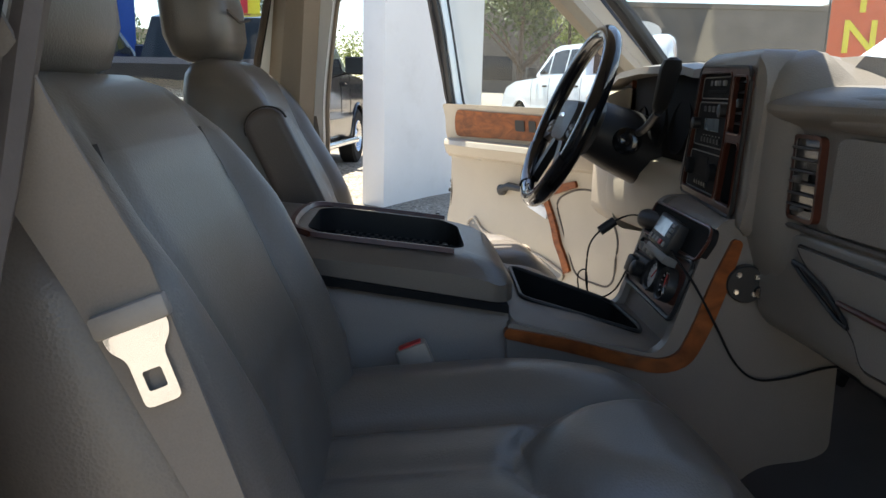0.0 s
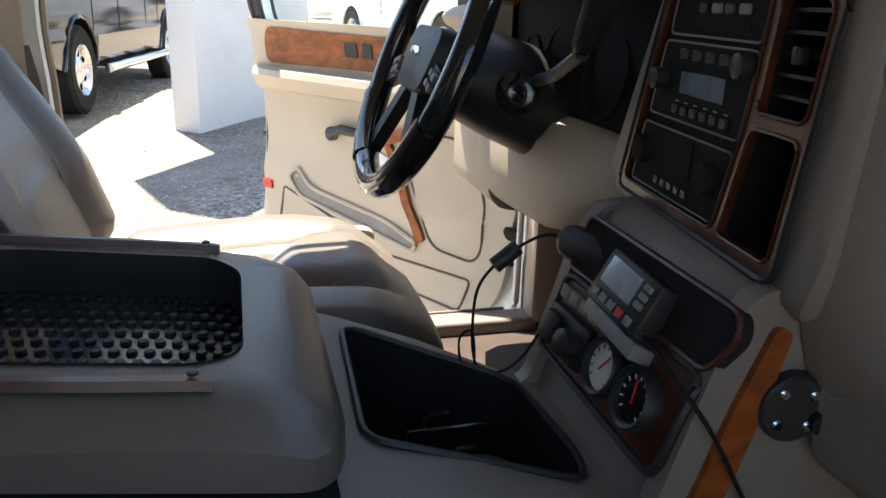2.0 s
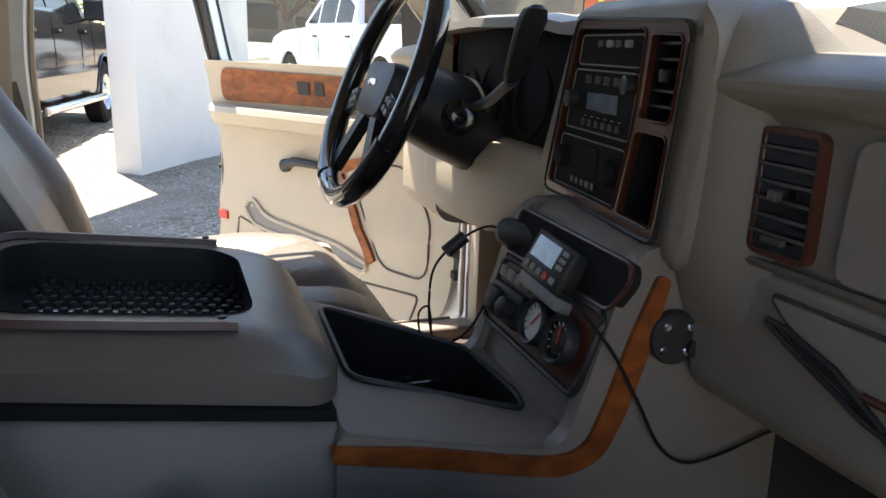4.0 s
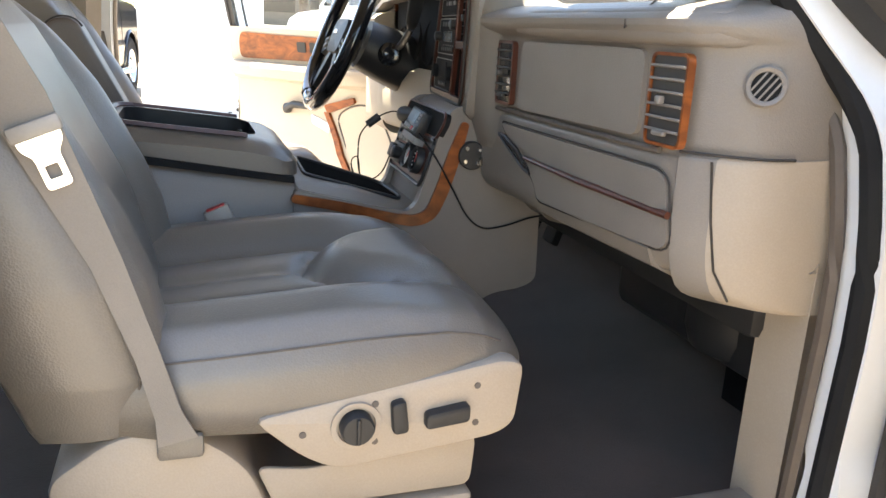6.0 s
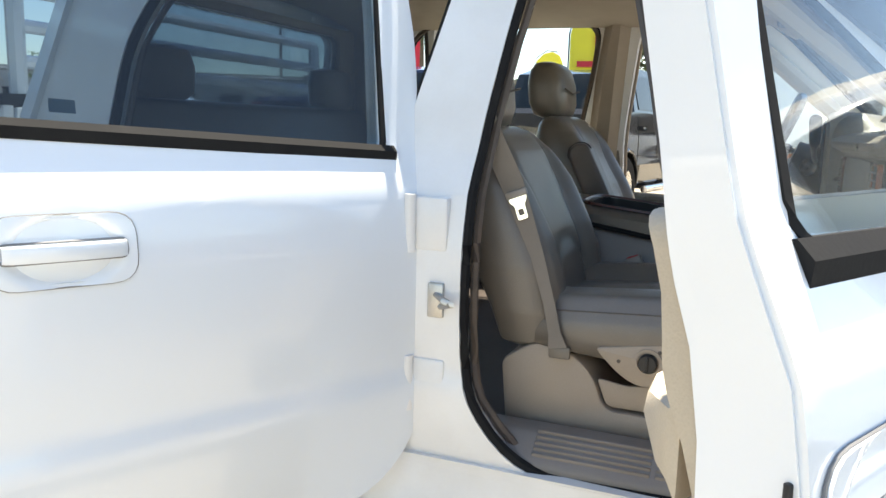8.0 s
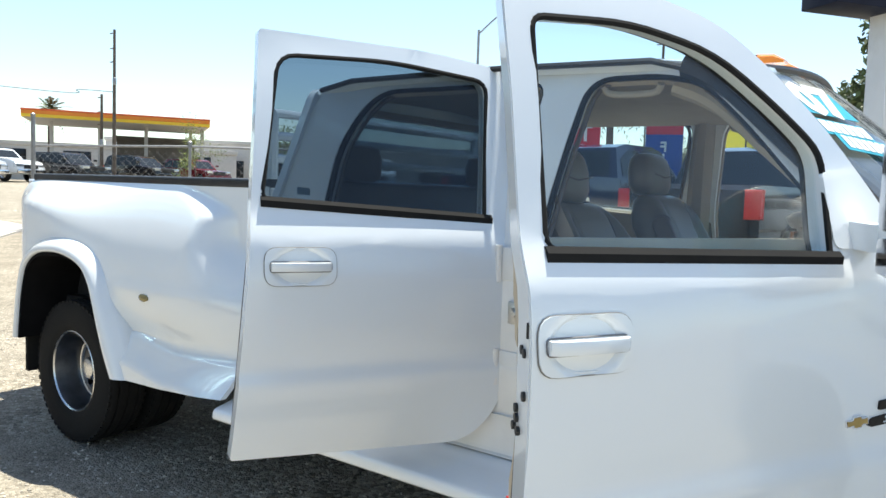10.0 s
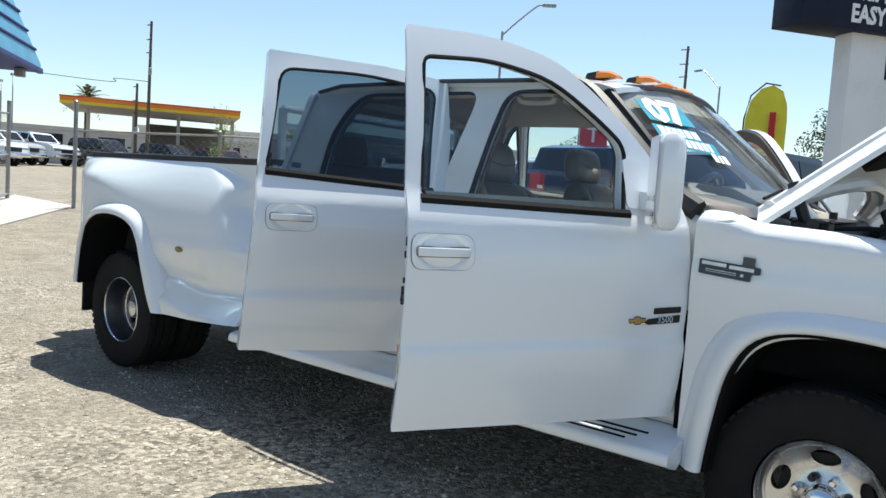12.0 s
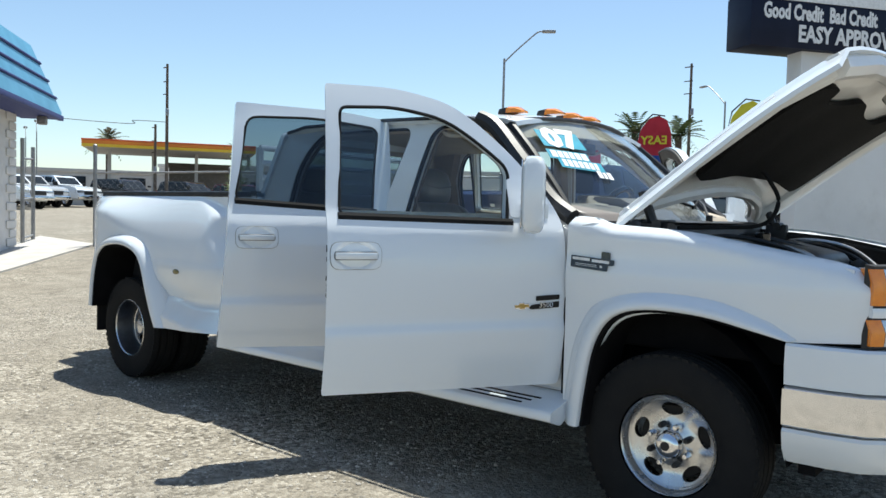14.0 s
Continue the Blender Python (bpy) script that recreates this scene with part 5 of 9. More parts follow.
    part("pull_edge", tube([wi(1.03, 1.165, 0.004), wi(0.9, 1.145, 0.006), wi(0.78, 1.16, 0.004)], 0.004, 6), GREY_PLASTIC, d)
    part("inner_handle", mesh(tube([wi(0.775, 1.045, 0.008), wi(0.745, 1.065, 0.022), wi(0.68, 1.062, 0.018)], [0.016, 0.014, 0.012], 8), lathe([(0.02, 0), (0.02, 0.015), (0.012, 0.02), (0, 0.02)], 14, Matrix.Translation(wi(0.775, 1.045, 0.0)) @ (-(Vector(f(0, 1, 0)) - Vector(f(0, 0, 0)))).to_track_quat("Z", "Y").to_matrix().to_4x4())), BLACK, d, "dark inner door handle")
    part("lamp_lens", sheet(rnd([(0.60, 1.005), (0.70, 1.035), (0.695, 1.0), (0.60, 0.97)], 0.005, 2), [], [], [], lambda a, b, dd: wi(a, b, 0.005 - dd), 0.006), PRINT, d, "white courtesy lens")
    pocket = rnd([(0.98, 0.90), (0.93, 0.845), (0.70, 0.805), (0.50, 0.775), (0.49, 0.80), (0.60, 0.835), (0.85, 0.875), (0.93, 0.93)], 0.03, 4)
    part("map_pocket", sheet(pocket, [], [0.6, 0.75, 0.9], [], lambda a, b, dd: wi(a, b, 0.003 - dd), 0.006), GREY_PLASTIC, d, "dark door map pocket")
    part("pocket_lip", tube([wi(u, v, 0.006) for u, v in pocket], 0.006, 6, True), BEIGE, d)
    stripe = rnd([(0.60, 1.05), (0.625, 1.05), (0.485, 0.80), (0.46, 0.815)], 0.006, 3)
    part("wood_stripe", sheet(stripe, [], [], [0.85, 0.9, 0.95, 1.0], lambda a, b, dd: wi(a, b, 0.012 - dd), 0.012), WOOD, d, "slanting wood accent strip")
    part("wood_stripe", sheet(rnd([(0.605, 1.045), (0.625, 1.075), (0.47, 1.115), (0.46, 1.095)], 0.006, 3), [], [0.5, 0.55], [], lambda a, b, dd: wi(a, b, 0.011 - dd), 0.012), WOOD, d, "wood accent strip")
    groove = rnd([(0.44, 0.80), (0.25, 0.79), (0.235, 0.94), (0.34, 1.09), (0.47, 1.09), (0.57, 1.04)], 0.05, 5)
    part("panel_groove", tube([wi(u, v, 0.001) for u, v in groove], 0.0035, 5, True), THREAD, d)
    part("panel_groove", tube([wi(u, v, 0.001) for u, v in rnd([(0.30, 0.66), (0.27, 0.745), (0.60, 0.745), (1.03, 0.86), (1.05, 0.70)], 0.02, 4)], 0.0035, 5, True), THREAD, d)
    part("reflector", sheet([(1.0665, 0.84), (1.076, 0.84), (1.076, 0.866), (1.0665, 0.866)], [], [], [], lambda a, b, dd: wi(a, b, 0.008 - dd), 0.008), RED_LENS, d, "red door reflector")
    # towing mirror
    mh = []
    for w, k in ((0.025, 0.75), (0.04, 0.95), (0.08, 1.0), (0.155, 1.0), (0.185, 0.93), (0.198, 0.78)):
        cu, cz, hu, hz = 0.226, 1.425, 0.056 * k, 0.158 * k
        mh.append([f(cu + 0.58 * (w - 0.1) + hu * math.copysign(abs(math.cos(b)) ** 0.5, math.cos(b)), w, cz + hz * math.copysign(abs(math.sin(b)) ** 0.4, math.sin(b))) for b in [2 * math.pi * j / 24 for j in range(24)]])
    part("mirror_housing", loft(mh), WHITE, d, "white towing mirror housing")
    part("mirror_glass", mesh(sheet(rnd([(0.045, 1.375), (0.178, 1.375), (0.178, 1.565), (0.045, 1.565)], 0.02, 3), [], [], [], lambda a, b, dd: f(0.2805 + 0.58 * (a - 0.1) + dd, a, b), 0.004), sheet(rnd([(0.045, 1.285), (0.178, 1.285), (0.178, 1.36), (0.045, 1.36)], 0.015, 3), [], [], [], lambda a, b, dd: f(0.2805 + 0.58 * (a - 0.1) + dd, a, b), 0.004)), CHROME, d, "mirror glass")
    part("mirror_arm", loft([[f(0.16 + du, w, zz + dz) for du, dz in ((-0.03, -0.03), (0.04, -0.03), (0.04, 0.03), (-0.03, 0.03))] for w, zz in ((-0.06, 1.36), (0.0, 1.355), (0.06, 1.36))]), WHITE, d, "white mirror arm")
    part("mirror_sail", sheet(rnd([(0.06, 1.33), (0.255, 1.33), (0.255, 1.50), (0.20, 1.50)], 0.02, 3), [], [], [1.4], lambda u, v, dd: f(u, door_w(v) + 0.006 - dd, v), 0.012), WHITE, d, "white mirror sail panel")
    # badges near the front edge
    part("engine_badge", sheet(rnd([(0.03, 0.977), (0.145, 0.972), (0.145, 0.993), (0.03, 0.998)], 0.003, 2), [], [], [], lambda u, v, dd: f(u, door_w(v) + 0.005 - dd, v), 0.006), DARK_METAL, d, "dark door badge")
    part("model_badge", sheet(rnd([(0.03, 0.942), (0.165, 0.935), (0.18, 0.942), (0.165, 0.955), (0.03, 0.969)], 0.003, 2), [], [], [], lambda u, v, dd: f(u, door_w(v) + 0.005 - dd, v), 0.005), DARK_METAL, d, "dark model badge")
    part("emblem", sheet(EMBLEM, [], [], [], lambda u, v, dd: f(u, door_w(v) + 0.005 - dd, v), 0.005), CHROME, d, "bright emblem plate")
    part("emblem_face", sheet(inset(EMBLEM, 0.0035), [], [], [], lambda u, v, dd: f(u, door_w(v) + 0.0062 - dd, v), 0.004), GOLD, d, "gold emblem face")
    fr = Matrix((-(Vector(f(1, 0, 0)) - Vector(f(0, 0, 0))), Vector((0, 0, 1)), Vector(f(0, 1, 0)) - Vector(f(0, 0, 0)))).transposed().to_4x4()
    if side == -1:
        lettering("3500", 0.035, Matrix.Translation(f(0.096, door_w(0.95) + 0.006, 0.953)) @ fr, CHROME, d, "model_lettering", "bright model number letters", 0.001)
    return d


door("front", -1, OPEN_F, SIDE_GLASS, "open white front door with a towing mirror")
door("rear", -1, OPEN_R, TINT, "open white rear door with tinted glass")
door("front", 1, 55, SIDE_GLASS, "open white front door with beige and wood trim")
door("rear", 1, 0, GLASS, "closed white rear door")

# rubber boot and check strap between the driver's door and its pillar
part("door_check", mesh(lathe([(0.030, 0), (0.034, 0.012), (0.026, 0.03), (0.014, 0.034)], 16, along((-0.590, 0.93, 0.905), (-0.5, 0.85, 0.0))), tube(curve([(-0.60, 0.94, 0.90), (-0.62, 1.0, 0.89), (-0.61, 1.05, 0.90)], 4), 0.016, 8)), RUBBER, truck, "black rubber wiring boot at the door hinge")
part("check_strap", mesh(box(-0.64, -0.52, 0.955, 0.985, 0.825, 0.850, 0.006), box(-0.565, -0.535, 0.94, 0.975, 0.80, 0.87, 0.004)), DARK_METAL, truck, "dark door check strap")

# maker's plate on the fender
for side in (-1, 1):
    place = lambda u, v, d: (u, side * (0.9965 + 0.012 * math.exp(-((v - 1.08) / 0.07) ** 2) + 0.004 - d), v)
    pl = part("fender_badge", sheet(rnd([(-0.44, 1.125), (-0.44, 1.175), (-0.295, 1.165), (-0.295, 1.195), (-0.255, 1.192), (-0.255, 1.163), (-0.235, 1.161), (-0.235, 1.138), (-0.262, 1.137), (-0.265, 1.112)], 0.004, 2), [], [], [], place, 0.006), GLOSS_BLACK, truck, "dark blue-black maker's plate")
    if side == -1:
        m = Matrix.Translation((-0.34, -1.0085, 1.155)) @ Matrix(((1, 0, 0), (0, 0, -1), (0, 1, 0))).to_4x4() @ pose(0, 0, 0, 0, 0, -3.5)
        part("print_bar", moved(mesh(box(-0.090, -0.006, -0.003, 0.009, 0, 0.001), box(0.004, 0.086, -0.005, 0.007, 0, 0.001), box(-0.075, 0.03, -0.0185, -0.0165, 0, 0.001), box(-0.075, 0.03, -0.025, -0.0235, 0, 0.001), box(0.044, 0.054, -0.026, -0.016, 0, 0.001)), m), PRINT, pl, "white print bars")


# ---- cab interior ----
def super_ring(cx, cy, hx, hy, e=0.45, n=28):
    out = []
    for j in range(n):
        b = 2 * math.pi * j / n
        out.append((cx + hx * math.copysign(abs(math.cos(b)) ** e, math.cos(b)), cy + hy * math.copysign(abs(math.sin(b)) ** e, math.sin(b))))
    return out


ACROSS = [-1, -0.995, -0.98, -0.955, -0.92, -0.88] + [-0.84 + 0.042 * k for k in range(41)] + [0.88, 0.92, 0.955, 0.98, 0.995, 1]


def pad_section(half, depth, e, relief):
    """A padded outline of (across, out): the shown face follows relief, the other side is plain."""
    rise = lambda t: (max(0.0, 1 - abs(t) ** (2 / e))) ** (e / 2)
    face = [(t * half, depth * rise(t) + relief(t)) for t in ACROSS]
    back = [(t * half, -depth * rise(t)) for t in (0.97, 0.85, 0.6, 0.3, 0.0, -0.3, -0.6, -0.85, -0.97)]
    return face + back


def cushion_relief(x, t):
    """Raised side bolsters, two sunk channels and a moulded thigh pad with its seam."""
    t = abs(t)
    k = smooth01((x + 1.47) / 0.06) * smooth01((-0.97 - x) / 0.07)
    q = math.hypot(min(0.0, x + 1.08) / 0.125, t / (0.40 + 0.10 * smooth01((x + 1.15) / 0.15)))
    rear = smooth01((q - 0.95) / 0.2)
    z = 0.024 * smooth01((t - 0.40) / 0.28) * (1 - 0.5 * smooth01((x + 1.2) / 0.2))
    z += 0.020 * (1 - smooth01((q - 0.55) / 0.5)) - 0.010 * math.exp(-((q - 1.02) / 0.09) ** 2)
    z -= rear * (0.010 * math.exp(-((t - 0.40) / 0.06) ** 2) + 0.005 * math.exp(-(t / 0.06) ** 2))
    return k * z * 1.35


def back_relief(z, t):
    """Side bolsters and the sunk seams beside the middle panel."""
    t = abs(t)
    k = smooth01((z - 0.93) / 0.06) * smooth01((1.40 - z) / 0.08)
    w = 0.50 + 0.10 * smooth01((z - 1.15) / 0.2)
    q = math.hypot((z - 1.0) / 0.13, t / 0.52)
    return k * (0.030 * smooth01((t - w + 0.04) / 0.26) * (1 - 0.5 * smooth01((z - 1.25) / 0.12)) - 0.011 * math.exp(-((t - w) / 0.05) ** 2) + 0.004 * (1 - smooth01((q - 0.5) / 0.6)) - 0.004 * math.exp(-((q - 1.05) / 0.10) ** 2) * (1 - smooth01((t - 0.5) / 0.1)))


def seat(side, lift, rise, back=0.0, tilt=0.0):
    """A bucket seat: cushion, backrest, headrest, plastic base and belt. side is -1 or 1, lift raises the cushion, rise the backrest; back and tilt set the backrest."""
    cy = side * 0.535
    o = -side  # towards the console
    s = part("seat_base", prism(rnd([(-1.50, 0.735), (-1.515, 0.885), (-1.44, 0.935), (-1.36, 0.925), (-1.305, 0.875), (-1.285, 0.818), (-1.265, 0.802), (-1.032, 0.802), (-1.035, 0.737)], [0.01, 0.02, 0.03, 0.04, 0.05, 0.04, 0.02, 0.01, 0.01], 4), cy + side * 0.245, cy - side * 0.24, "y", 0.008), LEATHER_TAN, truck, "tan plastic seat base on the carpet")
    part("side_shield", prism(rnd([(-1.300, 0.872), (-1.235, 0.862), (-1.19, 0.868), (-1.03, 0.880), (-1.035, 0.81), (-1.275, 0.81)], 0.015, 3), cy + side * 0.24, cy + side * 0.232, "y", 0.004), LEATHER_TAN, s)
    # cushion
    rings = []
    table = ((-1.475, 0.985, 0.93, 0.22, 0.6), (-1.46, 1.01, 0.915, 0.245, 0.5), (-1.40, 1.02, 0.905, 0.258, 0.46), (-1.34, 1.025, 0.905, 0.264, 0.46), (-1.27, 1.03, 0.90, 0.266, 0.44), (-1.20, 1.035, 0.90, 0.267, 0.44), (-1.12, 1.04, 0.895, 0.266, 0.44), (-1.06, 1.042, 0.895, 0.262, 0.46), (-1.01, 1.036, 0.90, 0.254, 0.52), (-0.975, 1.022, 0.905, 0.240, 0.58), (-0.952, 1.004, 0.912, 0.222, 0.64), (-0.937, 0.982, 0.922, 0.195, 0.7), (-0.930, 0.962, 0.93, 0.15, 0.85))
    col = lambda x, c: interp(x, [(q[0], q[c]) for q in table])
    xs = sorted([q[0] for q in table] + [-1.455 + 0.0143 * k for k in range(34)])
    for x in xs:
        top, bot, hw, e = col(x, 1), col(x, 2), col(x, 3), col(x, 4)
        cz, hz = (top + bot) / 2 + lift, (top - bot) / 2
        ring = [(x - 0.022 * smooth01((x + 1.25) / 0.30), cy + y, cz + z) for y, z in pad_section(hw, hz, e, lambda t: cushion_relief(x, t) * smooth01((1 - abs(t)) / 0.12))]
        rings.append(ring)
    cu = part("cushion", loft(rings), LEATHER, s, "creased taupe leather seat cushion", 60)
    zt = lambda x, t: lift + interp(x, [(-1.475, 0.985), (-1.40, 1.02), (-1.34, 1.025), (-1.20, 1.035), (-1.06, 1.042), (-1.01, 1.036), (-0.975, 1.022)]) + cushion_relief(x, t) - 0.002
    for t in (-0.40, 0.40):
        part("seam", tube([(x, cy + t * 0.264, zt(x, t) + 0.001) for x in (-1.44, -1.40, -1.36, -1.32, -1.28, -1.24, -1.21)], 0.0030, 5), CREASE, s, "stitched seam")
    for dz in (0.0, -0.006):
        row = [r[3 if side == -1 else 49] for r in rings[3:-4]]
        part("stitching", tube([(p[0], p[1] + side * 0.0006, p[2] + 0.0006 + dz) for p in row], 0.0014, 5), THREAD, s, "double stitched edge seam")
    # switch panel
    part("switch_panel", prism(rnd([(-1.306, 0.946), (-1.012, 0.992), (-0.985, 0.984), (-0.993, 0.905), (-1.02, 0.892), (-1.16, 0.878), (-1.21, 0.872), (-1.25, 0.893)], [0.02, 0.02, 0.02, 0.02, 0.02, 0.03, 0.02, 0.02], 3), cy + side * 0.235, cy + side * 0.268, "y", 0.010), LEATHER_TAN, s, "tan seat switch panel")
    fy = cy + side * 0.268
    out = lambda x, z: along((x, fy, z), (0, side, 0))
    part("lumbar_knob", mesh(lathe([(0.0195, -0.004), (0.0195, 0.012), (0.017, 0.016), (0, 0.016)], 22, out(-1.190, 0.928)), moved(box(-0.0025, 0.0025, -0.016, 0.016, 0.015, 0.020, 0.002), out(-1.190, 0.928))), BLACK, s, "round black lumbar knob")
    part("knob_ring", lathe([(0.029, -0.002), (0.029, 0.004), (0.0225, 0.004), (0.0215, -0.002)], 26, out(-1.190, 0.928), caps=False), LEATHER_TAN, s)
    part("seat_switch", prism(rnd([(-1.148, 0.914), (-1.151, 0.954), (-1.134, 0.957), (-1.129, 0.916)], 0.006, 3), fy - side * 0.004, fy + side * 0.012, "y", 0.004), BLACK, s, "upright recliner switch")
    part("seat_switch", prism(rnd([(-1.110, 0.917), (-1.110, 0.937), (-1.056, 0.944), (-1.056, 0.922)], 0.006, 3), fy - side * 0.004, fy + side * 0.014, "y", 0.004), BLACK, s, "long seat-slide switch")
    for x, z in ((-1.25, 0.923), (-1.168, 0.952), (-1.168, 0.905), (-1.045, 0.962), (-1.045, 0.914)):
        part("screw", lathe([(0.0042, -0.002), (0.0042, 0.001), (0, 0.0012)], 8, out(x, z)), THREAD, s)
    # backrest
    fixed = set(s.children)
    rings = []
    backs = ((0.905, -1.445, 0.06, 0.20, 0.6), (0.93, -1.418, 0.13, 0.245, 0.45), (1.0, -1.405, 0.155, 0.265, 0.4), (1.10, -1.415, 0.185, 0.27, 0.4), (1.16, -1.432, 0.19, 0.268, 0.42), (1.22, -1.455, 0.185, 0.265, 0.44), (1.27, -1.474, 0.18, 0.261, 0.46), (1.31, -1.492, 0.17, 0.252, 0.5), (1.345, -1.51, 0.155, 0.238, 0.55), (1.37, -1.53, 0.135, 0.22, 0.6), (1.39, -1.55, 0.105, 0.195, 0.65), (1.402, -1.58, 0.05, 0.15, 0.8))
    bcol = lambda z, c: interp(z, [(q[0], q[c]) for q in backs])
    for z in sorted([q[0] for q in backs] + [0.915 + 0.016 * k for k in range(30)]):
        xf, dep, hw, e = bcol(z, 1), bcol(z, 2), bcol(z, 3), bcol(z, 4)
        ring = [(xf - dep / 2 + out, cy + y, z + rise) for y, out in pad_section(hw, dep / 2, e, lambda t: back_relief(z, t) * smooth01((1 - abs(t)) / 0.12))]
        rings.append(ring)
    lift = rise
    part("backrest", loft(rings), LEATHER, s, "creased taupe leather backrest", 60)
    xf = lambda z: interp(z, [(0.93, -1.418), (1.0, -1.405), (1.10, -1.415), (1.22, -1.455), (1.31, -1.492), (1.36, -1.52)])
    for t in (-1, 1):
        part("seam", tube([(xf(z) + back_relief(z, t * (0.50 + 0.10 * smooth01((z - 1.15) / 0.2))) - 0.001, cy + t * (0.50 + 0.10 * smooth01((z - 1.15) / 0.2)) * bcol(z, 3), z + lift) for z in [0.99 + 0.02 * k for k in range(19)]], 0.0028, 5), CREASE, s, "stitched backrest seam")
    row = [r[3 if side == -1 else 49] for r in rings[3:-6]]
    part("stitching", tube([(p[0] + 0.0008, p[1] + side * 0.0008, p[2]) for p in row], 0.0018, 5), THREAD, s, "backrest edge stitching")
    # headrest
    rings = []
    for z, hx, hw in ((1.418, 0.03, 0.09), (1.43, 0.055, 0.125), (1.47, 0.068, 0.14), (1.54, 0.068, 0.142), (1.59, 0.058, 0.13), (1.615, 0.04, 0.105), (1.622, 0.02, 0.07)):
        rings.append([(x, y, z + lift - 0.022) for x, y in super_ring(-1.645 - (z - 1.42) * 0.10, cy, hx * 1.1, hw, 0.6, 30)])
    part("headrest", loft(rings), LEATHER, s, "taupe leather headrest", 60)
    for k in (-0.06, 0.06):
        part("headrest_post", tube([(-1.60, cy + k, 1.34 + lift), (-1.635, cy + k, 1.45 + lift)], 0.007, 8), CHROME, s, "steel headrest post")
    part("seam", tube([(-1.578, cy - 0.115, 1.50 + lift), (-1.577, cy, 1.485 + lift), (-1.578, cy + 0.115, 1.50 + lift)], 0.003, 5), THREAD, s)
    for o2 in s.children:
        if o2 not in fixed:
            for v in o2.data.vertices:
                v.co.x -= back + tilt * (min(v.co.z, 1.30) - 1.05)
    # armrest folded up beside the driver's backrest
    if side == 1:
        d2, n2 = Vector((0.118, -0.245)).normalized(), Vector((0.245, 0.118)).normalized()
        outline = []
        for k in range(25):
            a = math.pi * k / 24
            outline.append(Vector((-1.596, 1.318)) + n2 * 0.041 * math.cos(a) - d2 * 0.036 * math.sin(a))
        outline += [Vector((-1.596, 1.318)) + d2 * 0.30 - n2 * 0.044, Vector((-1.596, 1.318)) + d2 * 0.30 + n2 * 0.044]
        cen = sum(outline, Vector((0, 0))) / len(outline)
        fa = part("fold_armrest", loft([[(cen.x + (p.x - cen.x) * k, y, cen.y + (p.y - cen.y) * k) for p in outline] for y, k in ((0.325, 1.0), (0.268, 1.0), (0.258, 0.985), (0.250, 0.95), (0.246, 0.88), (0.245, 0.6))]), LEATHER_BROWN, s, "brown leather armrest folded up", 60)
        part("piping", tube([(p.x, 0.264, p.y) for p in outline[:25]], 0.0035, 6), CREASE, fa)
    # belt
    if side == -1:
        b = [(-1.575, -0.835, 1.47), (-1.540, -0.812, 1.37), (-1.500, -0.793, 1.28), (-1.438, -0.793, 1.13), (-1.405, -0.800, 1.03), (-1.388, -0.806, 0.965), (-1.380, -0.808, 0.935)]
        bw = [(0.02, 0.0, 0.014), (0.022, 0.0, 0.012), (0.023, 0, 0.012), (0.014, 0.0, 0.006), (0.012, 0, 0.004), (0.013, 0, 0.004), (0.02, 0, 0.004)]
    else:
        b = [(-1.62, 0.835, 1.58), (-1.60, 0.845, 1.40), (-1.57, 0.85, 1.2), (-1.54, 0.845, 1.0), (-1.52, 0.82, 0.86)]
        bw = [(0.02, 0, 0.008)] * 5
    rings = []
    for p, w in zip(b, bw):
        p, w = Vector(p), Vector(w)
        nrm = Vector((0, 0.0018, 0))
        rings.append([p - w - nrm, p + w - nrm, p + w + nrm, p - w + nrm])
    part("seat_belt", loft(rings), BELT, s, "taupe seat belt webbing")
    if side == -1:
        tongue = rnd([(-0.026, 0.0), (0.026, 0.0), (0.024, -0.014), (0.0145, -0.024), (0.0145, -0.064), (-0.0145, -0.064), (-0.0145, -0.024), (-0.024, -0.014)], 0.006, 3)
        slot = rnd([(-0.0075, -0.036), (0.0075, -0.036), (0.0075, -0.052), (-0.0075, -0.052)], 0.002, 2)
        tm = Matrix.Translation((-1.487, -0.796, 1.254)) @ Matrix(((0.93, -0.34, 0), (0.06, 0.05, -1), (0.36, 0.94, 0.05))).to_4x4() @ Matrix.Scale(0.8, 4)
        part("belt_tongue", moved(sheet(tongue, [slot], [], [], lambda u, v, d: (u, v, d), 0.003), tm), CHROME, s, "bright metal belt tongue")
        part("tongue_grip", moved(mesh(box(-0.030, 0.030, -0.003, 0.016, -0.006, 0.008, 0.004)), tm), BELT_PLASTIC, s, "taupe plastic tongue grip")
        part("belt_anchor", moved(box(-0.024, 0.024, -0.012, 0.016, -0.006, 0.006, 0.005), Matrix.Translation((-1.378, -0.795, 0.920)) @ pose(0, 0, 0, 90, 0, 0)), LEATHER, s, "taupe belt anchor cover")
    part("buckle", moved(mesh(box(-0.022, 0.022, -0.012, 0.012, -0.10, 0.0, 0.005)), Matrix.Translation((-1.318, side * 0.255, 1.058)) @ pose(0, 0, 0, 0, -22, 0)), BELT_PLASTIC, s, "taupe buckle housing")
    part("release_button", moved(box(-0.016, 0.016, -0.008, 0.008, -0.004, 0.002, 0.002), Matrix.Translation((-1.318, side * 0.255, 1.058)) @ pose(0, 0, 0, 0, -22, 0)), RED_PRINT, s, "red buckle button")
    return s


seat(-1, 0.0, 0.0, 0.004, 0.10)
seat(1, -0.03, 0.045, 0.065, 0.22)

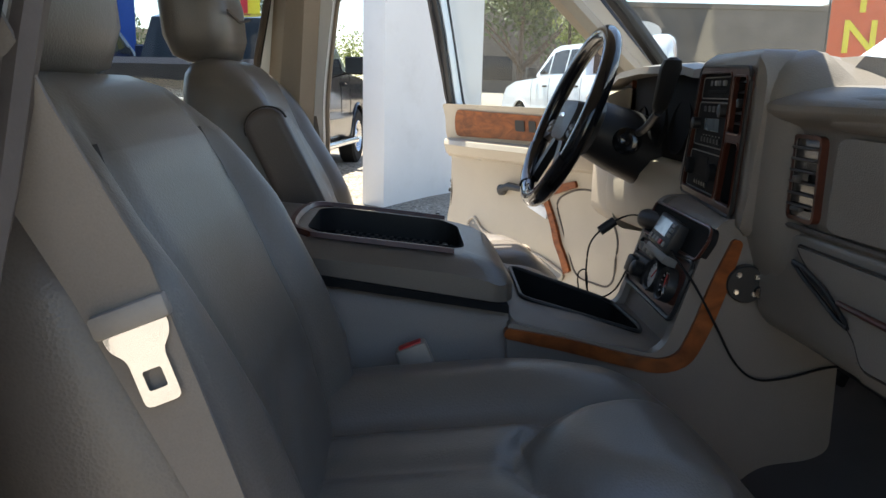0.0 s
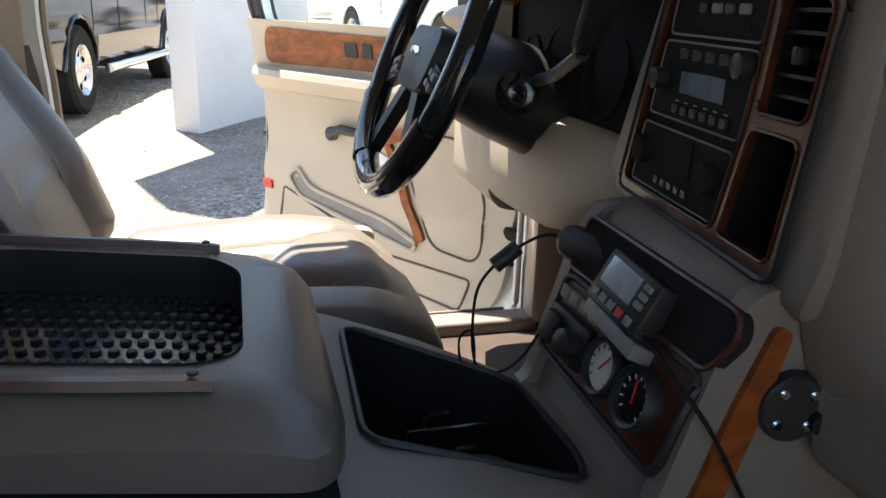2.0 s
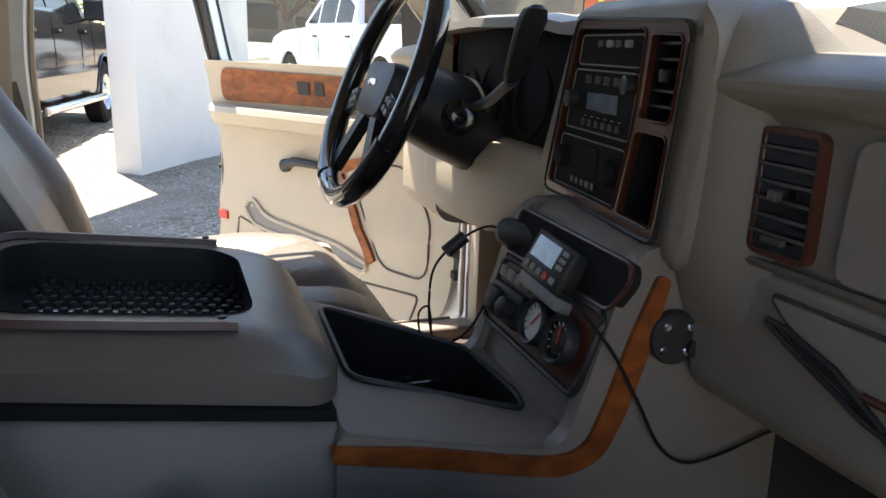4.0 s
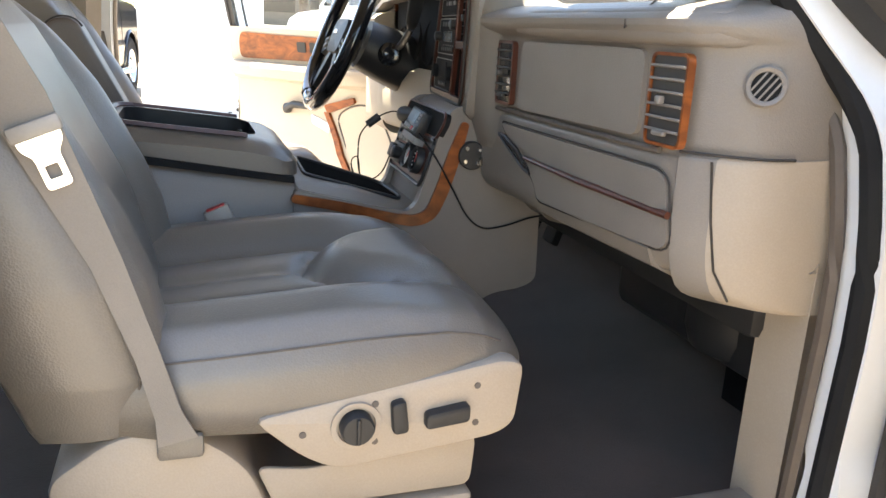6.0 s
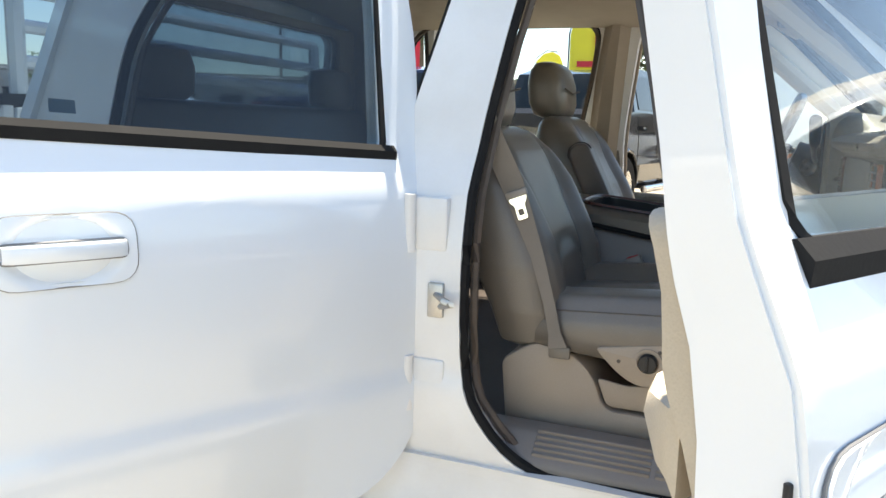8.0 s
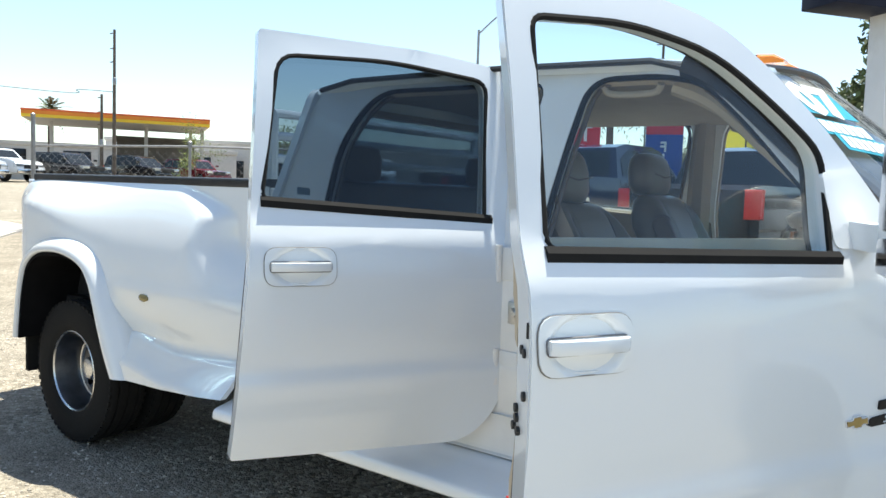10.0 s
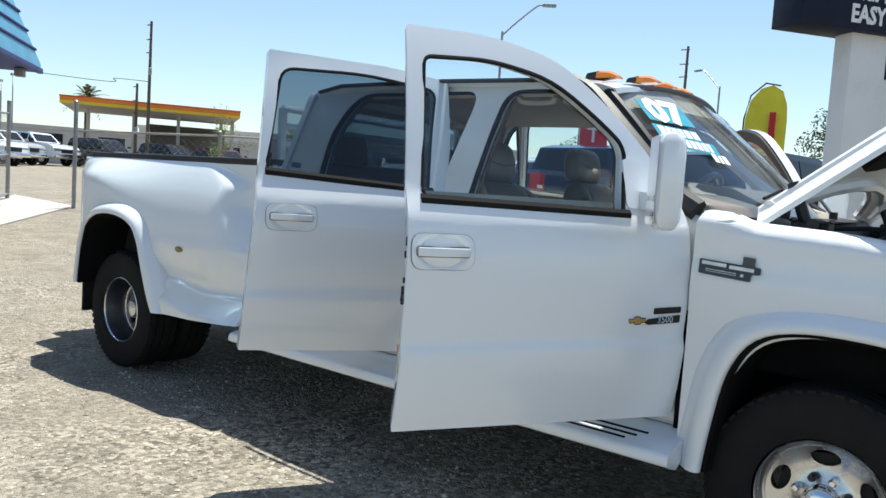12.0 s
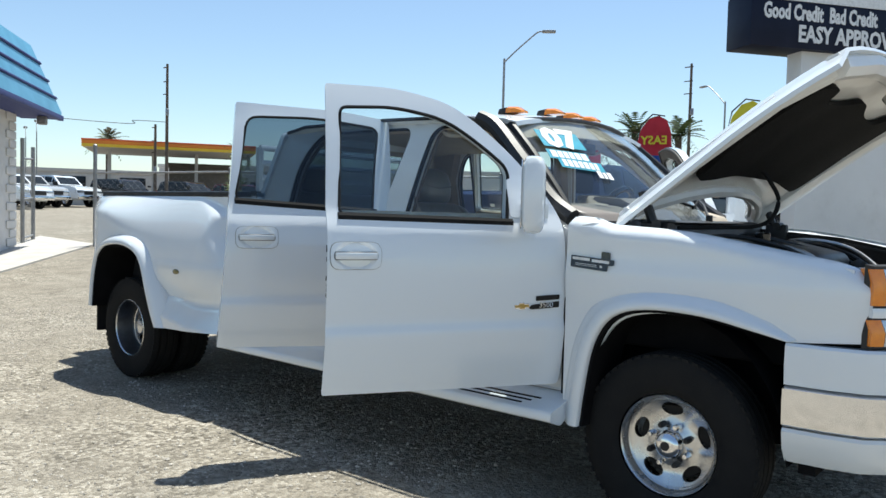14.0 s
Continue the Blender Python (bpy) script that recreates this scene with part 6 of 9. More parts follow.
# rear bench, seen between the front seats and through the doors
bench = part("rear_bench", loft([[(x, y, z) for x, z in rnd([(-2.72, 0.90), (-2.70, 1.02), (-2.20, 1.05), (-2.15, 1.0), (-2.17, 0.90)], 0.04, 4)] for y in (-0.80, -0.78, 0.78, 0.80)]), LEATHER, truck, "taupe leather rear bench")
part("bench_base", box(-2.68, -2.22, -0.76, 0.76, 0.73, 0.90, 0.02), LEATHER_TAN, bench)
part("backrest", loft([[(x, y, z) for x, z in rnd([(-2.76, 1.02), (-2.80, 1.44), (-2.72, 1.47), (-2.62, 1.04)], 0.04, 4)] for y in (-0.78, -0.76, 0.76, 0.78)]), LEATHER, bench, "taupe leather rear backrest")
for y in (-0.50, 0.50):
    part("headrest", loft([[(xx, yy, z) for xx, yy in super_ring(-2.73, y, 0.05 * k, 0.13 * k, 0.55, 24)] for z, k in ((1.46, 0.7), (1.48, 0.95), (1.56, 1.0), (1.61, 0.85), (1.62, 0.6))]), LEATHER, bench, "leather rear headrest")

# centre console: body, lid with tray, wood trim, bin
con = part("console_body", loft([[(x, y * k, z) for y, z in ((-0.20, 0.74), (-0.195, top - 0.02), (-0.18, top), (0.18, top), (0.195, top - 0.02), (0.20, 0.74))] for x, top, k in ((-1.60, 1.148, 1.0), (-1.50, 1.133, 1.0), (-1.18, 1.086, 1.0), (-1.16, 1.066, 1.0))]), DASH, truck, "taupe plastic centre console")
lid_hole = rnd([(-1.445, -0.118), (-1.262, -0.118), (-1.235, -0.09), (-1.235, 0.09), (-1.262, 0.118), (-1.445, 0.118), (-1.475, 0.09), (-1.475, -0.09)], 0.04, 4)
lid_out = rnd([(-1.60, -0.192), (-1.185, -0.192), (-1.165, -0.15), (-1.165, 0.15), (-1.185, 0.192), (-1.60, 0.192)], [0.06, 0.05, 0.06, 0.06, 0.05, 0.06], 5)


def lid_foot(x):
    return 1.094 + 0.15 * (-1.178 - x)


def lid_z(x, y):
    base = interp(x, [(-1.62, 1.196), (-1.47, 1.186), (-1.26, 1.164), (-1.21, 1.154), (-1.180, 1.138), (-1.165, 1.118)])
    return base - 0.022 * max(0.0, (abs(y) - 0.13) / 0.062) ** 2.2


lid = part("console_lid", sheet(lid_out, [lid_hole], [-1.58, -1.54, -1.5, -1.4, -1.3, -1.26, -1.23, -1.2, -1.18], [-0.18, -0.165, -0.15, -0.13, 0.13, 0.15, 0.165, 0.18], lambda u, v, d: (u, v, lid_z(u, v) if d == 0 else min(lid_z(u, v) - 0.006, lid_foot(u) + 0.004)), 0.1), LEATHER, truck, "padded taupe armrest lid")
for y0, y1 in ((-0.197, -0.150), (0.150, 0.197)):
    part("lid_gap", prism([(-1.60, lid_foot(-1.60) - 0.010), (-1.178, lid_foot(-1.178) - 0.008), (-1.178, lid_foot(-1.178) + 0.003), (-1.60, lid_foot(-1.60) + 0.003)], y0, y1, "y"), SEAL_BLACK, con, "dark gap below the lid")
part("tray", sheet(scaled(lid_hole, 1.03), [], [-1.4, -1.3], [], lambda u, v, d: (u, v, lid_z(u, 0) - 0.038 - d), 0.006), GLOSS_BLACK, lid, "black rubber tray")
part("tray_wall", loft([[(u, v, lid_z(u, 0) + dz) for u, v in scaled(lid_hole, k)] for k, dz in ((1.0, 0.002), (0.995, -0.02), (1.0, -0.05))], caps=False), BLACK, lid)
stud = bmesh.new()
for i in range(16):
    for j in range(11):
        x, y = -1.445 + i * 0.0135 + (0.0067 if j % 2 else 0), -0.098 + j * 0.0196
        join(stud, lathe([(0.0048, 0), (0.0042, 0.003), (0, 0.0032)], 6, Matrix.Translation((x, y, lid_z(x, 0) - 0.038))))
part("tray_studs", stud, BLACK, lid, "raised rubber studs")
for s2 in (-1, 1):
    strip = [Vector((x, s2 * (0.146 + 0.004 * math.sin((x + 1.47) * 12)), lid_z(x, 0.146) + 0.004)) for x in (-1.462, -1.40, -1.33, -1.27, -1.255)]
    part("wood_strip", loft([[(p.x, p.y + a, p.z + b) for a, b in ((-0.007, -0.003), (-0.005, 0.004), (0.005, 0.003), (0.007, -0.004))] for p in strip]), RED_WOOD, lid, "wood armrest strip")
    part("screw", lathe([(0.004, 0), (0.004, 0.002), (0, 0.0022)], 8, Matrix.Translation((-1.268, s2 * 0.146, lid_z(-1.268, 0.146) + 0.009))), BLACK, lid)
part("wood_strip", tube([(p.x, p.y, lid_z(p.x, p.y) + 0.001) for p in curve([(-1.462, -0.146, 0), (-1.492, -0.11, 0), (-1.502, 0, 0), (-1.492, 0.11, 0), (-1.462, 0.146, 0)], 5)], 0.0075, 6), RED_WOOD, lid, "curved wood strip end")

# bin ahead of the lid, sides and wood edge
bin_hole = rnd([(-1.145, -0.112), (-0.968, -0.138), (-0.958, -0.10), (-0.966, 0.035), (-1.135, 0.112)], 0.025, 4)
bin_out = rnd([(-1.175, -0.200), (-0.93, -0.208), (-0.90, -0.200), (-0.90, 0.056), (-0.955, 0.058), (-1.150, 0.150), (-1.175, 0.150)], 0.012, 3)
bz = lambda x: interp(x, [(-1.18, 1.090), (-1.06, 1.066), (-0.965, 1.037), (-0.88, 1.036)])
part("console_top", sheet(bin_out, [bin_hole], [-1.1, -1.06, -1.0], [-0.18, 0.17], lambda u, v, d: (u, v, bz(u) - d - 0.012 * max(0, (abs(v) - 0.17) / 0.03) ** 2), 0.012), DASH, truck, "taupe console top")
bn = part("console_bin", loft([[(u, v, bz(u) + dz) for u, v in scaled(bin_hole, k)] for k, dz in ((1.03, 0.003), (1.0, 0.003), (0.99, -0.03), (0.96, -0.11), (0.4, -0.112), (0.02, -0.112))], caps=False), SEAL_BLACK, truck, "black console bin")
part("bin_rim", tube([(u, v, bz(u) + 0.003) for u, v in scaled(bin_hole, 1.02)], 0.0035, 6, True), BLACK, bn)
part("cup_ring", mesh(*[tube([(x + 0.035 * math.cos(a), y + 0.035 * math.sin(a), bz(x) - 0.06) for a in [2 * math.pi * k / 18 for k in range(18)]], 0.004, 6, True) for x, y in ((-1.03, -0.06), (-1.03, 0.03))]), BLACK, bn)
part("divider", mesh(box(-1.09, -0.99, -0.006, 0.0, bz(-1.03) - 0.11, bz(-1.03) - 0.035, 0.003), box(-1.03, -0.985, -0.10, -0.05, bz(-1.0) - 0.06, bz(-1.0) - 0.05, 0.003)), GLOSS_BLACK, bn)
FLANK = rnd([(-1.18, 0.74), (-1.18, 1.076), (-0.968, 1.030), (-0.950, 1.045), (-0.905, 1.195), (-0.885, 1.228), (-0.70, 1.232), (-0.69, 0.88), (-0.72, 0.865), (-0.80, 0.855), (-0.90, 0.74)], [0.01, 0.01, 0.02, 0.02, 0.03, 0.02, 0.02, 0.02, 0.03, 0.03, 0.02], 4)
EDGE = [(-1.185, 1.062, 0.008), (-1.10, 1.046, 0.010), (-1.0, 1.021, 0.010), (-0.955, 1.013, 0.012), (-0.924, 1.024, 0.014), (-0.904, 1.068, 0.014), (-0.884, 1.132, 0.014), (-0.862, 1.200, 0.008)]


def flank_y(s2, u):
    """The console narrows on the driver's side ahead of the lid."""
    return -0.207 if s2 == -1 else interp(u, [(-1.18, 0.150), (-0.955, 0.058), (-0.69, 0.056)])


for s2 in (-1, 1):
    part("console_side", sheet(FLANK, [], [-1.1, -1.0, -0.955], [], lambda u, v, d: (u, flank_y(s2, u) - s2 * d, v), 0.02), DASH, con, "taupe console side panel")
    lo, hi = [], []
    for i, (x, z, w) in enumerate(EDGE):
        a = EDGE[max(0, i - 1)]
        b = EDGE[min(len(EDGE) - 1, i + 1)]
        t = Vector((b[0] - a[0], b[1] - a[1])).normalized()
        n2 = Vector((t.y, -t.x)) * w
        lo.append((x + n2.x, z + n2.y))
        hi.append((x - n2.x * 0.9, z - n2.y * 0.9))
    part("wood_edge", sheet(rnd(lo + hi[::-1], 0.02, 3), [], [-1.1, -1.0, -0.955], [], lambda u, v, d: (u, flank_y(s2, u) + s2 * (0.006 - d), v), 0.012), WOOD, con, "burl wood console edge")
part("knee_pad", sheet(rnd([(-0.836, 1.240), (-0.849, 1.212), (-0.830, 1.160), (-0.780, 1.095), (-0.712, 1.036), (-0.690, 1.036), (-0.690, 1.240)], [0.02, 0.03, 0.05, 0.06, 0.02, 0.01, 0.01], 5), [], [], [], lambda u, v, d: (u, -0.220 + d, v), 0.03), DASH, con, "taupe padded knee panel beside the console")

# lower stack: sloping face with the gauge panel, cubby and switches
def stack(y, z, w=0.0):
    """A point of the sloping stack face, w in front of it."""
    return Vector((-0.930 + 0.31 * (z - 1.08) - 0.955 * w, y, z + 0.296 * w))


def stack_frame(y, z, w=0.0):
    """A pose on the face: x towards the passenger, y up the face, z out of it."""
    return Matrix.Translation(stack(y, z, w)) @ Matrix((Vector((0, -1, 0)), Vector((0.296, 0, 0.955)), Vector((-0.955, 0, 0.296)))).transposed().to_4x4()


ls = part("console_riser", prism(rnd([(-0.950, 1.0), (-0.941, 1.036), (-0.888, 1.207), (-0.868, 1.228), (-0.80, 1.235), (-0.70, 1.235), (-0.70, 1.0)], [0.01, 0.02, 0.02, 0.03, 0.01, 0.01, 0.01], 3), -0.204, 0.050, "y", 0.008), DASH, truck, "taupe lower centre stack")
panel = rnd([(0.034, 1.082), (-0.192, 1.078), (-0.197, 1.156), (0.028, 1.152)], 0.010, 4)
part("gauge_panel", sheet(panel, [], [], [], lambda u, v, d: stack(u, v, 0.012 - d), 0.012), RED_WOOD, ls, "dark red wood gauge panel")
part("panel_rim", tube([stack(u, v, 0.012) for u, v in inset(panel, -0.004)], 0.004, 6, True), BLACK, ls)
for y, face in ((-0.094, DIAL), (-0.150, GLOSS_BLACK)):
    g = stack_frame(y, 1.114, 0.012)
    part("gauge", lathe([(0.0265, -0.01), (0.0265, 0.012), (0.0245, 0.015), (0.0215, 0.013), (0.021, 0.008)], 28, g, caps=False), BLACK, ls, "round gauge in a black pod")
    part("dial", lathe([(0.022, 0.004), (0.022, 0.008), (0, 0.0082)], 24, g), face, ls, "white gauge face" if face is DIAL else "black gauge face")
    part("needle", moved(box(-0.001, 0.001, -0.005, 0.015, 0.0092, 0.0102), g @ pose(0, 0, 0, 0, 0, -35 if face is DIAL else 8)), RED_PRINT, ls, "red gauge needle")
    ticks = bmesh.new()
    for k in range(11):
        a = radians(225 - k * 27)
        join(ticks, moved(box(-0.0006, 0.0006, 0.0155, 0.0195, 0.0084, 0.0090), g @ Matrix.Rotation(a - math.pi / 2, 4, "Z")))
    part("tick_marks", ticks, BLACK if face is DIAL else PRINT, ls)
sb = stack_frame(-0.016, 1.106, 0.012)
part("switch_block", moved(mesh(box(-0.040, 0.040, -0.018, 0.024, -0.004, 0.010, 0.004), box(-0.034, -0.006, -0.012, 0.018, 0.008, 0.020, 0.004), lathe([(0.013, 0.008), (0.013, 0.024), (0.009, 0.027), (0, 0.027)], 14, Matrix.Translation((0.022, 0.003, 0)))), sb), BLACK, ls, "black switch and socket block")
for k in range(4):
    part("switch_button", moved(box(-0.044 + k * 0.021, -0.026 + k * 0.021, 0.029, 0.043, -0.004, 0.005, 0.002), sb), GREY_PLASTIC, ls, "grey rocker button")
cub = rnd([(0.034, 1.163), (-0.204, 1.164), (-0.222, 1.196), (-0.214, 1.212), (0.026, 1.216)], 0.010, 4)
# No hollow here: a flat black plate gives the cubby's inner shade.
part("cubby", sheet(cub, [], [], [], lambda u, v, d: stack(u, v, 0.014 - d), 0.012), SEAL_BLACK, ls, "flat black plate in place of the shaded cubby")
part("cubby_rim", tube([stack(u, v, 0.014) for u, v in cub], 0.0026, 6, True), RED_WOOD, ls, "thin wood rim")

# radio pod turned to the driver
def pod(y, z, w=0.0):
    """A point of the radio face, w in front of it."""
    return Vector((-0.862 + 0.12 * (y + 0.139) - w, y, z))


def pod_frame(y, z, w=0.0):
    return Matrix.Translation(pod(y, z, w)) @ Matrix((Vector((-0.119, -0.993, 0)), Vector((0, 0, 1)), Vector((-0.993, 0.119, 0)))).transposed().to_4x4()


div_y = lambda z: interp(z, [(1.231, -0.109), (1.338, -0.143), (1.440, -0.158)])
right_y = lambda z: interp(z, [(1.231, -0.200), (1.338, -0.219), (1.440, -0.233)])
left_y = lambda z: interp(z, [(1.231, 0.101), (1.440, 0.021)])
wood_out = rnd([(left_y(1.233), 1.233), (right_y(1.231), 1.231), (right_y(1.432), 1.432), (left_y(1.441), 1.441)], 0.016, 4)
bez_hole = inset(wood_out, 0.003)
pod_out = rnd([(0.165, 1.206), (-0.226, 1.206), (-0.243, 1.250), (-0.253, 1.425), (-0.236, 1.458), (0.030, 1.462)], [0.03, 0.02, 0.02, 0.02, 0.02, 0.02], 6)
edge_drop = lambda y, z: 0.010 * smooth01((-0.238 - y) / 0.016) + 0.016 * smooth01((z - 1.446) / 0.018) + 0.014 * smooth01((1.222 - z) / 0.018)
st = part("radio_pod", sheet(pod_out, [bez_hole], [0.08, 0.0, -0.08, -0.16, -0.24, -0.252, -0.262, -0.272, -0.282, -0.292], [1.212, 1.218, 1.224, 1.26, 1.30, 1.34, 1.38, 1.42, 1.446, 1.452, 1.458], lambda u, v, d: pod(u, v, -0.002 - edge_drop(u, v) - d), 0.045), DASH, truck, "taupe radio pod")
cols = [rnd([(left_y(1.243) - 0.010, 1.243), (div_y(1.243) + 0.004, 1.243), (div_y(1.338) + 0.004, 1.338), (div_y(1.430) + 0.004, 1.430), (left_y(1.430) - 0.008, 1.432)], [0.012, 0.012, 0.02, 0.012, 0.012], 4),
        rnd([(div_y(1.344) - 0.005, 1.344), (right_y(1.344) + 0.009, 1.344), (right_y(1.423) + 0.009, 1.423), (div_y(1.425) - 0.005, 1.425)], 0.010, 4),
        rnd([(div_y(1.242) - 0.005, 1.242), (right_y(1.242) + 0.009, 1.242), (right_y(1.333) + 0.009, 1.333), (div_y(1.333) - 0.005, 1.333)], 0.010, 4)]
cheek_x = lambda z: interp(z, [(1.03, -0.715), (1.10, -0.788), (1.16, -0.834), (1.21, -0.852), (1.26, -0.862), (1.40, -0.864), (1.43, -0.856), (1.448, -0.838), (1.458, -0.80)])
cheek = []
for k in range(23):
    z = 1.03 + (1.458 - 1.03) * (1 - (1 - k / 22) ** 1.4)
    a, b = cheek_x(z), interp(z, [(1.03, -0.72), (1.08, -0.77), (1.115, -0.826), (1.36, -0.829), (1.42, -0.826), (1.445, -0.80), (1.458, -0.76)])
    fall = 0.050 * smooth01((z - 1.33) / 0.12)
    cheek.append([(a, -0.210, z), (a, -0.236, z), (a + 0.004, -0.246, z - fall * 0.06)] + [(a + (b - a) * smooth01(t) + 0.004 * (1 - t), -0.246 - 0.060 * t, z - fall * smooth01(t)) for t in (0.2, 0.4, 0.6, 0.8, 1.0)] + [(b + 0.05, -0.330, z - fall - 0.01), (-0.66, -0.330, z - fall - 0.02), (-0.66, -0.210, z - 0.02)])
part("pod_cheek", loft(cheek), DASH, st, "taupe flank flowing from the radio pod into the dashboard", 60)
part("wood_bezel", sheet(wood_out, cols, [], [1.338], lambda u, v, d: pod(u, v, 0.004 - d), 0.008), RED_WOOD, st, "dark burl wood bezel round radio and vents")
part("bezel_rim", tube([pod(u, v, 0.003) for u, v in inset(wood_out, -0.002)], 0.0030, 6, True), BLACK, st)
for c in cols:
    part("bezel_edge", tube([pod(u, v, 0.0045) for u, v in c], 0.0016, 5, True), RED_WOOD, st)
part("radio_face", sheet(inset(cols[0], -0.002), [], [], [], lambda u, v, d: pod(u, v, -0.002 - d), 0.012), SEAL_BLACK, st, "black radio and climate panel")
for c, name in ((cols[1], "vent_well"), (cols[2], "storage_well")):
    part(name, loft([[pod(u, v, w) for u, v in (c if k == 0 else scaled(c, k))] for k, w in ((1.03, 0.0), (1.03, -0.050), (0.5, -0.051), (0.02, -0.051))], caps=False), SEAL_BLACK, st, "dark open well")
for k in range(5):
    z = 1.358 + k * 0.0145
    part("slat", sheet([(div_y(z) - 0.006, z - 0.0013), (right_y(z) + 0.010, z - 0.0013), (right_y(z) + 0.010, z + 0.0013), (div_y(z) - 0.006, z + 0.0013)], [], [], [], lambda u, v, d: pod(u, v + d * 0.25, -0.004 - d), 0.016), BLACK, st, "vent slat")
part("vent_tab", moved(box(-0.004, 0.004, -0.006, 0.006, -0.004, 0.006, 0.002), pod_frame(-0.188, 1.387)), BLACK, st)
# disc player, radio and climate unit, each a framed block of its own
for z0, z1, nm in ((1.392, 1.424, "disc_player"), (1.318, 1.386, "radio"), (1.246, 1.308, "climate_unit")):
    fr2 = rnd([(left_y(z0) - 0.022, z0), (div_y(z0) + 0.012, z0), (div_y(z1) + 0.012, z1), (left_y(z1) - 0.018, z1)], 0.006, 3)
    part(nm, sheet(fr2, [], [], [], lambda u, v, d: pod(u, v, 0.001 - d), 0.004), SEAL_BLACK, st, "black control block")
    part("unit_rim", tube([pod(u, v, 0.001) for u, v in fr2], 0.0011, 4, True), GREY_PLASTIC, st)
knob_at = lambda y, z, r, h: lathe([(r, 0), (r * 0.95, h), (r * 0.7, h + 0.001), (0, h + 0.001)], 18, pod_frame(y, z, 0.001))
key_at = lambda y, z, wy, wz, h=0.003: moved(box(-wy / 2, wy / 2, -wz / 2, wz / 2, 0, h, 0.0012, 1), pod_frame(y, z, 0.001))
part("disc_slot", key_at(-0.070, 1.402, 0.105, 0.005, 0.001), SEAL_BLACK, st)
for k in range(4):
    part("radio_button", key_at(-0.045 - k * 0.022, 1.415, 0.016, 0.008), GREY_PLASTIC if k % 2 else BLACK, st)
part("radio_display", key_at(-0.055, 1.352, 0.080, 0.020, 0.0015), SCREEN, st, "dark radio display")
for k in range(6):
    part("radio_button", key_at(-0.012 - k * 0.018, 1.328, 0.013, 0.008), BLACK, st)
    part("print_bar", key_at(-0.012 - k * 0.018, 1.335, 0.007, 0.0016, 0.0006), GREY_PLASTIC, st)
for k in range(4):
    part("radio_button", key_at(-0.020 - k * 0.024, 1.376, 0.019, 0.009), BLACK, st)
for y, z in ((0.020, 1.352), (-0.128, 1.375)):
    part("radio_knob", knob_at(y, z, 0.010, 0.012), BLACK, st)
for y in (0.045, -0.088):
    part("climate_knob", knob_at(y, 1.281, 0.014, 0.009), SEAL_BLACK, st, "black climate knob")
part("climate_display", key_at(-0.020, 1.286, 0.070, 0.032, 0.0015), SEAL_BLACK, st)
for k in range(5):
    part("climate_button", key_at(0.010 - k * 0.015, 1.258, 0.011, 0.008), BLACK, st)
    part("print_bar", key_at(0.010 - k * 0.015, 1.2585, 0.005, 0.0014, 0.0036), GREY_PLASTIC, st)

# instrument hood and dashboard body
dash_sec = [(-0.70, 1.070), (-0.765, 1.080), (-0.785, 1.105), (-0.785, 1.225), (-0.780, 1.231), (-0.780, 1.237), (-0.785, 1.245), (-0.785, 1.350), (-0.79, 1.362), (-0.812, 1.372), (-0.818, 1.388), (-0.795, 1.402), (-0.74, 1.413), (-0.60, 1.402), (-0.45, 1.36), (-0.40, 1.30), (-0.30, 1.10)]
face_x = lambda y: interp(y, [(-0.868, -0.785), (-0.84, -0.785), (-0.80, -0.801), (-0.76, -0.811), (-0.28, -0.831)])
lead = lambda y, x: (face_x(y) + 0.785) * smooth01((-0.50 - x) / 0.22)
dash_ring = lambda y, kx=1.0, dz=0.0: [(lead(y, x) + (x if kx == 1.0 else -0.55 + (x + 0.55) * kx), y, z + dz) for x, z in rnd(dash_sec, 0.012, 2)]
dashb = part("dashboard", loft([dash_ring(-0.868, 0.60, -0.004), dash_ring(-0.862, 0.74), dash_ring(-0.850, 0.84), dash_ring(-0.832, 0.91), dash_ring(-0.81, 0.96), dash_ring(-0.785, 0.99), dash_ring(-0.76), dash_ring(-0.60), dash_ring(-0.40), dash_ring(-0.222)]), DASH, truck, "taupe moulded dashboard")
part("dashboard_middle", loft([[(x, y, z) for x, z in ((-0.66, 1.16), (-0.745, 1.20), (-0.770, 1.425), (-0.750, 1.450), (-0.60, 1.44), (-0.45, 1.37), (-0.36, 1.25))] for y in (-0.270, 0.0, 0.10)]), DASH, truck, "taupe dashboard centre")
hood_y = [(0.085, 1.446), (0.16, 1.455), (0.40, 1.458), (0.56, 1.450), (0.66, 1.425)]
part("instrument_hood", loft([[(x, y, z) for x, z in ((-0.79, top - 0.022), (-0.838, top - 0.020), (-0.836, top - 0.006), (-0.80, top), (-0.66, top - 0.01), (-0.45, 1.36), (-0.42, 1.30))] for y, top in hood_y]), DASH, truck, "taupe instrument hood")
part("instrument_face", box(-0.80, -0.785, 0.085, 0.545, 1.235, 1.436, 0.004), SEAL_BLACK, truck, "dark instrument cluster")
for y, r0 in ((0.22, 0.055), (0.36, 0.055), (0.47, 0.035)):
    part("dial_ring", lathe([(r0, 0), (r0, 0.008), (r0 - 0.004, 0.008), (r0 - 0.004, 0)], 28, along((-0.80, y, 1.335), (-1, 0, 0.15)), caps=False), SEAL_BLACK, truck)
knee_foot = lambda y: interp(y, [(0.03, 1.225), (0.13, 1.182), (0.20, 1.147), (0.29, 1.117), (0.38, 1.110), (0.51, 1.103), (0.66, 1.10)])
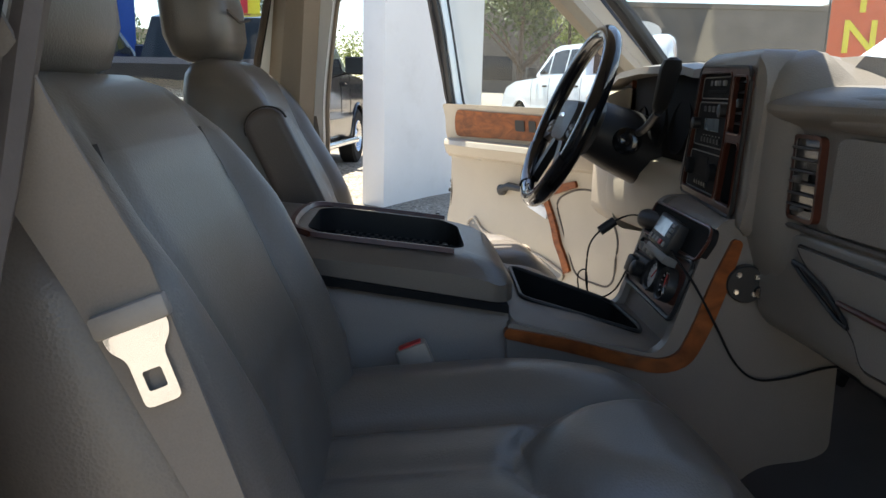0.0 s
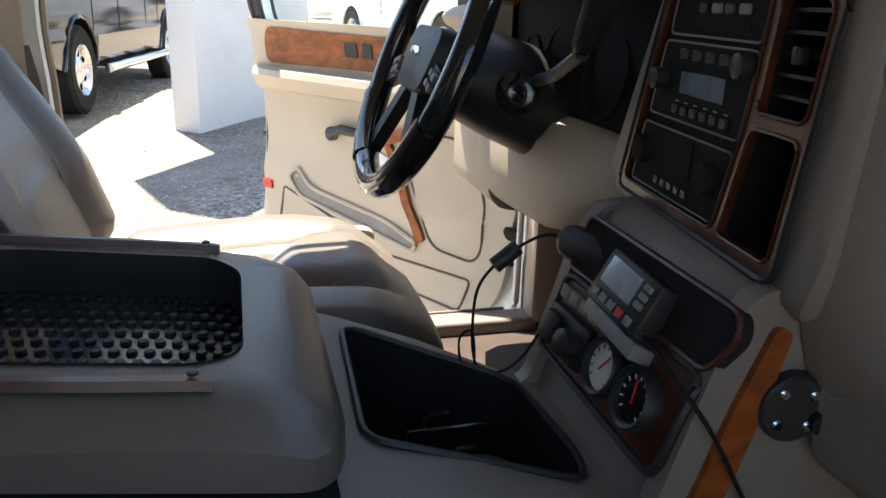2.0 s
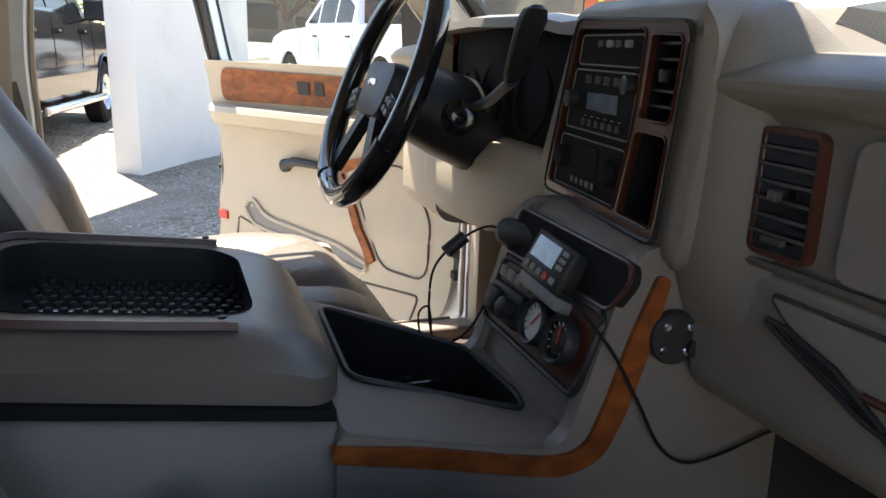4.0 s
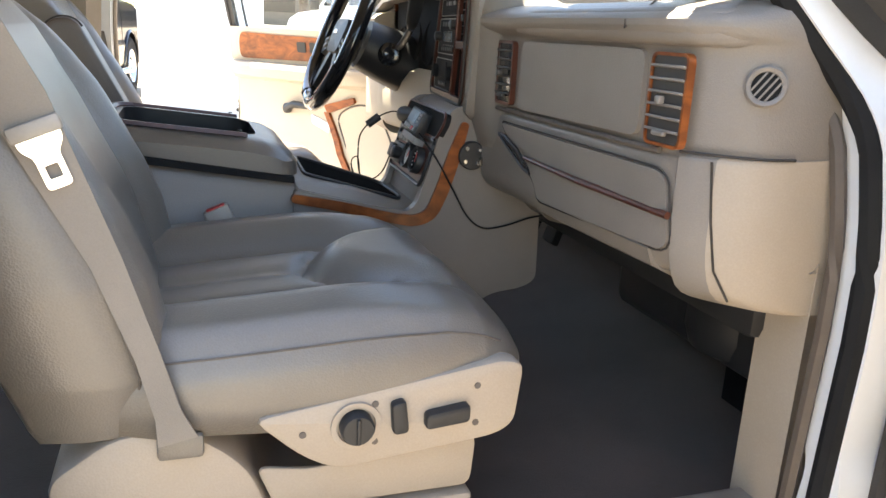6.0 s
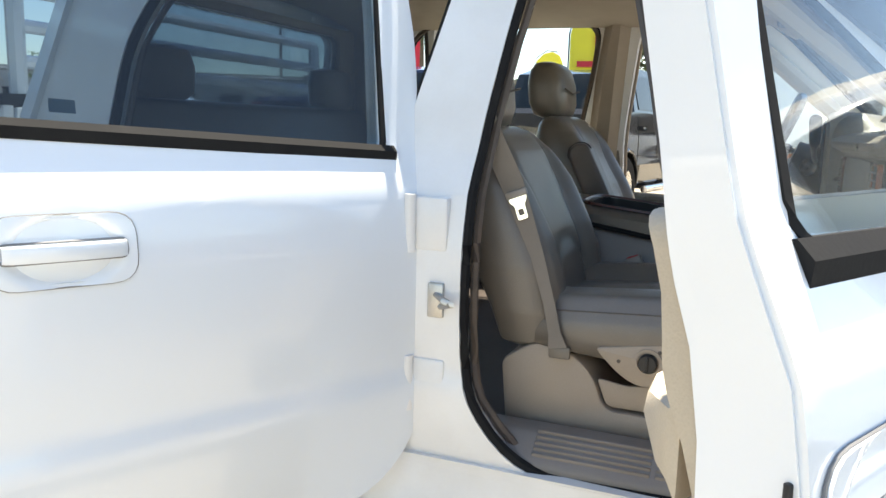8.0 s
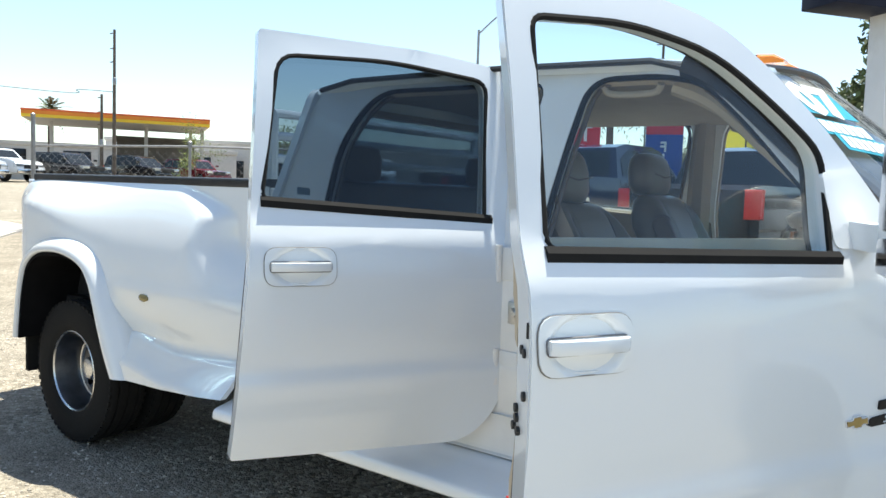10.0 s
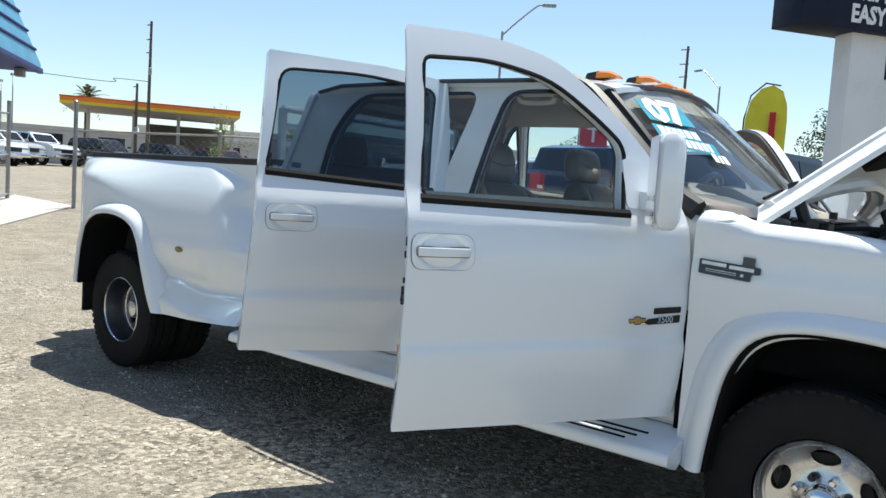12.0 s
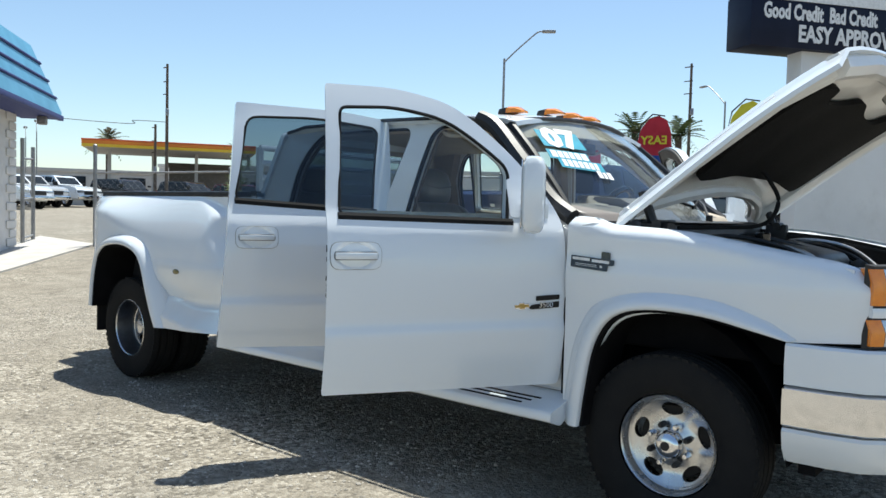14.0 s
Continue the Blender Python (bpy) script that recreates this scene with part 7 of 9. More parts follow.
part("column_shroud_panel", loft([[(x + dx, y, z) for x, z in ((-0.66, 1.27), (-0.790, 1.275), (-0.822, 1.262), (-0.838, 1.235), (-0.842, knee_foot(y) * 0.45 + 1.225 * 0.55), (-0.838, knee_foot(y) + 0.022), (-0.824, knee_foot(y) + 0.004), (-0.80, knee_foot(y)), (-0.66, knee_foot(y) + 0.03))] for y, dx in [(0.032, 0.045), (0.06, 0.028), (0.10, 0.014), (0.15, 0.005), (0.20, 0.0), (0.26, 0.0), (0.32, 0.0), (0.38, 0.0), (0.45, 0.0), (0.52, 0.0), (0.60, 0.003), (0.64, 0.012), (0.66, 0.03)]]), BEIGE, truck, "smooth beige knee panel under the column", 50)
part("dashboard_end", loft([dash_ring(y, k, dz) for y, k, dz in ((0.56, 1.0, 0.0), (0.78, 1.0, 0.0), (0.83, 0.93, 0.0), (0.845, 0.82, -0.004))]), BEIGE, truck, "dashboard end")


def vent(y0, y1, z0, z1, x, wood_w=0.0040, wood=WOOD, slat=DASH, well=VENT_GREY):
    out = rnd([(y0, z0), (y1, z0), (y1, z1), (y0, z1)], 0.012, 4)
    hole = rnd([(y0 + wood_w, z0 + wood_w), (y1 - wood_w, z0 + wood_w), (y1 - wood_w, z1 - wood_w), (y0 + wood_w, z1 - wood_w)], 0.006, 3)
    v = part("air_vent", sheet(out, [hole], [], [], lambda u, w, d: (x - 0.0045 + d, u, w), 0.010), wood, truck, "wood-framed air vent")
    part("vent_box", box(x - 0.002, x + 0.004, y0 + 0.004, y1 - 0.004, z0 + 0.004, z1 - 0.004), well, v)
    n = 6
    for k in range(n):
        z = z0 + wood_w + 0.006 + (z1 - z0 - 2 * wood_w - 0.012) * (k + 0.5) / n
        part("slat", moved(box(-0.010, 0.004, y0 + wood_w, y1 - wood_w, -0.0016, 0.0016, 0.0008, 1), Matrix.Translation((x + 0.002, 0, z)) @ pose(0, 0, 0, 0, 14, 0)), slat, v)
    part("vent_tab", box(x - 0.017, x - 0.008, (y0 + y1) / 2 - 0.005, (y0 + y1) / 2 + 0.005, (z0 + z1) / 2 - 0.005, (z0 + z1) / 2 + 0.005, 0.002), slat, v)
    part("vent_wheel", box(x - 0.012, x - 0.004, (y0 + y1) / 2 - 0.012, (y0 + y1) / 2 + 0.012, z0 + 0.013, z0 + 0.019, 0.002), slat, v)
    return v


vent(-0.812, -0.736, 1.240, 1.350, face_x(-0.775) - 0.006)
vent(-0.352, -0.283, 1.245, 1.352, face_x(-0.32) - 0.003, 0.005, RED_WOOD, VENT_GREY, GLOSS_BLACK)
vent(0.56, 0.625, 1.29, 1.43, -0.80)
upper = rnd([(-0.724, 1.246), (-0.376, 1.243), (-0.382, 1.352), (-0.724, 1.352)], 0.018, 4)
part("airbag_panel", sheet(upper, [], [-0.6, -0.5], [], lambda u, v, d: (face_x(u) - 0.007 + d, u, v), 0.012), DASH, dashb, "smooth taupe airbag panel")
part("pad_roll", loft([[(face_x(y) + 0.785 + x, y, z) for x, z in super_ring(xc + 0.008, 1.380, 0.019 * k, 0.022 * k, 0.9, 16)] for y, xc, k in ((-0.862, -0.725, 0.5), (-0.848, -0.758, 0.8), (-0.828, -0.780, 1), (-0.80, -0.793, 1), (-0.76, -0.80, 1), (-0.65, -0.80, 1), (-0.45, -0.80, 1), (-0.39, -0.80, 0.9), (-0.345, -0.795, 0.6), (-0.315, -0.785, 0.25))]), DASH, dashb, "soft dashboard edge roll")
part("seam", tube([(-0.843, -0.708, 1.386), (-0.845, -0.710, 1.376), (-0.80, -0.706, 1.412)], 0.0015, 4), THREAD, dashb)
part("panel_gap", tube([(face_x(y) - 0.001, y, z) for y, z in ((-0.270, 1.236), (-0.40, 1.235), (-0.60, 1.234), (-0.765, 1.234))], 0.0042, 6), THREAD, dashb, "dark gap above the glove box")
gbox = rnd([(-0.800, 1.115), (-0.47, 1.108), (-0.455, 1.135), (-0.335, 1.200), (-0.320, 1.213), (-0.770, 1.211), (-0.785, 1.200)], [0.02, 0.02, 0.02, 0.02, 0.005, 0.02, 0.02], 4)
gb = part("glove_box", sheet(gbox, [], [-0.7, -0.6, -0.5, -0.4], [], lambda u, v, d: (face_x(u) - 0.006 + d, u, v), 0.012), DASH, truck, "taupe glove box door")
part("wood_strip", tube([(face_x(y) - 0.008, y, z) for y, z in ((-0.420, 1.168), (-0.60, 1.163), (-0.797, 1.159))], [0.0035, 0.005, 0.005], 8), RED_WOOD, gb, "wood glove-box strip")
part("latch", mesh(tube([(face_x(y) - 0.010, y, z) for y, z in ((-0.322, 1.195), (-0.345, 1.193), (-0.395, 1.178), (-0.440, 1.152), (-0.446, 1.146), (-0.425, 1.150), (-0.345, 1.182), (-0.322, 1.193))], 0.0028, 6), sheet([(-0.330, 1.193), (-0.390, 1.176), (-0.436, 1.150), (-0.352, 1.182)], [], [], [], lambda u, v, d: (face_x(u) - 0.008 + d, u, v), 0.006)), BLACK, gb, "dark glove-box latch")
part("panel_gap", tube([(face_x(u) - 0.0035, u, v) for u, v in inset(gbox, -0.003)], 0.0014, 5, True), CREASE, gb)
part("knee_bolster", loft([[(face_x(y) + 0.785 + x, y, z) for x, z in ((-0.78, 1.118), (-0.789, 1.110), (-0.780, 1.088), (-0.74, 1.068), (-0.70, 1.078))] for y in (-0.768, -0.60, -0.46)]), DASH, dashb, "tan lower dashboard edge")
END = ((-0.797, 0.984), (-0.815, 0.965), (-0.832, 0.927), (-0.835, 0.92), (-0.852, 0.85), (-0.864, 0.76), (-0.870, 0.62))
end_ring = lambda y, k: [(lead(y, x) - 0.55 + (x + 0.55) * k, y, z) for x, z in rnd([(-0.792, 1.236), (-0.790, 1.11), (-0.772, 1.060), (-0.72, 1.045), (-0.60, 1.045), (-0.58, 1.24)], [0.01, 0.03, 0.03, 0.03, 0.02, 0.01], 3)]
part("lower_corner", loft([end_ring(y, k) for y, k in END[:3]]), DASH, truck, "taupe lower dashboard corner beside the glove box")
part("end_panel", loft([end_ring(y, k) for y, k in END[2:]]), LEATHER_TAN, truck, "tan dashboard end panel")
part("panel_gap", tube([(lead(y, -0.79) - 0.55 + (x + 0.55) * k - 0.001, y - 0.0015, z) for x, z, y, k in ((-0.792, 1.230, -0.828, 0.935), (-0.790, 1.16, -0.833, 0.925), (-0.788, 1.10, -0.839, 0.905), (-0.772, 1.062, -0.846, 0.875))], 0.0016, 5), CREASE, dashb)
part("panel_gap", tube([(lead(y, -0.79) - 0.55 + (-0.792 + 0.55) * k - 0.0005, y - 0.001, 1.238) for y, k in END], 0.0018, 5), CREASE, dashb)
rv = along((-0.7445, -0.8555, 1.3185), (-0.62, -0.78, 0.08))
part("side_vent", lathe([(0.0225, -0.02), (0.0232, 0.003), (0.021, 0.0055), (0.0165, 0.004), (0.0158, 0.0)], 28, rv, caps=False), DASH, dashb, "round taupe side vent")
part("vent_cup", lathe([(0.0165, 0.0006), (0.0, 0.0006)], 20, rv, caps=False), SEAL_BLACK, dashb)
for k in range(-2, 2):
    c0 = (k + 0.5) * 0.0064
    h = math.sqrt(max(0.0001, 0.0158 ** 2 - c0 ** 2))
    part("slat", moved(box(-h, h, c0 - 0.0011, c0 + 0.0011, 0.0005, 0.0035), rv @ Matrix.Rotation(radians(55), 4, "Z")), DASH, dashb)
# A black filler box gives the empty space under the dashboard its shade.
part("under_dash_shade", box(-0.66, -0.30, -0.80, 0.0, 0.98, 1.07, 0.02), BLACK, truck, "black box in place of shade under the dashboard")
part("blower_box", prism(rnd([(-0.56, 0.86), (-0.56, 1.02), (-0.32, 1.02), (-0.32, 0.86)], 0.03), -0.72, -0.30, "y", 0.02), BLACK, truck, "black heater box")
part("heater_duct", lathe([(0.085, -0.10), (0.09, 0.04), (0.08, 0.07), (0, 0.07)], 20, along((-0.50, -0.60, 0.95), (0, 0, -1))), BLACK, truck, "rounded black heater housing")

# black mount plate on the console side
cap = along((-0.847, -0.212, 1.138), (-0.10, -1, 0))
mp = part("mount_plate", lathe([(0.027, -0.03), (0.027, 0.006), (0.025, 0.008), (0, 0.008)], 30, cap), BLACK, truck, "round black mounting plate")
for a in (40, 130, 220, 310):
    part("screw", lathe([(0.0045, 0.006), (0.0045, 0.009), (0.003, 0.0105), (0, 0.0105)], 10, cap @ Matrix.Translation((0.0175 * math.cos(radians(a)), 0.0175 * math.sin(radians(a)), 0))), CHROME, mp, "bright screw head")
part("stub", lathe([(0.010, 0.006), (0.009, 0.014), (0, 0.015)], 12, cap @ Matrix.Translation((0.02, -0.010, 0))), GLOSS_BLACK, mp)

# steering wheel and column
axis = Vector((-0.925, 0, 0.38)).normalized()
sw_m = Matrix.Translation((-0.985, 0.40, 1.345)) @ axis.to_track_quat("Z", "Y").to_matrix().to_4x4()
rim = part("steering_wheel", lathe([(0.187 + 0.0185 * math.cos(a), 0.0185 * math.sin(a)) for a in [2 * math.pi * k / 12 for k in range(13)]], 48, sw_m, caps=False), GLOSS_BLACK, truck, "black leather steering wheel")
hub_pts = rnd([(-0.075, -0.055), (0.075, -0.055), (0.085, 0.04), (-0.085, 0.04)], 0.03, 5)
part("airbag_hub", moved(loft([[(u * k, v * k, w) for u, v in hub_pts] for k, w in ((1.0, -0.045), (1.0, -0.01), (0.9, 0.006), (0.5, 0.012))]), sw_m), BLACK, rim, "black airbag hub")
for a in (-15, 195, 235, 305):
    c, sn = math.cos(radians(a)), math.sin(radians(a))
    part("spoke", moved(loft([[(c * rr - sn * w, sn * rr + c * w, h) for w, h in ((-0.016, -0.018), (0.016, -0.018), (0.014, 0.0), (-0.014, 0.0))] for rr in (0.05, 0.12, 0.182)]), sw_m), BLACK, rim)
for a in (-15, 195):
    for k in range(4):
        rr = 0.10 + 0.018 * (k % 2)
        part("thumb_button", moved(box(-0.007, 0.007, -0.005, 0.005, 0, 0.008, 0.002), sw_m @ Matrix.Rotation(radians(a), 4, "Z") @ Matrix.Translation((rr, -0.008 + 0.014 * (k // 2), 0))), GREY_PLASTIC, rim)
for a0, a1 in ((205, 245), (300, 335)):
    part("grip_insert", moved(tube([(0.187 * math.cos(radians(a)), 0.187 * math.sin(radians(a)), 0.002) for a in range(a0, a1 + 1, 5)], 0.0195, 10), sw_m), GLOSS_BLACK, rim, "worn glossy grip")
part("emblem", moved(box(-0.02, 0.02, -0.006, 0.006, 0.010, 0.015, 0.002), sw_m), CHROME, rim, "plain bright emblem")
col = part("steering_column", mesh(lathe([(0.062, 0.0), (0.07, -0.06), (0.075, -0.16), (0.06, -0.24)], 20, Matrix.Translation((-0.93, 0.40, 1.322)) @ axis.to_track_quat("Z", "Y").to_matrix().to_4x4())), BLACK, truck, "black steering column shroud")
part("column_boot", lathe([(0.085, 0.0), (0.08, -0.08), (0.05, -0.10)], 20, Matrix.Translation((-0.80, 0.40, 1.235)) @ axis.to_track_quat("Z", "Y").to_matrix().to_4x4()), GLOSS_BLACK, truck, "black column boot")
part("ignition", lathe([(0.028, 0.0), (0.028, 0.02), (0.02, 0.024), (0.006, 0.024), (0, 0.02)], 18, along((-0.87, 0.335, 1.30), (-0.5, -0.86, 0.1))), GLOSS_BLACK, col, "round ignition lock")
part("shift_lever", mesh(tube(curve([(-0.86, 0.30, 1.32), (-0.87, 0.22, 1.335), (-0.877, 0.135, 1.365)], 5), 0.008, 8), loft([[(x + dx, y + dy, z) for dx, dy in super_ring(0, 0, a, a * 0.8, 0.8, 12)] for x, y, z, a in ((-0.876, 0.142, 1.362, 0.008), (-0.877, 0.128, 1.375, 0.014), (-0.878, 0.112, 1.395, 0.016), (-0.880, 0.092, 1.42, 0.017), (-0.881, 0.076, 1.44, 0.019), (-0.882, 0.066, 1.453, 0.015), (-0.882, 0.062, 1.458, 0.006))])), BLACK, col, "black column gear lever")
part("turn_stalk", tube([(-0.90, 0.47, 1.33), (-0.93, 0.55, 1.35), (-0.94, 0.62, 1.36)], [0.009, 0.009, 0.012], 8), BLACK, col, "turn signal stalk")
# pedals
for y, w in ((0.28, 0.045), (0.14, 0.03)):
    part("pedal", mesh(prism(rnd([(-0.50, 0.86), (-0.47, 0.94), (-0.45, 0.93), (-0.48, 0.85)], 0.008), y - w, y + w, "y", 0.006), tube([(-0.46, y, 0.92), (-0.36, y, 1.08)], 0.010, 6)), RUBBER, truck, "black foot pedal")

# inside mirror and visor
part("inside_mirror", mesh(loft([[(-0.99 + dx, y, 1.735 + dz) for dx, dz in super_ring(0, 0, 0.018 * k, 0.032 * k, 0.6, 14)] for y, k in ((-0.13, 0.6), (-0.12, 1), (0.12, 1), (0.13, 0.6))]), tube([(-0.985, 0, 1.745), (-0.955, 0, 1.82)], 0.008, 6)), BLACK, truck, "black inside mirror")
for side in (-1, 1):
    part("sun_visor", box(-1.16, -1.02, side * 0.12, side * 0.58, 1.800, 1.818, 0.008), LINER, truck, "folded beige sun visor")
    part("grab_handle", tube(curve([(-1.25, side * 0.70, 1.79), (-1.28, side * 0.68, 1.765), (-1.42, side * 0.68, 1.765), (-1.45, side * 0.70, 1.79)], 4), 0.012, 8), LINER, truck, "beige grab handle")

# ---- loose things in the cab ----
dev_m = stack_frame(-0.098, 1.180, 0.024) @ pose(0, 0, 0, -10, 0, -4) @ Matrix.Diagonal((0.88, 0.72, 1, 1))
dev = tagged(part("tuner_device", moved(box(-0.050, 0.050, -0.034, 0.034, -0.012, 0.010, 0.004), dev_m), BLACK), "small black tuner device with a grey display on the console", "electronics")
part("screen", moved(box(-0.038, 0.022, -0.008, 0.026, 0.010, 0.0115), dev_m), SCREEN, dev, "blue-grey display")
for k in range(5):
    part("button", moved(box(-0.040 + k * 0.017, -0.028 + k * 0.017, -0.027, -0.016, 0.010, 0.0125, 0.001, 1), dev_m), RED_PRINT if k == 3 else GREY_PLASTIC, dev)
for k in range(3):
    part("button", moved(box(0.028, 0.042, -0.004 + k * 0.011, 0.004 + k * 0.011, 0.010, 0.0125, 0.001, 1), dev_m), GREY_PLASTIC, dev)
part("stand", moved(box(-0.052, 0.052, -0.056, -0.036, -0.03, 0.004, 0.003), dev_m), GREY_PLASTIC, dev, "grey docking stand")
part("cradle", moved(box(-0.02, 0.02, -0.02, 0.02, -0.05, -0.012, 0.004), dev_m), BLACK, dev)
plug0 = Vector((-0.912, 0.058, 1.186))
tagged(part("power_adapter", mesh(lathe([(0.016, -0.075), (0.018, -0.05), (0.018, -0.012), (0.0165, -0.004), (0.012, 0.0), (0.006, 0.001), (0.005, 0.008), (0, 0.008)], 16, along(plug0, (-0.22, 0.97, 0.0)))), BLACK), "black twelve-volt power plug in the console socket", "power adapter")
cord = curve([plug0, (-0.930, 0.064, 1.190), (-0.955, 0.062, 1.183), (-0.985, 0.060, 1.164), (-1.004, 0.060, 1.138), (-1.008, 0.060, 1.100), (-1.006, 0.060, 1.066), (-0.998, 0.058, 1.046), (-0.975, 0.056, 1.044), (-0.955, 0.050, 1.062), stack(0.030, 1.095, 0.020)], 7)
co = tagged(part("power_lead", tube(cord, 0.0016, 6), RUBBER), "thin black power cord looped over the console", "cable")
part("ferrite", tube([(-0.963, 0.062, 1.179), (-0.988, 0.060, 1.161)], 0.0085, 10), BLACK, co, "black ferrite bead")
part("cord_loop", tube(curve([(-1.008, 0.060, 1.090), (-1.022, 0.058, 1.085), (-1.018, 0.060, 1.055), (-1.004, 0.062, 1.048)], 6, True), 0.0014, 6, True), RUBBER, co)
tagged(part("antenna_cord", tube(curve([(-0.930, -0.13, 1.170), (-0.934, -0.19, 1.16), (-0.918, -0.222, 1.130), (-0.885, -0.222, 1.075), (-0.850, -0.215, 1.020), (-0.815, -0.213, 0.995), (-0.77, -0.213, 0.998), (-0.72, -0.213, 1.012), (-0.688, -0.211, 1.016)], 6), 0.0018, 6), RUBBER), "thin black cable draped down the console side", "cable")


# ---- the lot round the truck ----
CONCRETE = surface("pale concrete", (0.50, 0.47, 0.43), (0.42, 0.395, 0.36), rough=0.85, scale=2.5, fine=90, bump=0.25, vary=0.08, dirt=(0.3, 0.27, 0.24))
STUCCO = surface("white stucco", (0.74, 0.73, 0.71), (0.68, 0.67, 0.65), rough=0.85, scale=1.5, fine=140, bump=0.3, vary=0.04, dirt=(0.55, 0.53, 0.5))
BLOCK = surface("white painted block", (0.66, 0.64, 0.61), (0.60, 0.58, 0.55), rough=0.8, scale=3, fine=90, bump=0.3, vary=0.06, dirt=(0.45, 0.42, 0.38))
BLUE_ROOF = surface("sky-blue metal roof", (0.12, 0.36, 0.52), (0.10, 0.31, 0.46), rough=0.4, scale=2, fine=80, bump=0.05, metal=0.2, vary=0.05)
DARK_WALL = surface("dark brown wall", (0.13, 0.115, 0.10), (0.10, 0.09, 0.08), rough=0.85, scale=0.6, fine=20, bump=0.2, vary=0.08)
TAN_WALL = surface("tan wall", (0.30, 0.255, 0.19), (0.26, 0.22, 0.165), rough=0.85, scale=0.6, fine=20, bump=0.2, vary=0.06)
GALV = surface("galvanised steel", (0.33, 0.33, 0.33), (0.25, 0.25, 0.25), rough=0.5, scale=7, fine=150, bump=0.1, metal=0.6, vary=0.1)
POLE_WOOD = surface("weathered pole wood", (0.13, 0.10, 0.075), (0.09, 0.07, 0.055), rough=0.9, scale=3, fine=60, bump=0.5, vary=0.2)
SIGN_DARK = surface("navy sign face", (0.012, 0.016, 0.035), (0.008, 0.011, 0.026), rough=0.45, scale=3, fine=100, bump=0.02, spec=0.15)
ORANGE = surface("orange canopy paint", (0.80, 0.24, 0.02), (0.72, 0.20, 0.02), rough=0.5, scale=1, fine=40, bump=0.02)
YELLOW = surface("yellow canopy paint", (0.85, 0.55, 0.03), (0.78, 0.5, 0.03), rough=0.5, scale=1, fine=40, bump=0.02)
FLAG_RED = surface("red flag cloth", (0.62, 0.03, 0.05), (0.52, 0.025, 0.04), rough=0.8, scale=4, fine=400, bump=0.2)
FLAG_YELLOW = surface("yellow flag cloth", (0.86, 0.74, 0.05), (0.78, 0.66, 0.05), rough=0.8, scale=4, fine=400, bump=0.2)
FLAG_BLUE = surface("blue flag cloth", (0.02, 0.08, 0.34), (0.02, 0.07, 0.28), rough=0.8, scale=4, fine=400, bump=0.2)
FLAG_ORANGE = surface("orange flag cloth", (0.75, 0.13, 0.04), (0.66, 0.11, 0.03), rough=0.8, scale=4, fine=400, bump=0.2)
LEAF = island_tone(surface("olive leaves", (0.075, 0.105, 0.035), (0.055, 0.08, 0.028), rough=0.6, scale=2, fine=60, bump=0.0, vary=0.1), 0.5)
LEAF_LIGHT = island_tone(surface("yellow-green leaves", (0.20, 0.24, 0.055), (0.15, 0.19, 0.045), rough=0.6, scale=2, fine=60, bump=0.0, vary=0.1), 0.45)
BARK = surface("tree bark", (0.12, 0.09, 0.07), (0.08, 0.06, 0.045), rough=0.95, scale=5, fine=50, bump=0.8, vary=0.2)
PALE_ROOF = surface("far pale wall", (0.50, 0.48, 0.45), (0.44, 0.42, 0.40), rough=0.9, scale=0.3, fine=6, bump=0.0)


def at_ground(x, y):
    return Vector((x, y, terrain(x, y)))


def paint(name, c):
    return surface(name, c, tuple(v * 0.9 for v in c), rough=0.10, scale=1.5, fine=300, bump=0.0, vary=0.02, coat=0.2, spec=0.4)


SILVER = paint("silver car paint", (0.45, 0.46, 0.47))
BLACK_PAINT = paint("black car paint", (0.016, 0.016, 0.018))
NAVY_PAINT = paint("navy car paint", (0.02, 0.03, 0.075))
DARK_RED = paint("dark red car paint", (0.12, 0.012, 0.015))
# Gravel mirrored in black lower doors, given as a base colour.
GROUND_SHEEN = paint("bronze tone of reflected gravel", (0.13, 0.11, 0.08))
CAR_GLASS = surface("dark car glass", (0.02, 0.025, 0.03), rough=0.06, scale=4, fine=50, bump=0.0, spec=0.22)


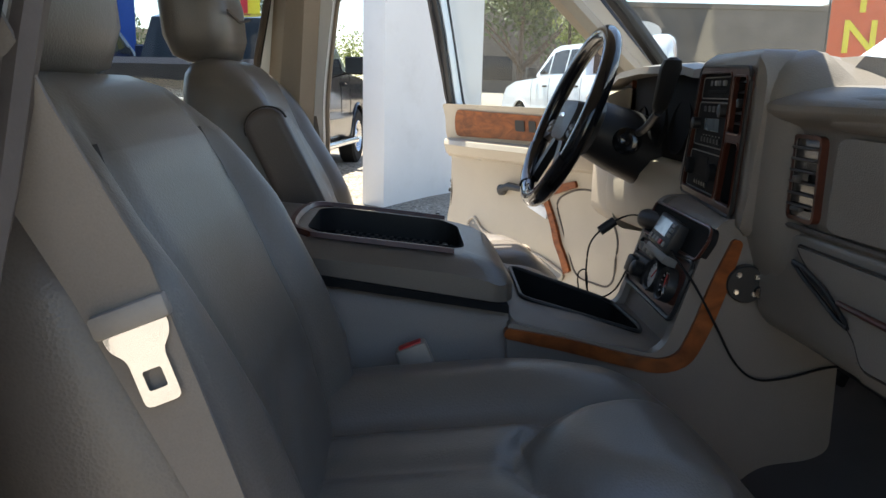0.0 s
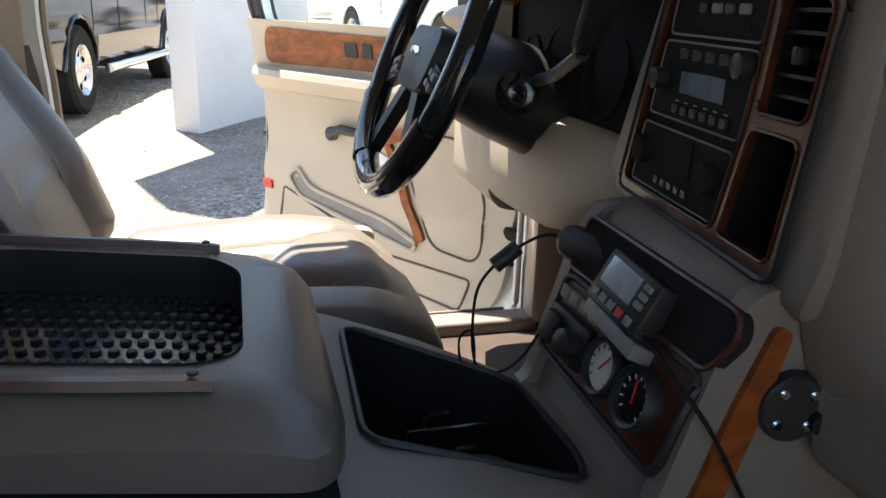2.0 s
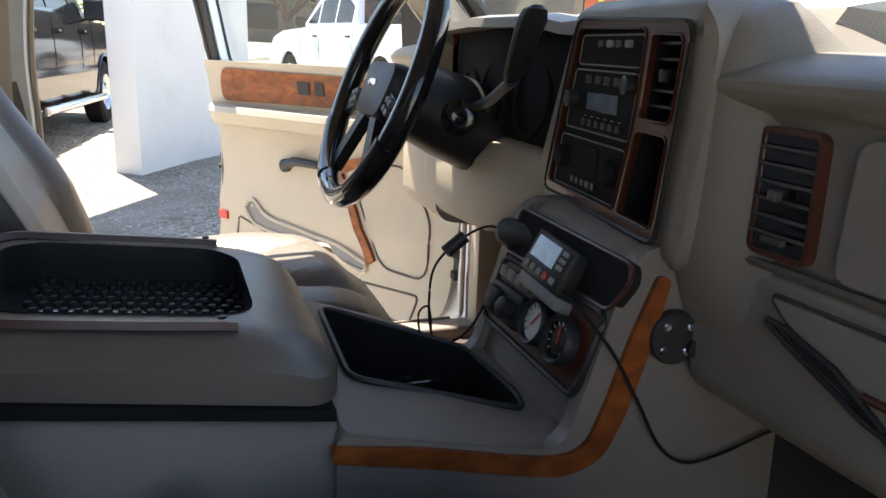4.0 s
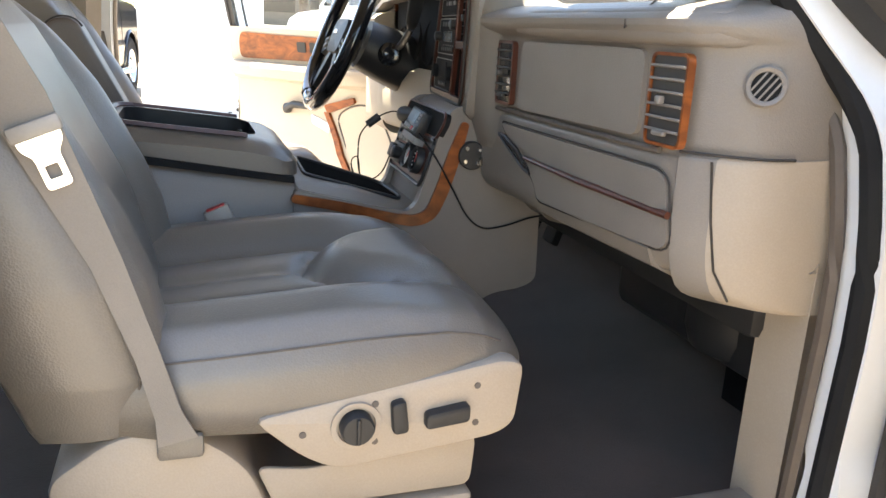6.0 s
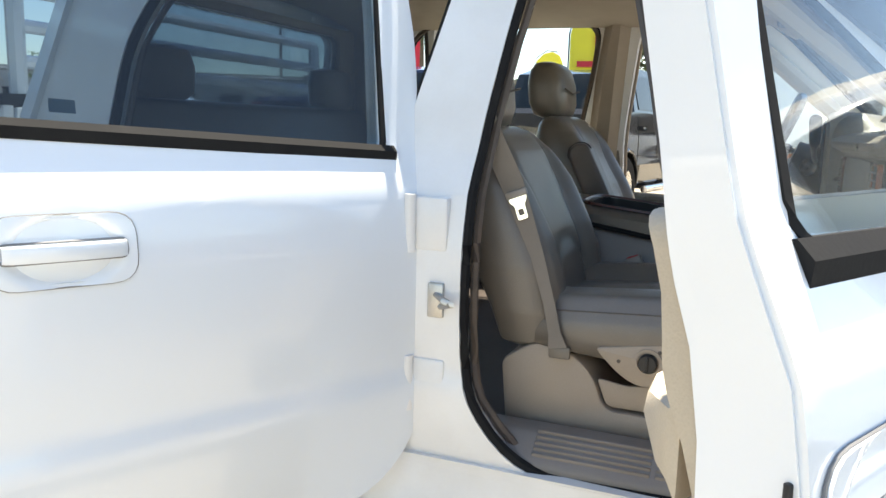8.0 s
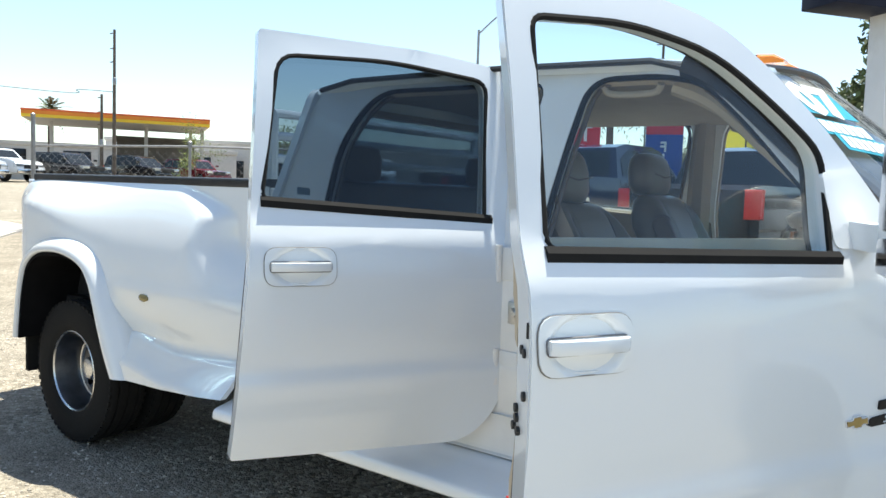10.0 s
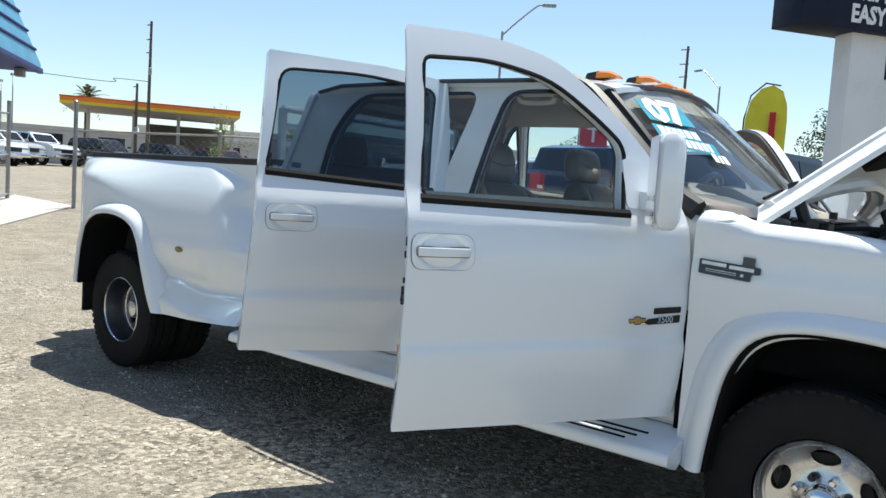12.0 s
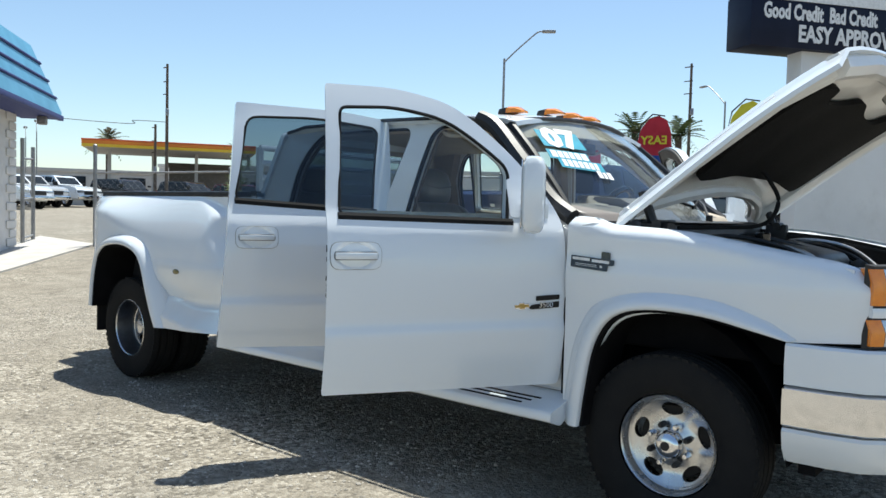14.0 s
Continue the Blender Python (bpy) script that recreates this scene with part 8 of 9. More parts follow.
def car(name, x, y, heading, body, label, kind="pickup", lower=None, s=1.0):
    """A parked vehicle built along +x (nose) and turned to heading degrees."""
    g = terrain(x, y)
    M = pose(x, y, g, 0, 0, heading) @ Matrix.Diagonal((s, 1 + (s - 1) * 0.4, 1 + (s - 1) * 0.3, 1))
    e = thing(name, (0, 0, 0), label, "car" if kind == "suv" else "truck")
    e.matrix_basis = pose(x, y, g, 0, 0, heading)
    hw = 0.97
    crew = kind == "crew"
    kind = "pickup" if crew else kind
    if kind == "pickup":
        prof = [(-2.9, 0.55), (-2.92, 1.28), (-2.85, 1.34), (-0.85, 1.34), (0.0, 1.33), (0.95, 1.32), (1.1, 1.30), (2.1, 1.24), (2.55, 1.12), (2.75, 0.85), (2.75, 0.5), (2.25, 0.5)]
        cab = [(-0.92, 1.32), (-0.80, 1.83), (-0.5, 1.90), (0.35, 1.90), (0.62, 1.84), (1.18, 1.32)]
        glass = [(-0.82, 1.38), (-0.72, 1.78), (-0.45, 1.84), (0.33, 1.84), (0.56, 1.79), (1.02, 1.38)]
        axles, rr = (-1.85, 1.75), 0.40
        if crew:
            cab = [(p[0] - (0.55 if p[0] < 0 else 0.0), p[1]) for p in cab]
            glass = [(p[0] - (0.55 if p[0] < 0 else 0.0), p[1]) for p in glass]
    else:
        prof = [(-2.35, 0.5), (-2.42, 1.05), (-2.35, 1.15), (0.7, 1.10), (1.0, 1.08), (1.9, 1.0), (2.25, 0.85), (2.3, 0.45), (1.9, 0.4)]
        cab = [(-2.35, 1.1), (-2.15, 1.66), (-1.9, 1.76), (0.0, 1.76), (0.3, 1.70), (0.98, 1.08)]
        glass = [(-2.2, 1.17), (-2.05, 1.60), (-1.85, 1.68), (-0.02, 1.68), (0.24, 1.63), (0.82, 1.15)]
        axles, rr = (-1.35, 1.45), 0.36
    low = []
    for ax in axles:
        r2 = rr + 0.06
        low.append([(ax + r2 * math.cos(a), 0.42 + r2 * math.sin(a)) for a in [math.pi * k / 8 for k in range(9)]])
    bottom = [prof[-1], (axles[1] + rr + 0.06, 0.42)] + low[1][1:] + [(0.0, 0.42)] + low[0] + [prof[0]]
    outline = prof[:-1] + bottom[:-1]
    flank = lambda v: hw - 0.035 * ((v - 0.86) / 0.44) ** 2 + (0.014 if v < 0.70 else 0.0)
    zc = [0.45 + 0.05 * k for k in range(18)]
    b = part("body", moved(mesh(prism(outline, -0.86, 0.86, "y", 0.0), *[sheet(outline, [], [-0.6, 0.4], zc, lambda u, v, d: (u, sy * (flank(v) - d), v), 0.14) for sy in (-1, 1)]), M), body, e)
    seams = (-1.42, -0.52, 0.62, 1.22) if crew else (-0.88, 0.42, 1.22) if kind == "pickup" else (-1.30, -0.45, 0.55)
    for sy in (-1, 1):
        for ax, lip in zip(axles, low):
            part("arch_lip", moved(tube([(u, sy * (flank(v) + 0.004), v) for u, v in lip], 0.022, 6), M), body, b)
            part("wheel_well", moved(loft([[(u, sy * yy, v - 0.005) for u, v in lip] for yy in (0.955, 0.60)], caps=False, closed=False), M), WELL, b)
        for sx in seams:
            part("door_seam", moved(tube([(sx + 0.02 * (z > 1), sy * (flank(z) + 0.001), z) for z in (0.50, 0.72, 0.9, 1.1, 1.30)], 0.006, 5), M), SEAL_BLACK, b)
        for sx in seams[:-1]:
            part("door_handle", moved(box(sx + 0.10, sx + 0.27, sy * 0.955, sy * 0.985, 1.13, 1.165, 0.01), M), BLACK if body is WHITE or body is SILVER else body, b)
    cabm = loft([[(px, sy * k, pz) for px, pz in cab] for sy, k in ((-0.92, 1), (0.92, 1))])
    for v in cabm.verts:
        v.co.y *= 1 - 0.16 * max(0, (v.co.z - 1.3) / 0.6)
    part("cab", moved(cabm, M), body, e)
    # side windows with pillars between, windscreen and back glass
    cuts = (-1.30, -0.50, 0.45, 1.0) if crew else (-0.78, -0.12, 0.55, 1.0) if kind == "pickup" else (-2.15, -1.35, -0.55, 0.2, 0.8)
    for sy in (-1, 1):
        for c0, c1 in zip(cuts, cuts[1:]):
            zt = lambda xx: interp(xx, [(p[0], p[1]) for p in glass])
            z0 = glass[0][1]
            a, bb = c0 + 0.035, c1 - 0.035
            pts = [(a, z0), (bb, z0), (bb, max(z0 + 0.04, zt(bb) - 0.03)), ((a + bb) / 2, max(z0 + 0.05, zt((a + bb) / 2) - 0.03)), (a, max(z0 + 0.05, zt(a) - 0.03))]
            w = sheet(pts, [], [], [], lambda u, v, d: (u, sy * (0.925 * (1 - 0.16 * max(0, (v - 1.3) / 0.6)) + 0.004 - d), v), 0.02)
            part("window", moved(w, M), CAR_GLASS, e)
        part("mirror", moved(box(cuts[-1] - 0.02, cuts[-1] + 0.10, sy * 0.96, sy * 1.16, 1.30, 1.50 if kind == "pickup" else 1.42, 0.02), M), body if body is not WHITE else BLACK, e)
    c = cab
    for (xa, za), (xb, zb), nm in ((c[-1], c[-2], "windscreen"), (c[0], c[1], "back_window")):
        d = 0.012 if nm == "windscreen" else -0.012
        part(nm, moved(loft([[(xa + (xb - xa) * t + d, y * (1 - 0.10 * t), za + (zb - za) * t + 0.006) for y in (-0.76, 0.76)] + [(xa + (xb - xa) * t + d * 0.2, y * (1 - 0.10 * t), za + (zb - za) * t) for y in (0.76, -0.76)] for t in (0.10, 0.9)]), M), CAR_GLASS, e)
    for ax in axles:
        for sy in (-1, 1):
            m = M @ Matrix.Translation((ax, sy * (hw - 0.11), rr)) @ Matrix.Rotation(radians(90) * -sy, 4, "X")
            t = part("wheel", lathe([(rr * 0.58, -0.11), (rr * 0.9, -0.12), (rr, -0.09), (rr, 0.09), (rr * 0.9, 0.12), (rr * 0.58, 0.11)], 24, m, caps=False), TYRE, e)
            part("rim", lathe([(rr * 0.60, 0.10), (rr * 0.57, 0.118), (rr * 0.52, 0.10), (rr * 0.46, 0.06), (rr * 0.26, 0.075), (rr * 0.18, 0.10), (0, 0.10)], 24, m, caps=False), ALLOY, t)
            for k in range(6):
                part("rim_opening", moved(box(-0.020, 0.020, rr * 0.30, rr * 0.45, 0.055, 0.078, 0.008), m @ Matrix.Rotation(math.pi * k / 3, 4, "Z")), WELL, t)
    fx, bx = prof[-2][0], prof[0][0]
    if kind == "pickup":
        part("bed_opening", moved(box(-2.80, -1.55 if crew else -0.98, -0.82, 0.82, 1.30, 1.345, 0.0), M), BLACK, e)
    for sy in (-1, 1):
        part("headlamp", moved(box(prof[-3][0] - 0.22, prof[-3][0] - 0.005, sy * 0.55, sy * 0.965, prof[-3][1] - 0.02, prof[-3][1] + 0.14, 0.02), M), LAMP, e)
        part("tail_lamp", moved(box(bx - 0.03, bx + 0.06, sy * 0.80, sy * 0.975, 0.95, 1.27 if kind == "pickup" else 1.1, 0.015), M), RED_LENS, e)
    part("front_bumper", moved(box(fx - 0.10, fx + 0.10, -0.96, 0.96, 0.48, 0.70, 0.03), M), CHROME if kind == "pickup" else body, e)
    part("rear_bumper", moved(box(bx - 0.14, bx + 0.02, -0.94, 0.94, 0.50, 0.68, 0.03), M), CHROME if kind == "pickup" else body, e)
    part("grille", moved(box(fx - 0.04, fx + 0.015, -0.5, 0.5, 0.74, 0.98, 0.02), M), BLACK, e)
    if lower:
        for sy in (-1, 1):
            # Thin band coloured like the ground's reflection along the lower doors.
            part("reflection_band", moved(sheet([(axles[0] + rr + 0.1, 0.45), (axles[1] - rr - 0.1, 0.45), (axles[1] - rr - 0.1, 0.69), (axles[0] + rr + 0.1, 0.69)], [], [], [0.5, 0.55, 0.6, 0.65], lambda u, v, d: (u, sy * (flank(v) + 0.006 - d), v), 0.012), M), lower, e)
            part("step_bar", moved(tube([(axles[0] + rr + 0.12, sy * 1.05, 0.38), (axles[1] - rr - 0.12, sy * 1.05, 0.38)], 0.045, 10), M), CHROME, e)
            [part("bar_bracket", moved(box(q - 0.03, q + 0.03, sy * 0.80, sy * 1.05, 0.37, 0.43, 0.01), M), BLACK, e) for q in (-0.9, 0.0, 0.9)]
    return e


car("parked_pickup", -3.17, 8.55, 81.0, BLACK_PAINT, "black crew-cab pickup with reflected gravel coloured onto its lower sides", "crew", GROUND_SHEEN, 0.87)
car("parked_pickup", -6.2, 9.2, 83, NAVY_PAINT, "navy blue pickup parked beside a black one")
car("parked_pickup", 2.4, 13.5, 105, WHITE, "white pickup parked beyond the sign pillar")
car("parked_pickup", 8.2, 14.5, 100, WHITE, "white pickup parked near the orange banner")
car("parked_suv", -9.5, 15.5, 60, WHITE, "white sport utility vehicle parked far back", "suv")
car("parked_pickup", -44.6, 12.6, 17, WHITE, "white pickup parked inside the fence")
car("parked_pickup", -47.2, 14.6, 17, SILVER, "silver pickup parked inside the fence")
car("parked_pickup", -48.2, 17.0, 19, WHITE, "white pickup parked beside a silver one")
car("parked_suv", -45.5, 20.1, 12, BLACK_PAINT, "black sport utility vehicle in the back row", "suv")
car("parked_suv", -45.3, 24.6, 10, BLACK_PAINT, "black sport utility vehicle by the fence rail", "suv")
car("parked_suv", -45.1, 28.5, 5, DARK_RED, "dark red sport utility vehicle in the back row", "suv")
car("parked_pickup", -28.0, 27.5, -45, WHITE, "white pickup at the end of the back row")

# ---- pole sign with its white pillar ----
SD = Vector((0.58, 0.81, 0)).normalized()
SN = Vector((SD.y, -SD.x, 0))
sign = thing("pole_sign", (-1.0, 6.8, terrain(-1.0, 6.8)), "tall dealer sign on a white pillar with a navy board", "sign")
near = Vector((-1.49, 6.08, 0))
base = near + SD * 0.85 - SN * 0.13


def sign_box(l0, l1, n0, n1, z0, z1, bevel=0.0):
    m = Matrix((SD, -SN, Vector((0, 0, 1)))).transposed().to_4x4()
    return moved(box(l0, l1, n0, n1, z0, z1, bevel), Matrix.Translation(base) @ m)


part("pillar", sign_box(-0.93, 0.85, -0.13, 0.13, 0.15, 3.43, 0.006), STUCCO, sign, "white stucco pillar")
part("board", sign_box(-1.72, 1.58, -0.24, 0.24, 3.41, 4.03, 0.01), SIGN_DARK, sign, "navy sign board")
part("upper_board", sign_box(-1.72, 1.58, -0.24, 0.24, 4.035, 5.5, 0.01), SIGN_DARK, sign, "upper sign cabinet")
part("sign_face", sign_box(-1.60, 1.46, -0.255, 0.255, 3.96, 5.35, 0.0), PRINT, sign, "white upper sign face")
for k, (a, b, z) in enumerate(((-1.35, -0.95, 4.24), (-0.85, -0.15, 4.21), (-0.05, 0.45, 4.25), (0.55, 1.25, 4.23))):
    part("script_bar", sign_box(a, b, -0.262, 0.262, z, z + 0.22, 0.0), SIGN_DARK, sign, "dark script strokes")
sm = Matrix((SD, Vector((0, 0, 1)), SN)).transposed().to_4x4()
for txt, l0, z, sz, sq in (("Good Credit", -1.15, 3.82, 0.25, 0.62), ("Bad Credit", -0.31, 3.82, 0.25, 0.62), ("No Credit", 0.50, 3.82, 0.25, 0.62), ("EASY APPROVAL", -0.30, 3.575, 0.27, 0.78)):
    lettering(txt, sz, Matrix.Translation(base + SN * 0.243 + SD * l0 + Vector((0, 0, z))) @ sm @ Matrix.Diagonal((sq, 1, 1, 1)), PRINT, sign, "sign_lettering", "white sign letters", 0.004, 0.009)
for k in range(4):
    part("number_bar", moved(box(-0.075, 0.075, -0.13, 0.13, 0, 0.01), Matrix.Translation(base + SN * 0.131 + SD * (-0.36 + k * 0.24) + Vector((0, 0, 3.06))) @ sm), SIGN_DARK, sign, "dark number bar")


# ---- feather flags ----
def feather(x, y, h, w, cloth, label, turn, text, ink, top=None, big=None, back=False):
    g = terrain(x, y)
    e = thing("feather_flag", (x, y, g), label, "flag")
    M = pose(x, y, g, 0, 0, turn)
    turned = Matrix.Diagonal((-1 if back else 1, 1, 1, 1))
    pole = [(0, 0, 0)] + [(0, 0, h * 0.8)] + [(w * 0.12, 0, h * 0.93), (w * 0.45, 0, h), (w * 0.8, 0, h * 0.985)]
    part("pole", moved(tube(pole, 0.016, 6), M), BLACK, e)
    out = [(0.02, 0.45), (w, 0.55)] + [(w, h * 0.80), (w * 0.97, h * 0.88), (w * 0.86, h * 0.955), (w * 0.62, h * 0.99), (w * 0.35, h * 0.97), (0.12 * w, h * 0.90), (0.02, h * 0.80)]
    wave = lambda u, v, d: tuple(M @ Vector((u, 0.05 * math.sin(v * 2.1 + u * 3) * u / w + d, v)))
    part("cloth", sheet(out, [], [w * 0.33, w * 0.66], [0.5 + 0.25 * k for k in range(int(h * 4))], wave, 0.004), cloth, e)
    if top:
        part("top_panel", sheet(rnd([(0.03, h * 0.72), (w * 0.99, h * 0.72)] + [q for q in out[2:]], 0.01, 1), [], [w * 0.33, w * 0.66], [h * 0.78, h * 0.85, h * 0.92], lambda u, v, d: tuple(M @ Vector((u, 0.05 * math.sin(v * 2.1 + u * 3) * u / w - 0.004 + d * 3, v))), 0.004), top, e)
        lettering(text[0], w * 0.34, M @ Matrix.Translation((w * 0.52, -0.012 - 0.03, h * 0.82)) @ turned @ pose(0, 0, 0, 90, 0, 0), FLAG_YELLOW, e, "flag_lettering", "yellow flag letters", 0.004, 0.006)
        rest = text[1]
    else:
        rest = text[0] if text else ""
    step = h * 0.075 if not big else big
    z = h * 0.64 if top else h * 0.72
    for ch in rest:
        lettering(ch, step * 1.15, M @ Matrix.Translation((w * 0.52, -0.05, z)) @ turned @ pose(0, 0, 0, 90, 0, 0), ink, e, "flag_lettering", "bold flag letter", 0.004, 0.008)
        z -= step
    return e


feather(-6.3, 11.3, 3.1, 0.72, FLAG_BLUE, "blue feather flag with a red top and white letters", 15, ("EASY", "FINANC"), PRINT, FLAG_RED, back=True)
feather(-4.4, 11.35, 3.3, 0.75, FLAG_YELLOW, "yellow feather flag with a big red letter", 10, ("L",), FLAG_RED, None, 0.85, True)
feather(-8.5, 12.4, 3.2, 0.66, FLAG_RED, "red feather flag with white letters", 20, ("TRUC",), PRINT, None, 0.42)
feather(4.6, 9.8, 4.2, 0.8, FLAG_ORANGE, "orange-red feather flag with yellow letters", -18, ("AIN",), FLAG_YELLOW, None, 0.55)
feather(-7.6, 20.0, 3.0, 0.9, FLAG_YELLOW, "plain yellow feather flag in the back row", 12, ("",), FLAG_RED)


# ---- white block building with a blue metal mansard ----
FD = Vector((0.8, -0.6, 0))
FN = Vector((0.6, 0.8, 0))
corner = Vector((-17.97, 3.27, 0))
bz0 = terrain(-15, 3)
bld = thing("office_building", (-14.5, 1.0, bz0), "white block office with a sky-blue metal roof edge", "building")
bmat = Matrix.Translation((corner.x, corner.y, bz0 - 0.1)) @ Matrix((FD, FN, Vector((0, 0, 1)))).transposed().to_4x4()
win_hole = [(2.1, 1.1), (3.6, 1.1), (3.6, 2.45), (2.1, 2.45)]
part("wall", moved(mesh(sheet([(0, 0), (16, 0), (16, 3.5), (0, 3.5)], [win_hole], [], [], lambda u, v, d: (u, -d, v), 0.25), box(0, 16, -9, -0.26, 0, 3.5)), bmat), BLOCK, bld, "white painted block wall")
for k in range(17):
    part("block", moved(box(-0.03, 0.62 if k % 2 else 0.42, 0.0, 0.035, 0.02 + k * 0.205, 0.205 + k * 0.205, 0.012, 1), bmat), BLOCK, bld)
part("window_pane", moved(box(2.1, 3.6, -0.16, -0.14, 1.1, 2.45), bmat), CAR_GLASS, bld)
part("window_sill", moved(box(2.0, 3.7, -0.06, 0.10, 1.0, 1.09, 0.01), bmat), BLOCK, bld)
slope = [(-0.75, 0.75, 3.35), (-0.75, 0.75, 3.45), (-0.25, 0.05, 5.0), (-0.25, -0.1, 5.0)]
part("roof", moved(loft([[(x0, 0.80, 3.32), (x0, 0.80, 3.46), (x1, 0.25, 4.95), (x1, -9.5, 4.95), (x0, -9.5, 3.32)] for x0, x1 in ((-0.85, -0.35), (16.5, 16.5))]), bmat), BLUE_ROOF, bld, "sky-blue standing-seam mansard")
for k in range(3):
    t = 0.22 + 0.26 * k
    part("roof_seam", moved(tube([(-0.85 + 0.5 * t - 0.02, 0.82 - 0.55 * t, 3.46 + 1.49 * t), (16.5, 0.82 - 0.55 * t, 3.46 + 1.49 * t)], 0.035, 6), bmat), NAVY, bld, "dark roof seam")
part("fascia", moved(mesh(box(-0.9, 16.5, 0.72, 0.84, 3.26, 3.38, 0.01), box(-0.85, 16.5, -0.1, 0.8, 3.28, 3.32)), bmat), NAVY, bld, "dark eave edge")
part("flood_lamp", moved(box(-0.25, -0.05, 0.45, 0.65, 3.08, 3.28, 0.03), bmat), GREY_PLASTIC, bld)
part("roof_vent", moved(mesh(tube([(2.2, 0.0, 4.95), (2.2, 0.0, 5.15)], 0.02, 6), box(2.1, 2.35, -0.1, 0.1, 5.12, 5.28, 0.04)), bmat), PRINT, bld, "small white roof vent")

# concrete apron by the gate
rows = []
for k in range(13):
    t = k / 12
    o, i = Vector((-9.0, -2.85)).lerp(Vector((-17.1, 4.75)), t), Vector((-9.9, -3.3)).lerp(Vector((-20.6, 4.9)), t)
    rows.append([(o, 0.035), (o.lerp(i, 0.5), 0.035), (i, 0.035), (i, -0.1), (o, -0.1)])
ap = loft([[(q.x, q.y, terrain(q.x, q.y) + h) for q, h in row] for row in rows])
tagged(part("pavement", ap, CONCRETE), "pale concrete walk by the gate", "pavement", kind="structure")


# ---- chain-link fence with an open gate ----
def link_mesh(p0, p1, z0, z1, pitch=0.16, r=0.0016):
    """Crossing wires between two posts."""
    d = Vector((p1[0] - p0[0], p1[1] - p0[1], 0))
    L = d.length
    d.normalize()
    H = z1 - z0
    g0 = terrain(p0[0], p0[1])
    n = Vector((-d.y, d.x, 0)) * r
    verts, faces = [], []
    k = -H
    while k < L:
        for sgn in (1, -1):
            a, b = k, k + H
            za, zb = (0, H) if sgn == 1 else (H, 0)
            if a < 0:
                za, a = za + (zb - za) * (0 - a) / H, 0
            if b > L:
                zb, b = (za + (zb - za) * (L - a) / (b - a)), L
            if b - a > 0.02:
                q0 = Vector((p0[0], p0[1], g0 + z0 + za)) + d * a
                q1 = Vector((p0[0], p0[1], g0 + z0 + zb)) + d * b
                up = Vector((0, 0, r))
                i = len(verts)
                for q in (q0, q1):
                    verts.extend([q - up, q + n, q + up, q - n])
                faces.extend([(i, i + 1, i + 5, i + 4), (i + 1, i + 2, i + 6, i + 5), (i + 2, i + 3, i + 7, i + 6), (i + 3, i, i + 4, i + 7)])
        k += pitch
    me = bpy.data.meshes.new("wire")
    me.from_pydata([tuple(v) for v in verts], [], faces)
    bm = bmesh.new()
    bm.from_mesh(me)
    bpy.data.meshes.remove(me)
    return bm


fence = thing("chain_link_fence", at_ground(-14.4, 6.7), "grey chain-link fence with tall steel posts", "fence")
line = [(-16.82 + 2.43 * k, 4.62 + 2.08 * k) for k in range(4)]
for i, (x, y) in enumerate(line):
    g = terrain(x, y)
    h = 2.36 if i == 0 else 1.80
    part("post", mesh(tube([(x, y, g - 0.1), (x, y, g + h)], 0.045 if i == 0 else 0.03, 10), lathe([(0.05, 0), (0.05, 0.03), (0.02, 0.06), (0, 0.065)], 10, Matrix.Translation((x, y, g + h)))), GALV, fence, "steel fence post")
for a, b in zip(line, line[1:]):
    ga, gb = terrain(*a), terrain(*b)
    part("top_rail", tube([(a[0], a[1], ga + 1.74), (b[0], b[1], gb + 1.74)], 0.024, 8), GALV, fence)
    part("wire_mesh", link_mesh(a, b, 0.06, 1.72), GALV, fence, "chain-link wire")
gate = thing("fence_gate", at_ground(-19.2, 4.0), "open chain-link gate beside the office wall", "gate")
gl = [(-18.85, 3.78), (-19.6, 4.32)]
for (x, y), h in zip(gl, (2.6, 2.4)):
    part("post", tube([(x, y, terrain(x, y) - 0.05), (x, y, terrain(x, y) + h)], 0.05, 10), GALV, gate)
for z in (0.15, 1.1, 2.1):
    part("rail", tube([(*gl[0], terrain(*gl[0]) + z), (*gl[1], terrain(*gl[1]) + z)], 0.028, 8), GALV, gate)
part("wire_mesh", link_mesh(gl[0], gl[1], 0.15, 2.1, 0.10), GALV, gate)

# ---- filling-station canopy and the far side of the street ----
can = thing("station_canopy", at_ground(-48, 32), "orange and yellow filling-station canopy on posts", "canopy")
CD = Vector((0.52, 0.855, 0)).normalized()
cm = Matrix.Translation((-51.75, 20.1, terrain(-48, 30) - 0.4)) @ Matrix((CD, Vector((-CD.y, CD.x, 0)), Vector((0, 0, 1)))).transposed().to_4x4()
part("upper_band", moved(box(0, 11.6, 0, 8, 4.66, 4.90, 0.02), cm), ORANGE, can, "orange canopy band")
part("lower_band", moved(box(0, 11.6, 0, 8, 4.46, 4.656, 0.02), cm), YELLOW, can, "yellow canopy band")
part("cap_strip", moved(box(-0.02, 11.62, -0.02, 8, 4.904, 5.0, 0.01), cm), FLAG_ORANGE, can)
for k in (1.5, 4.5, 7.5, 10.5, 11.3):
    part("post", moved(box(k - 0.12, k + 0.12, 2.8, 3.05, -0.3, 4.43, 0.01), cm), PALE_ROOF, can)
part("soffit", moved(box(0.12, 11.5, 0.12, 7.9, 4.43, 4.455), cm), PALE_ROOF, can, "pale canopy underside")
part("shop", moved(mesh(box(5.5, 11, 6.4, 12, -0.3, 3.6, 0.02), box(5.4, 11.1, 6.3, 12.1, 3.6, 3.9, 0.02)), cm), DARK_WALL, can, "dark station shop")


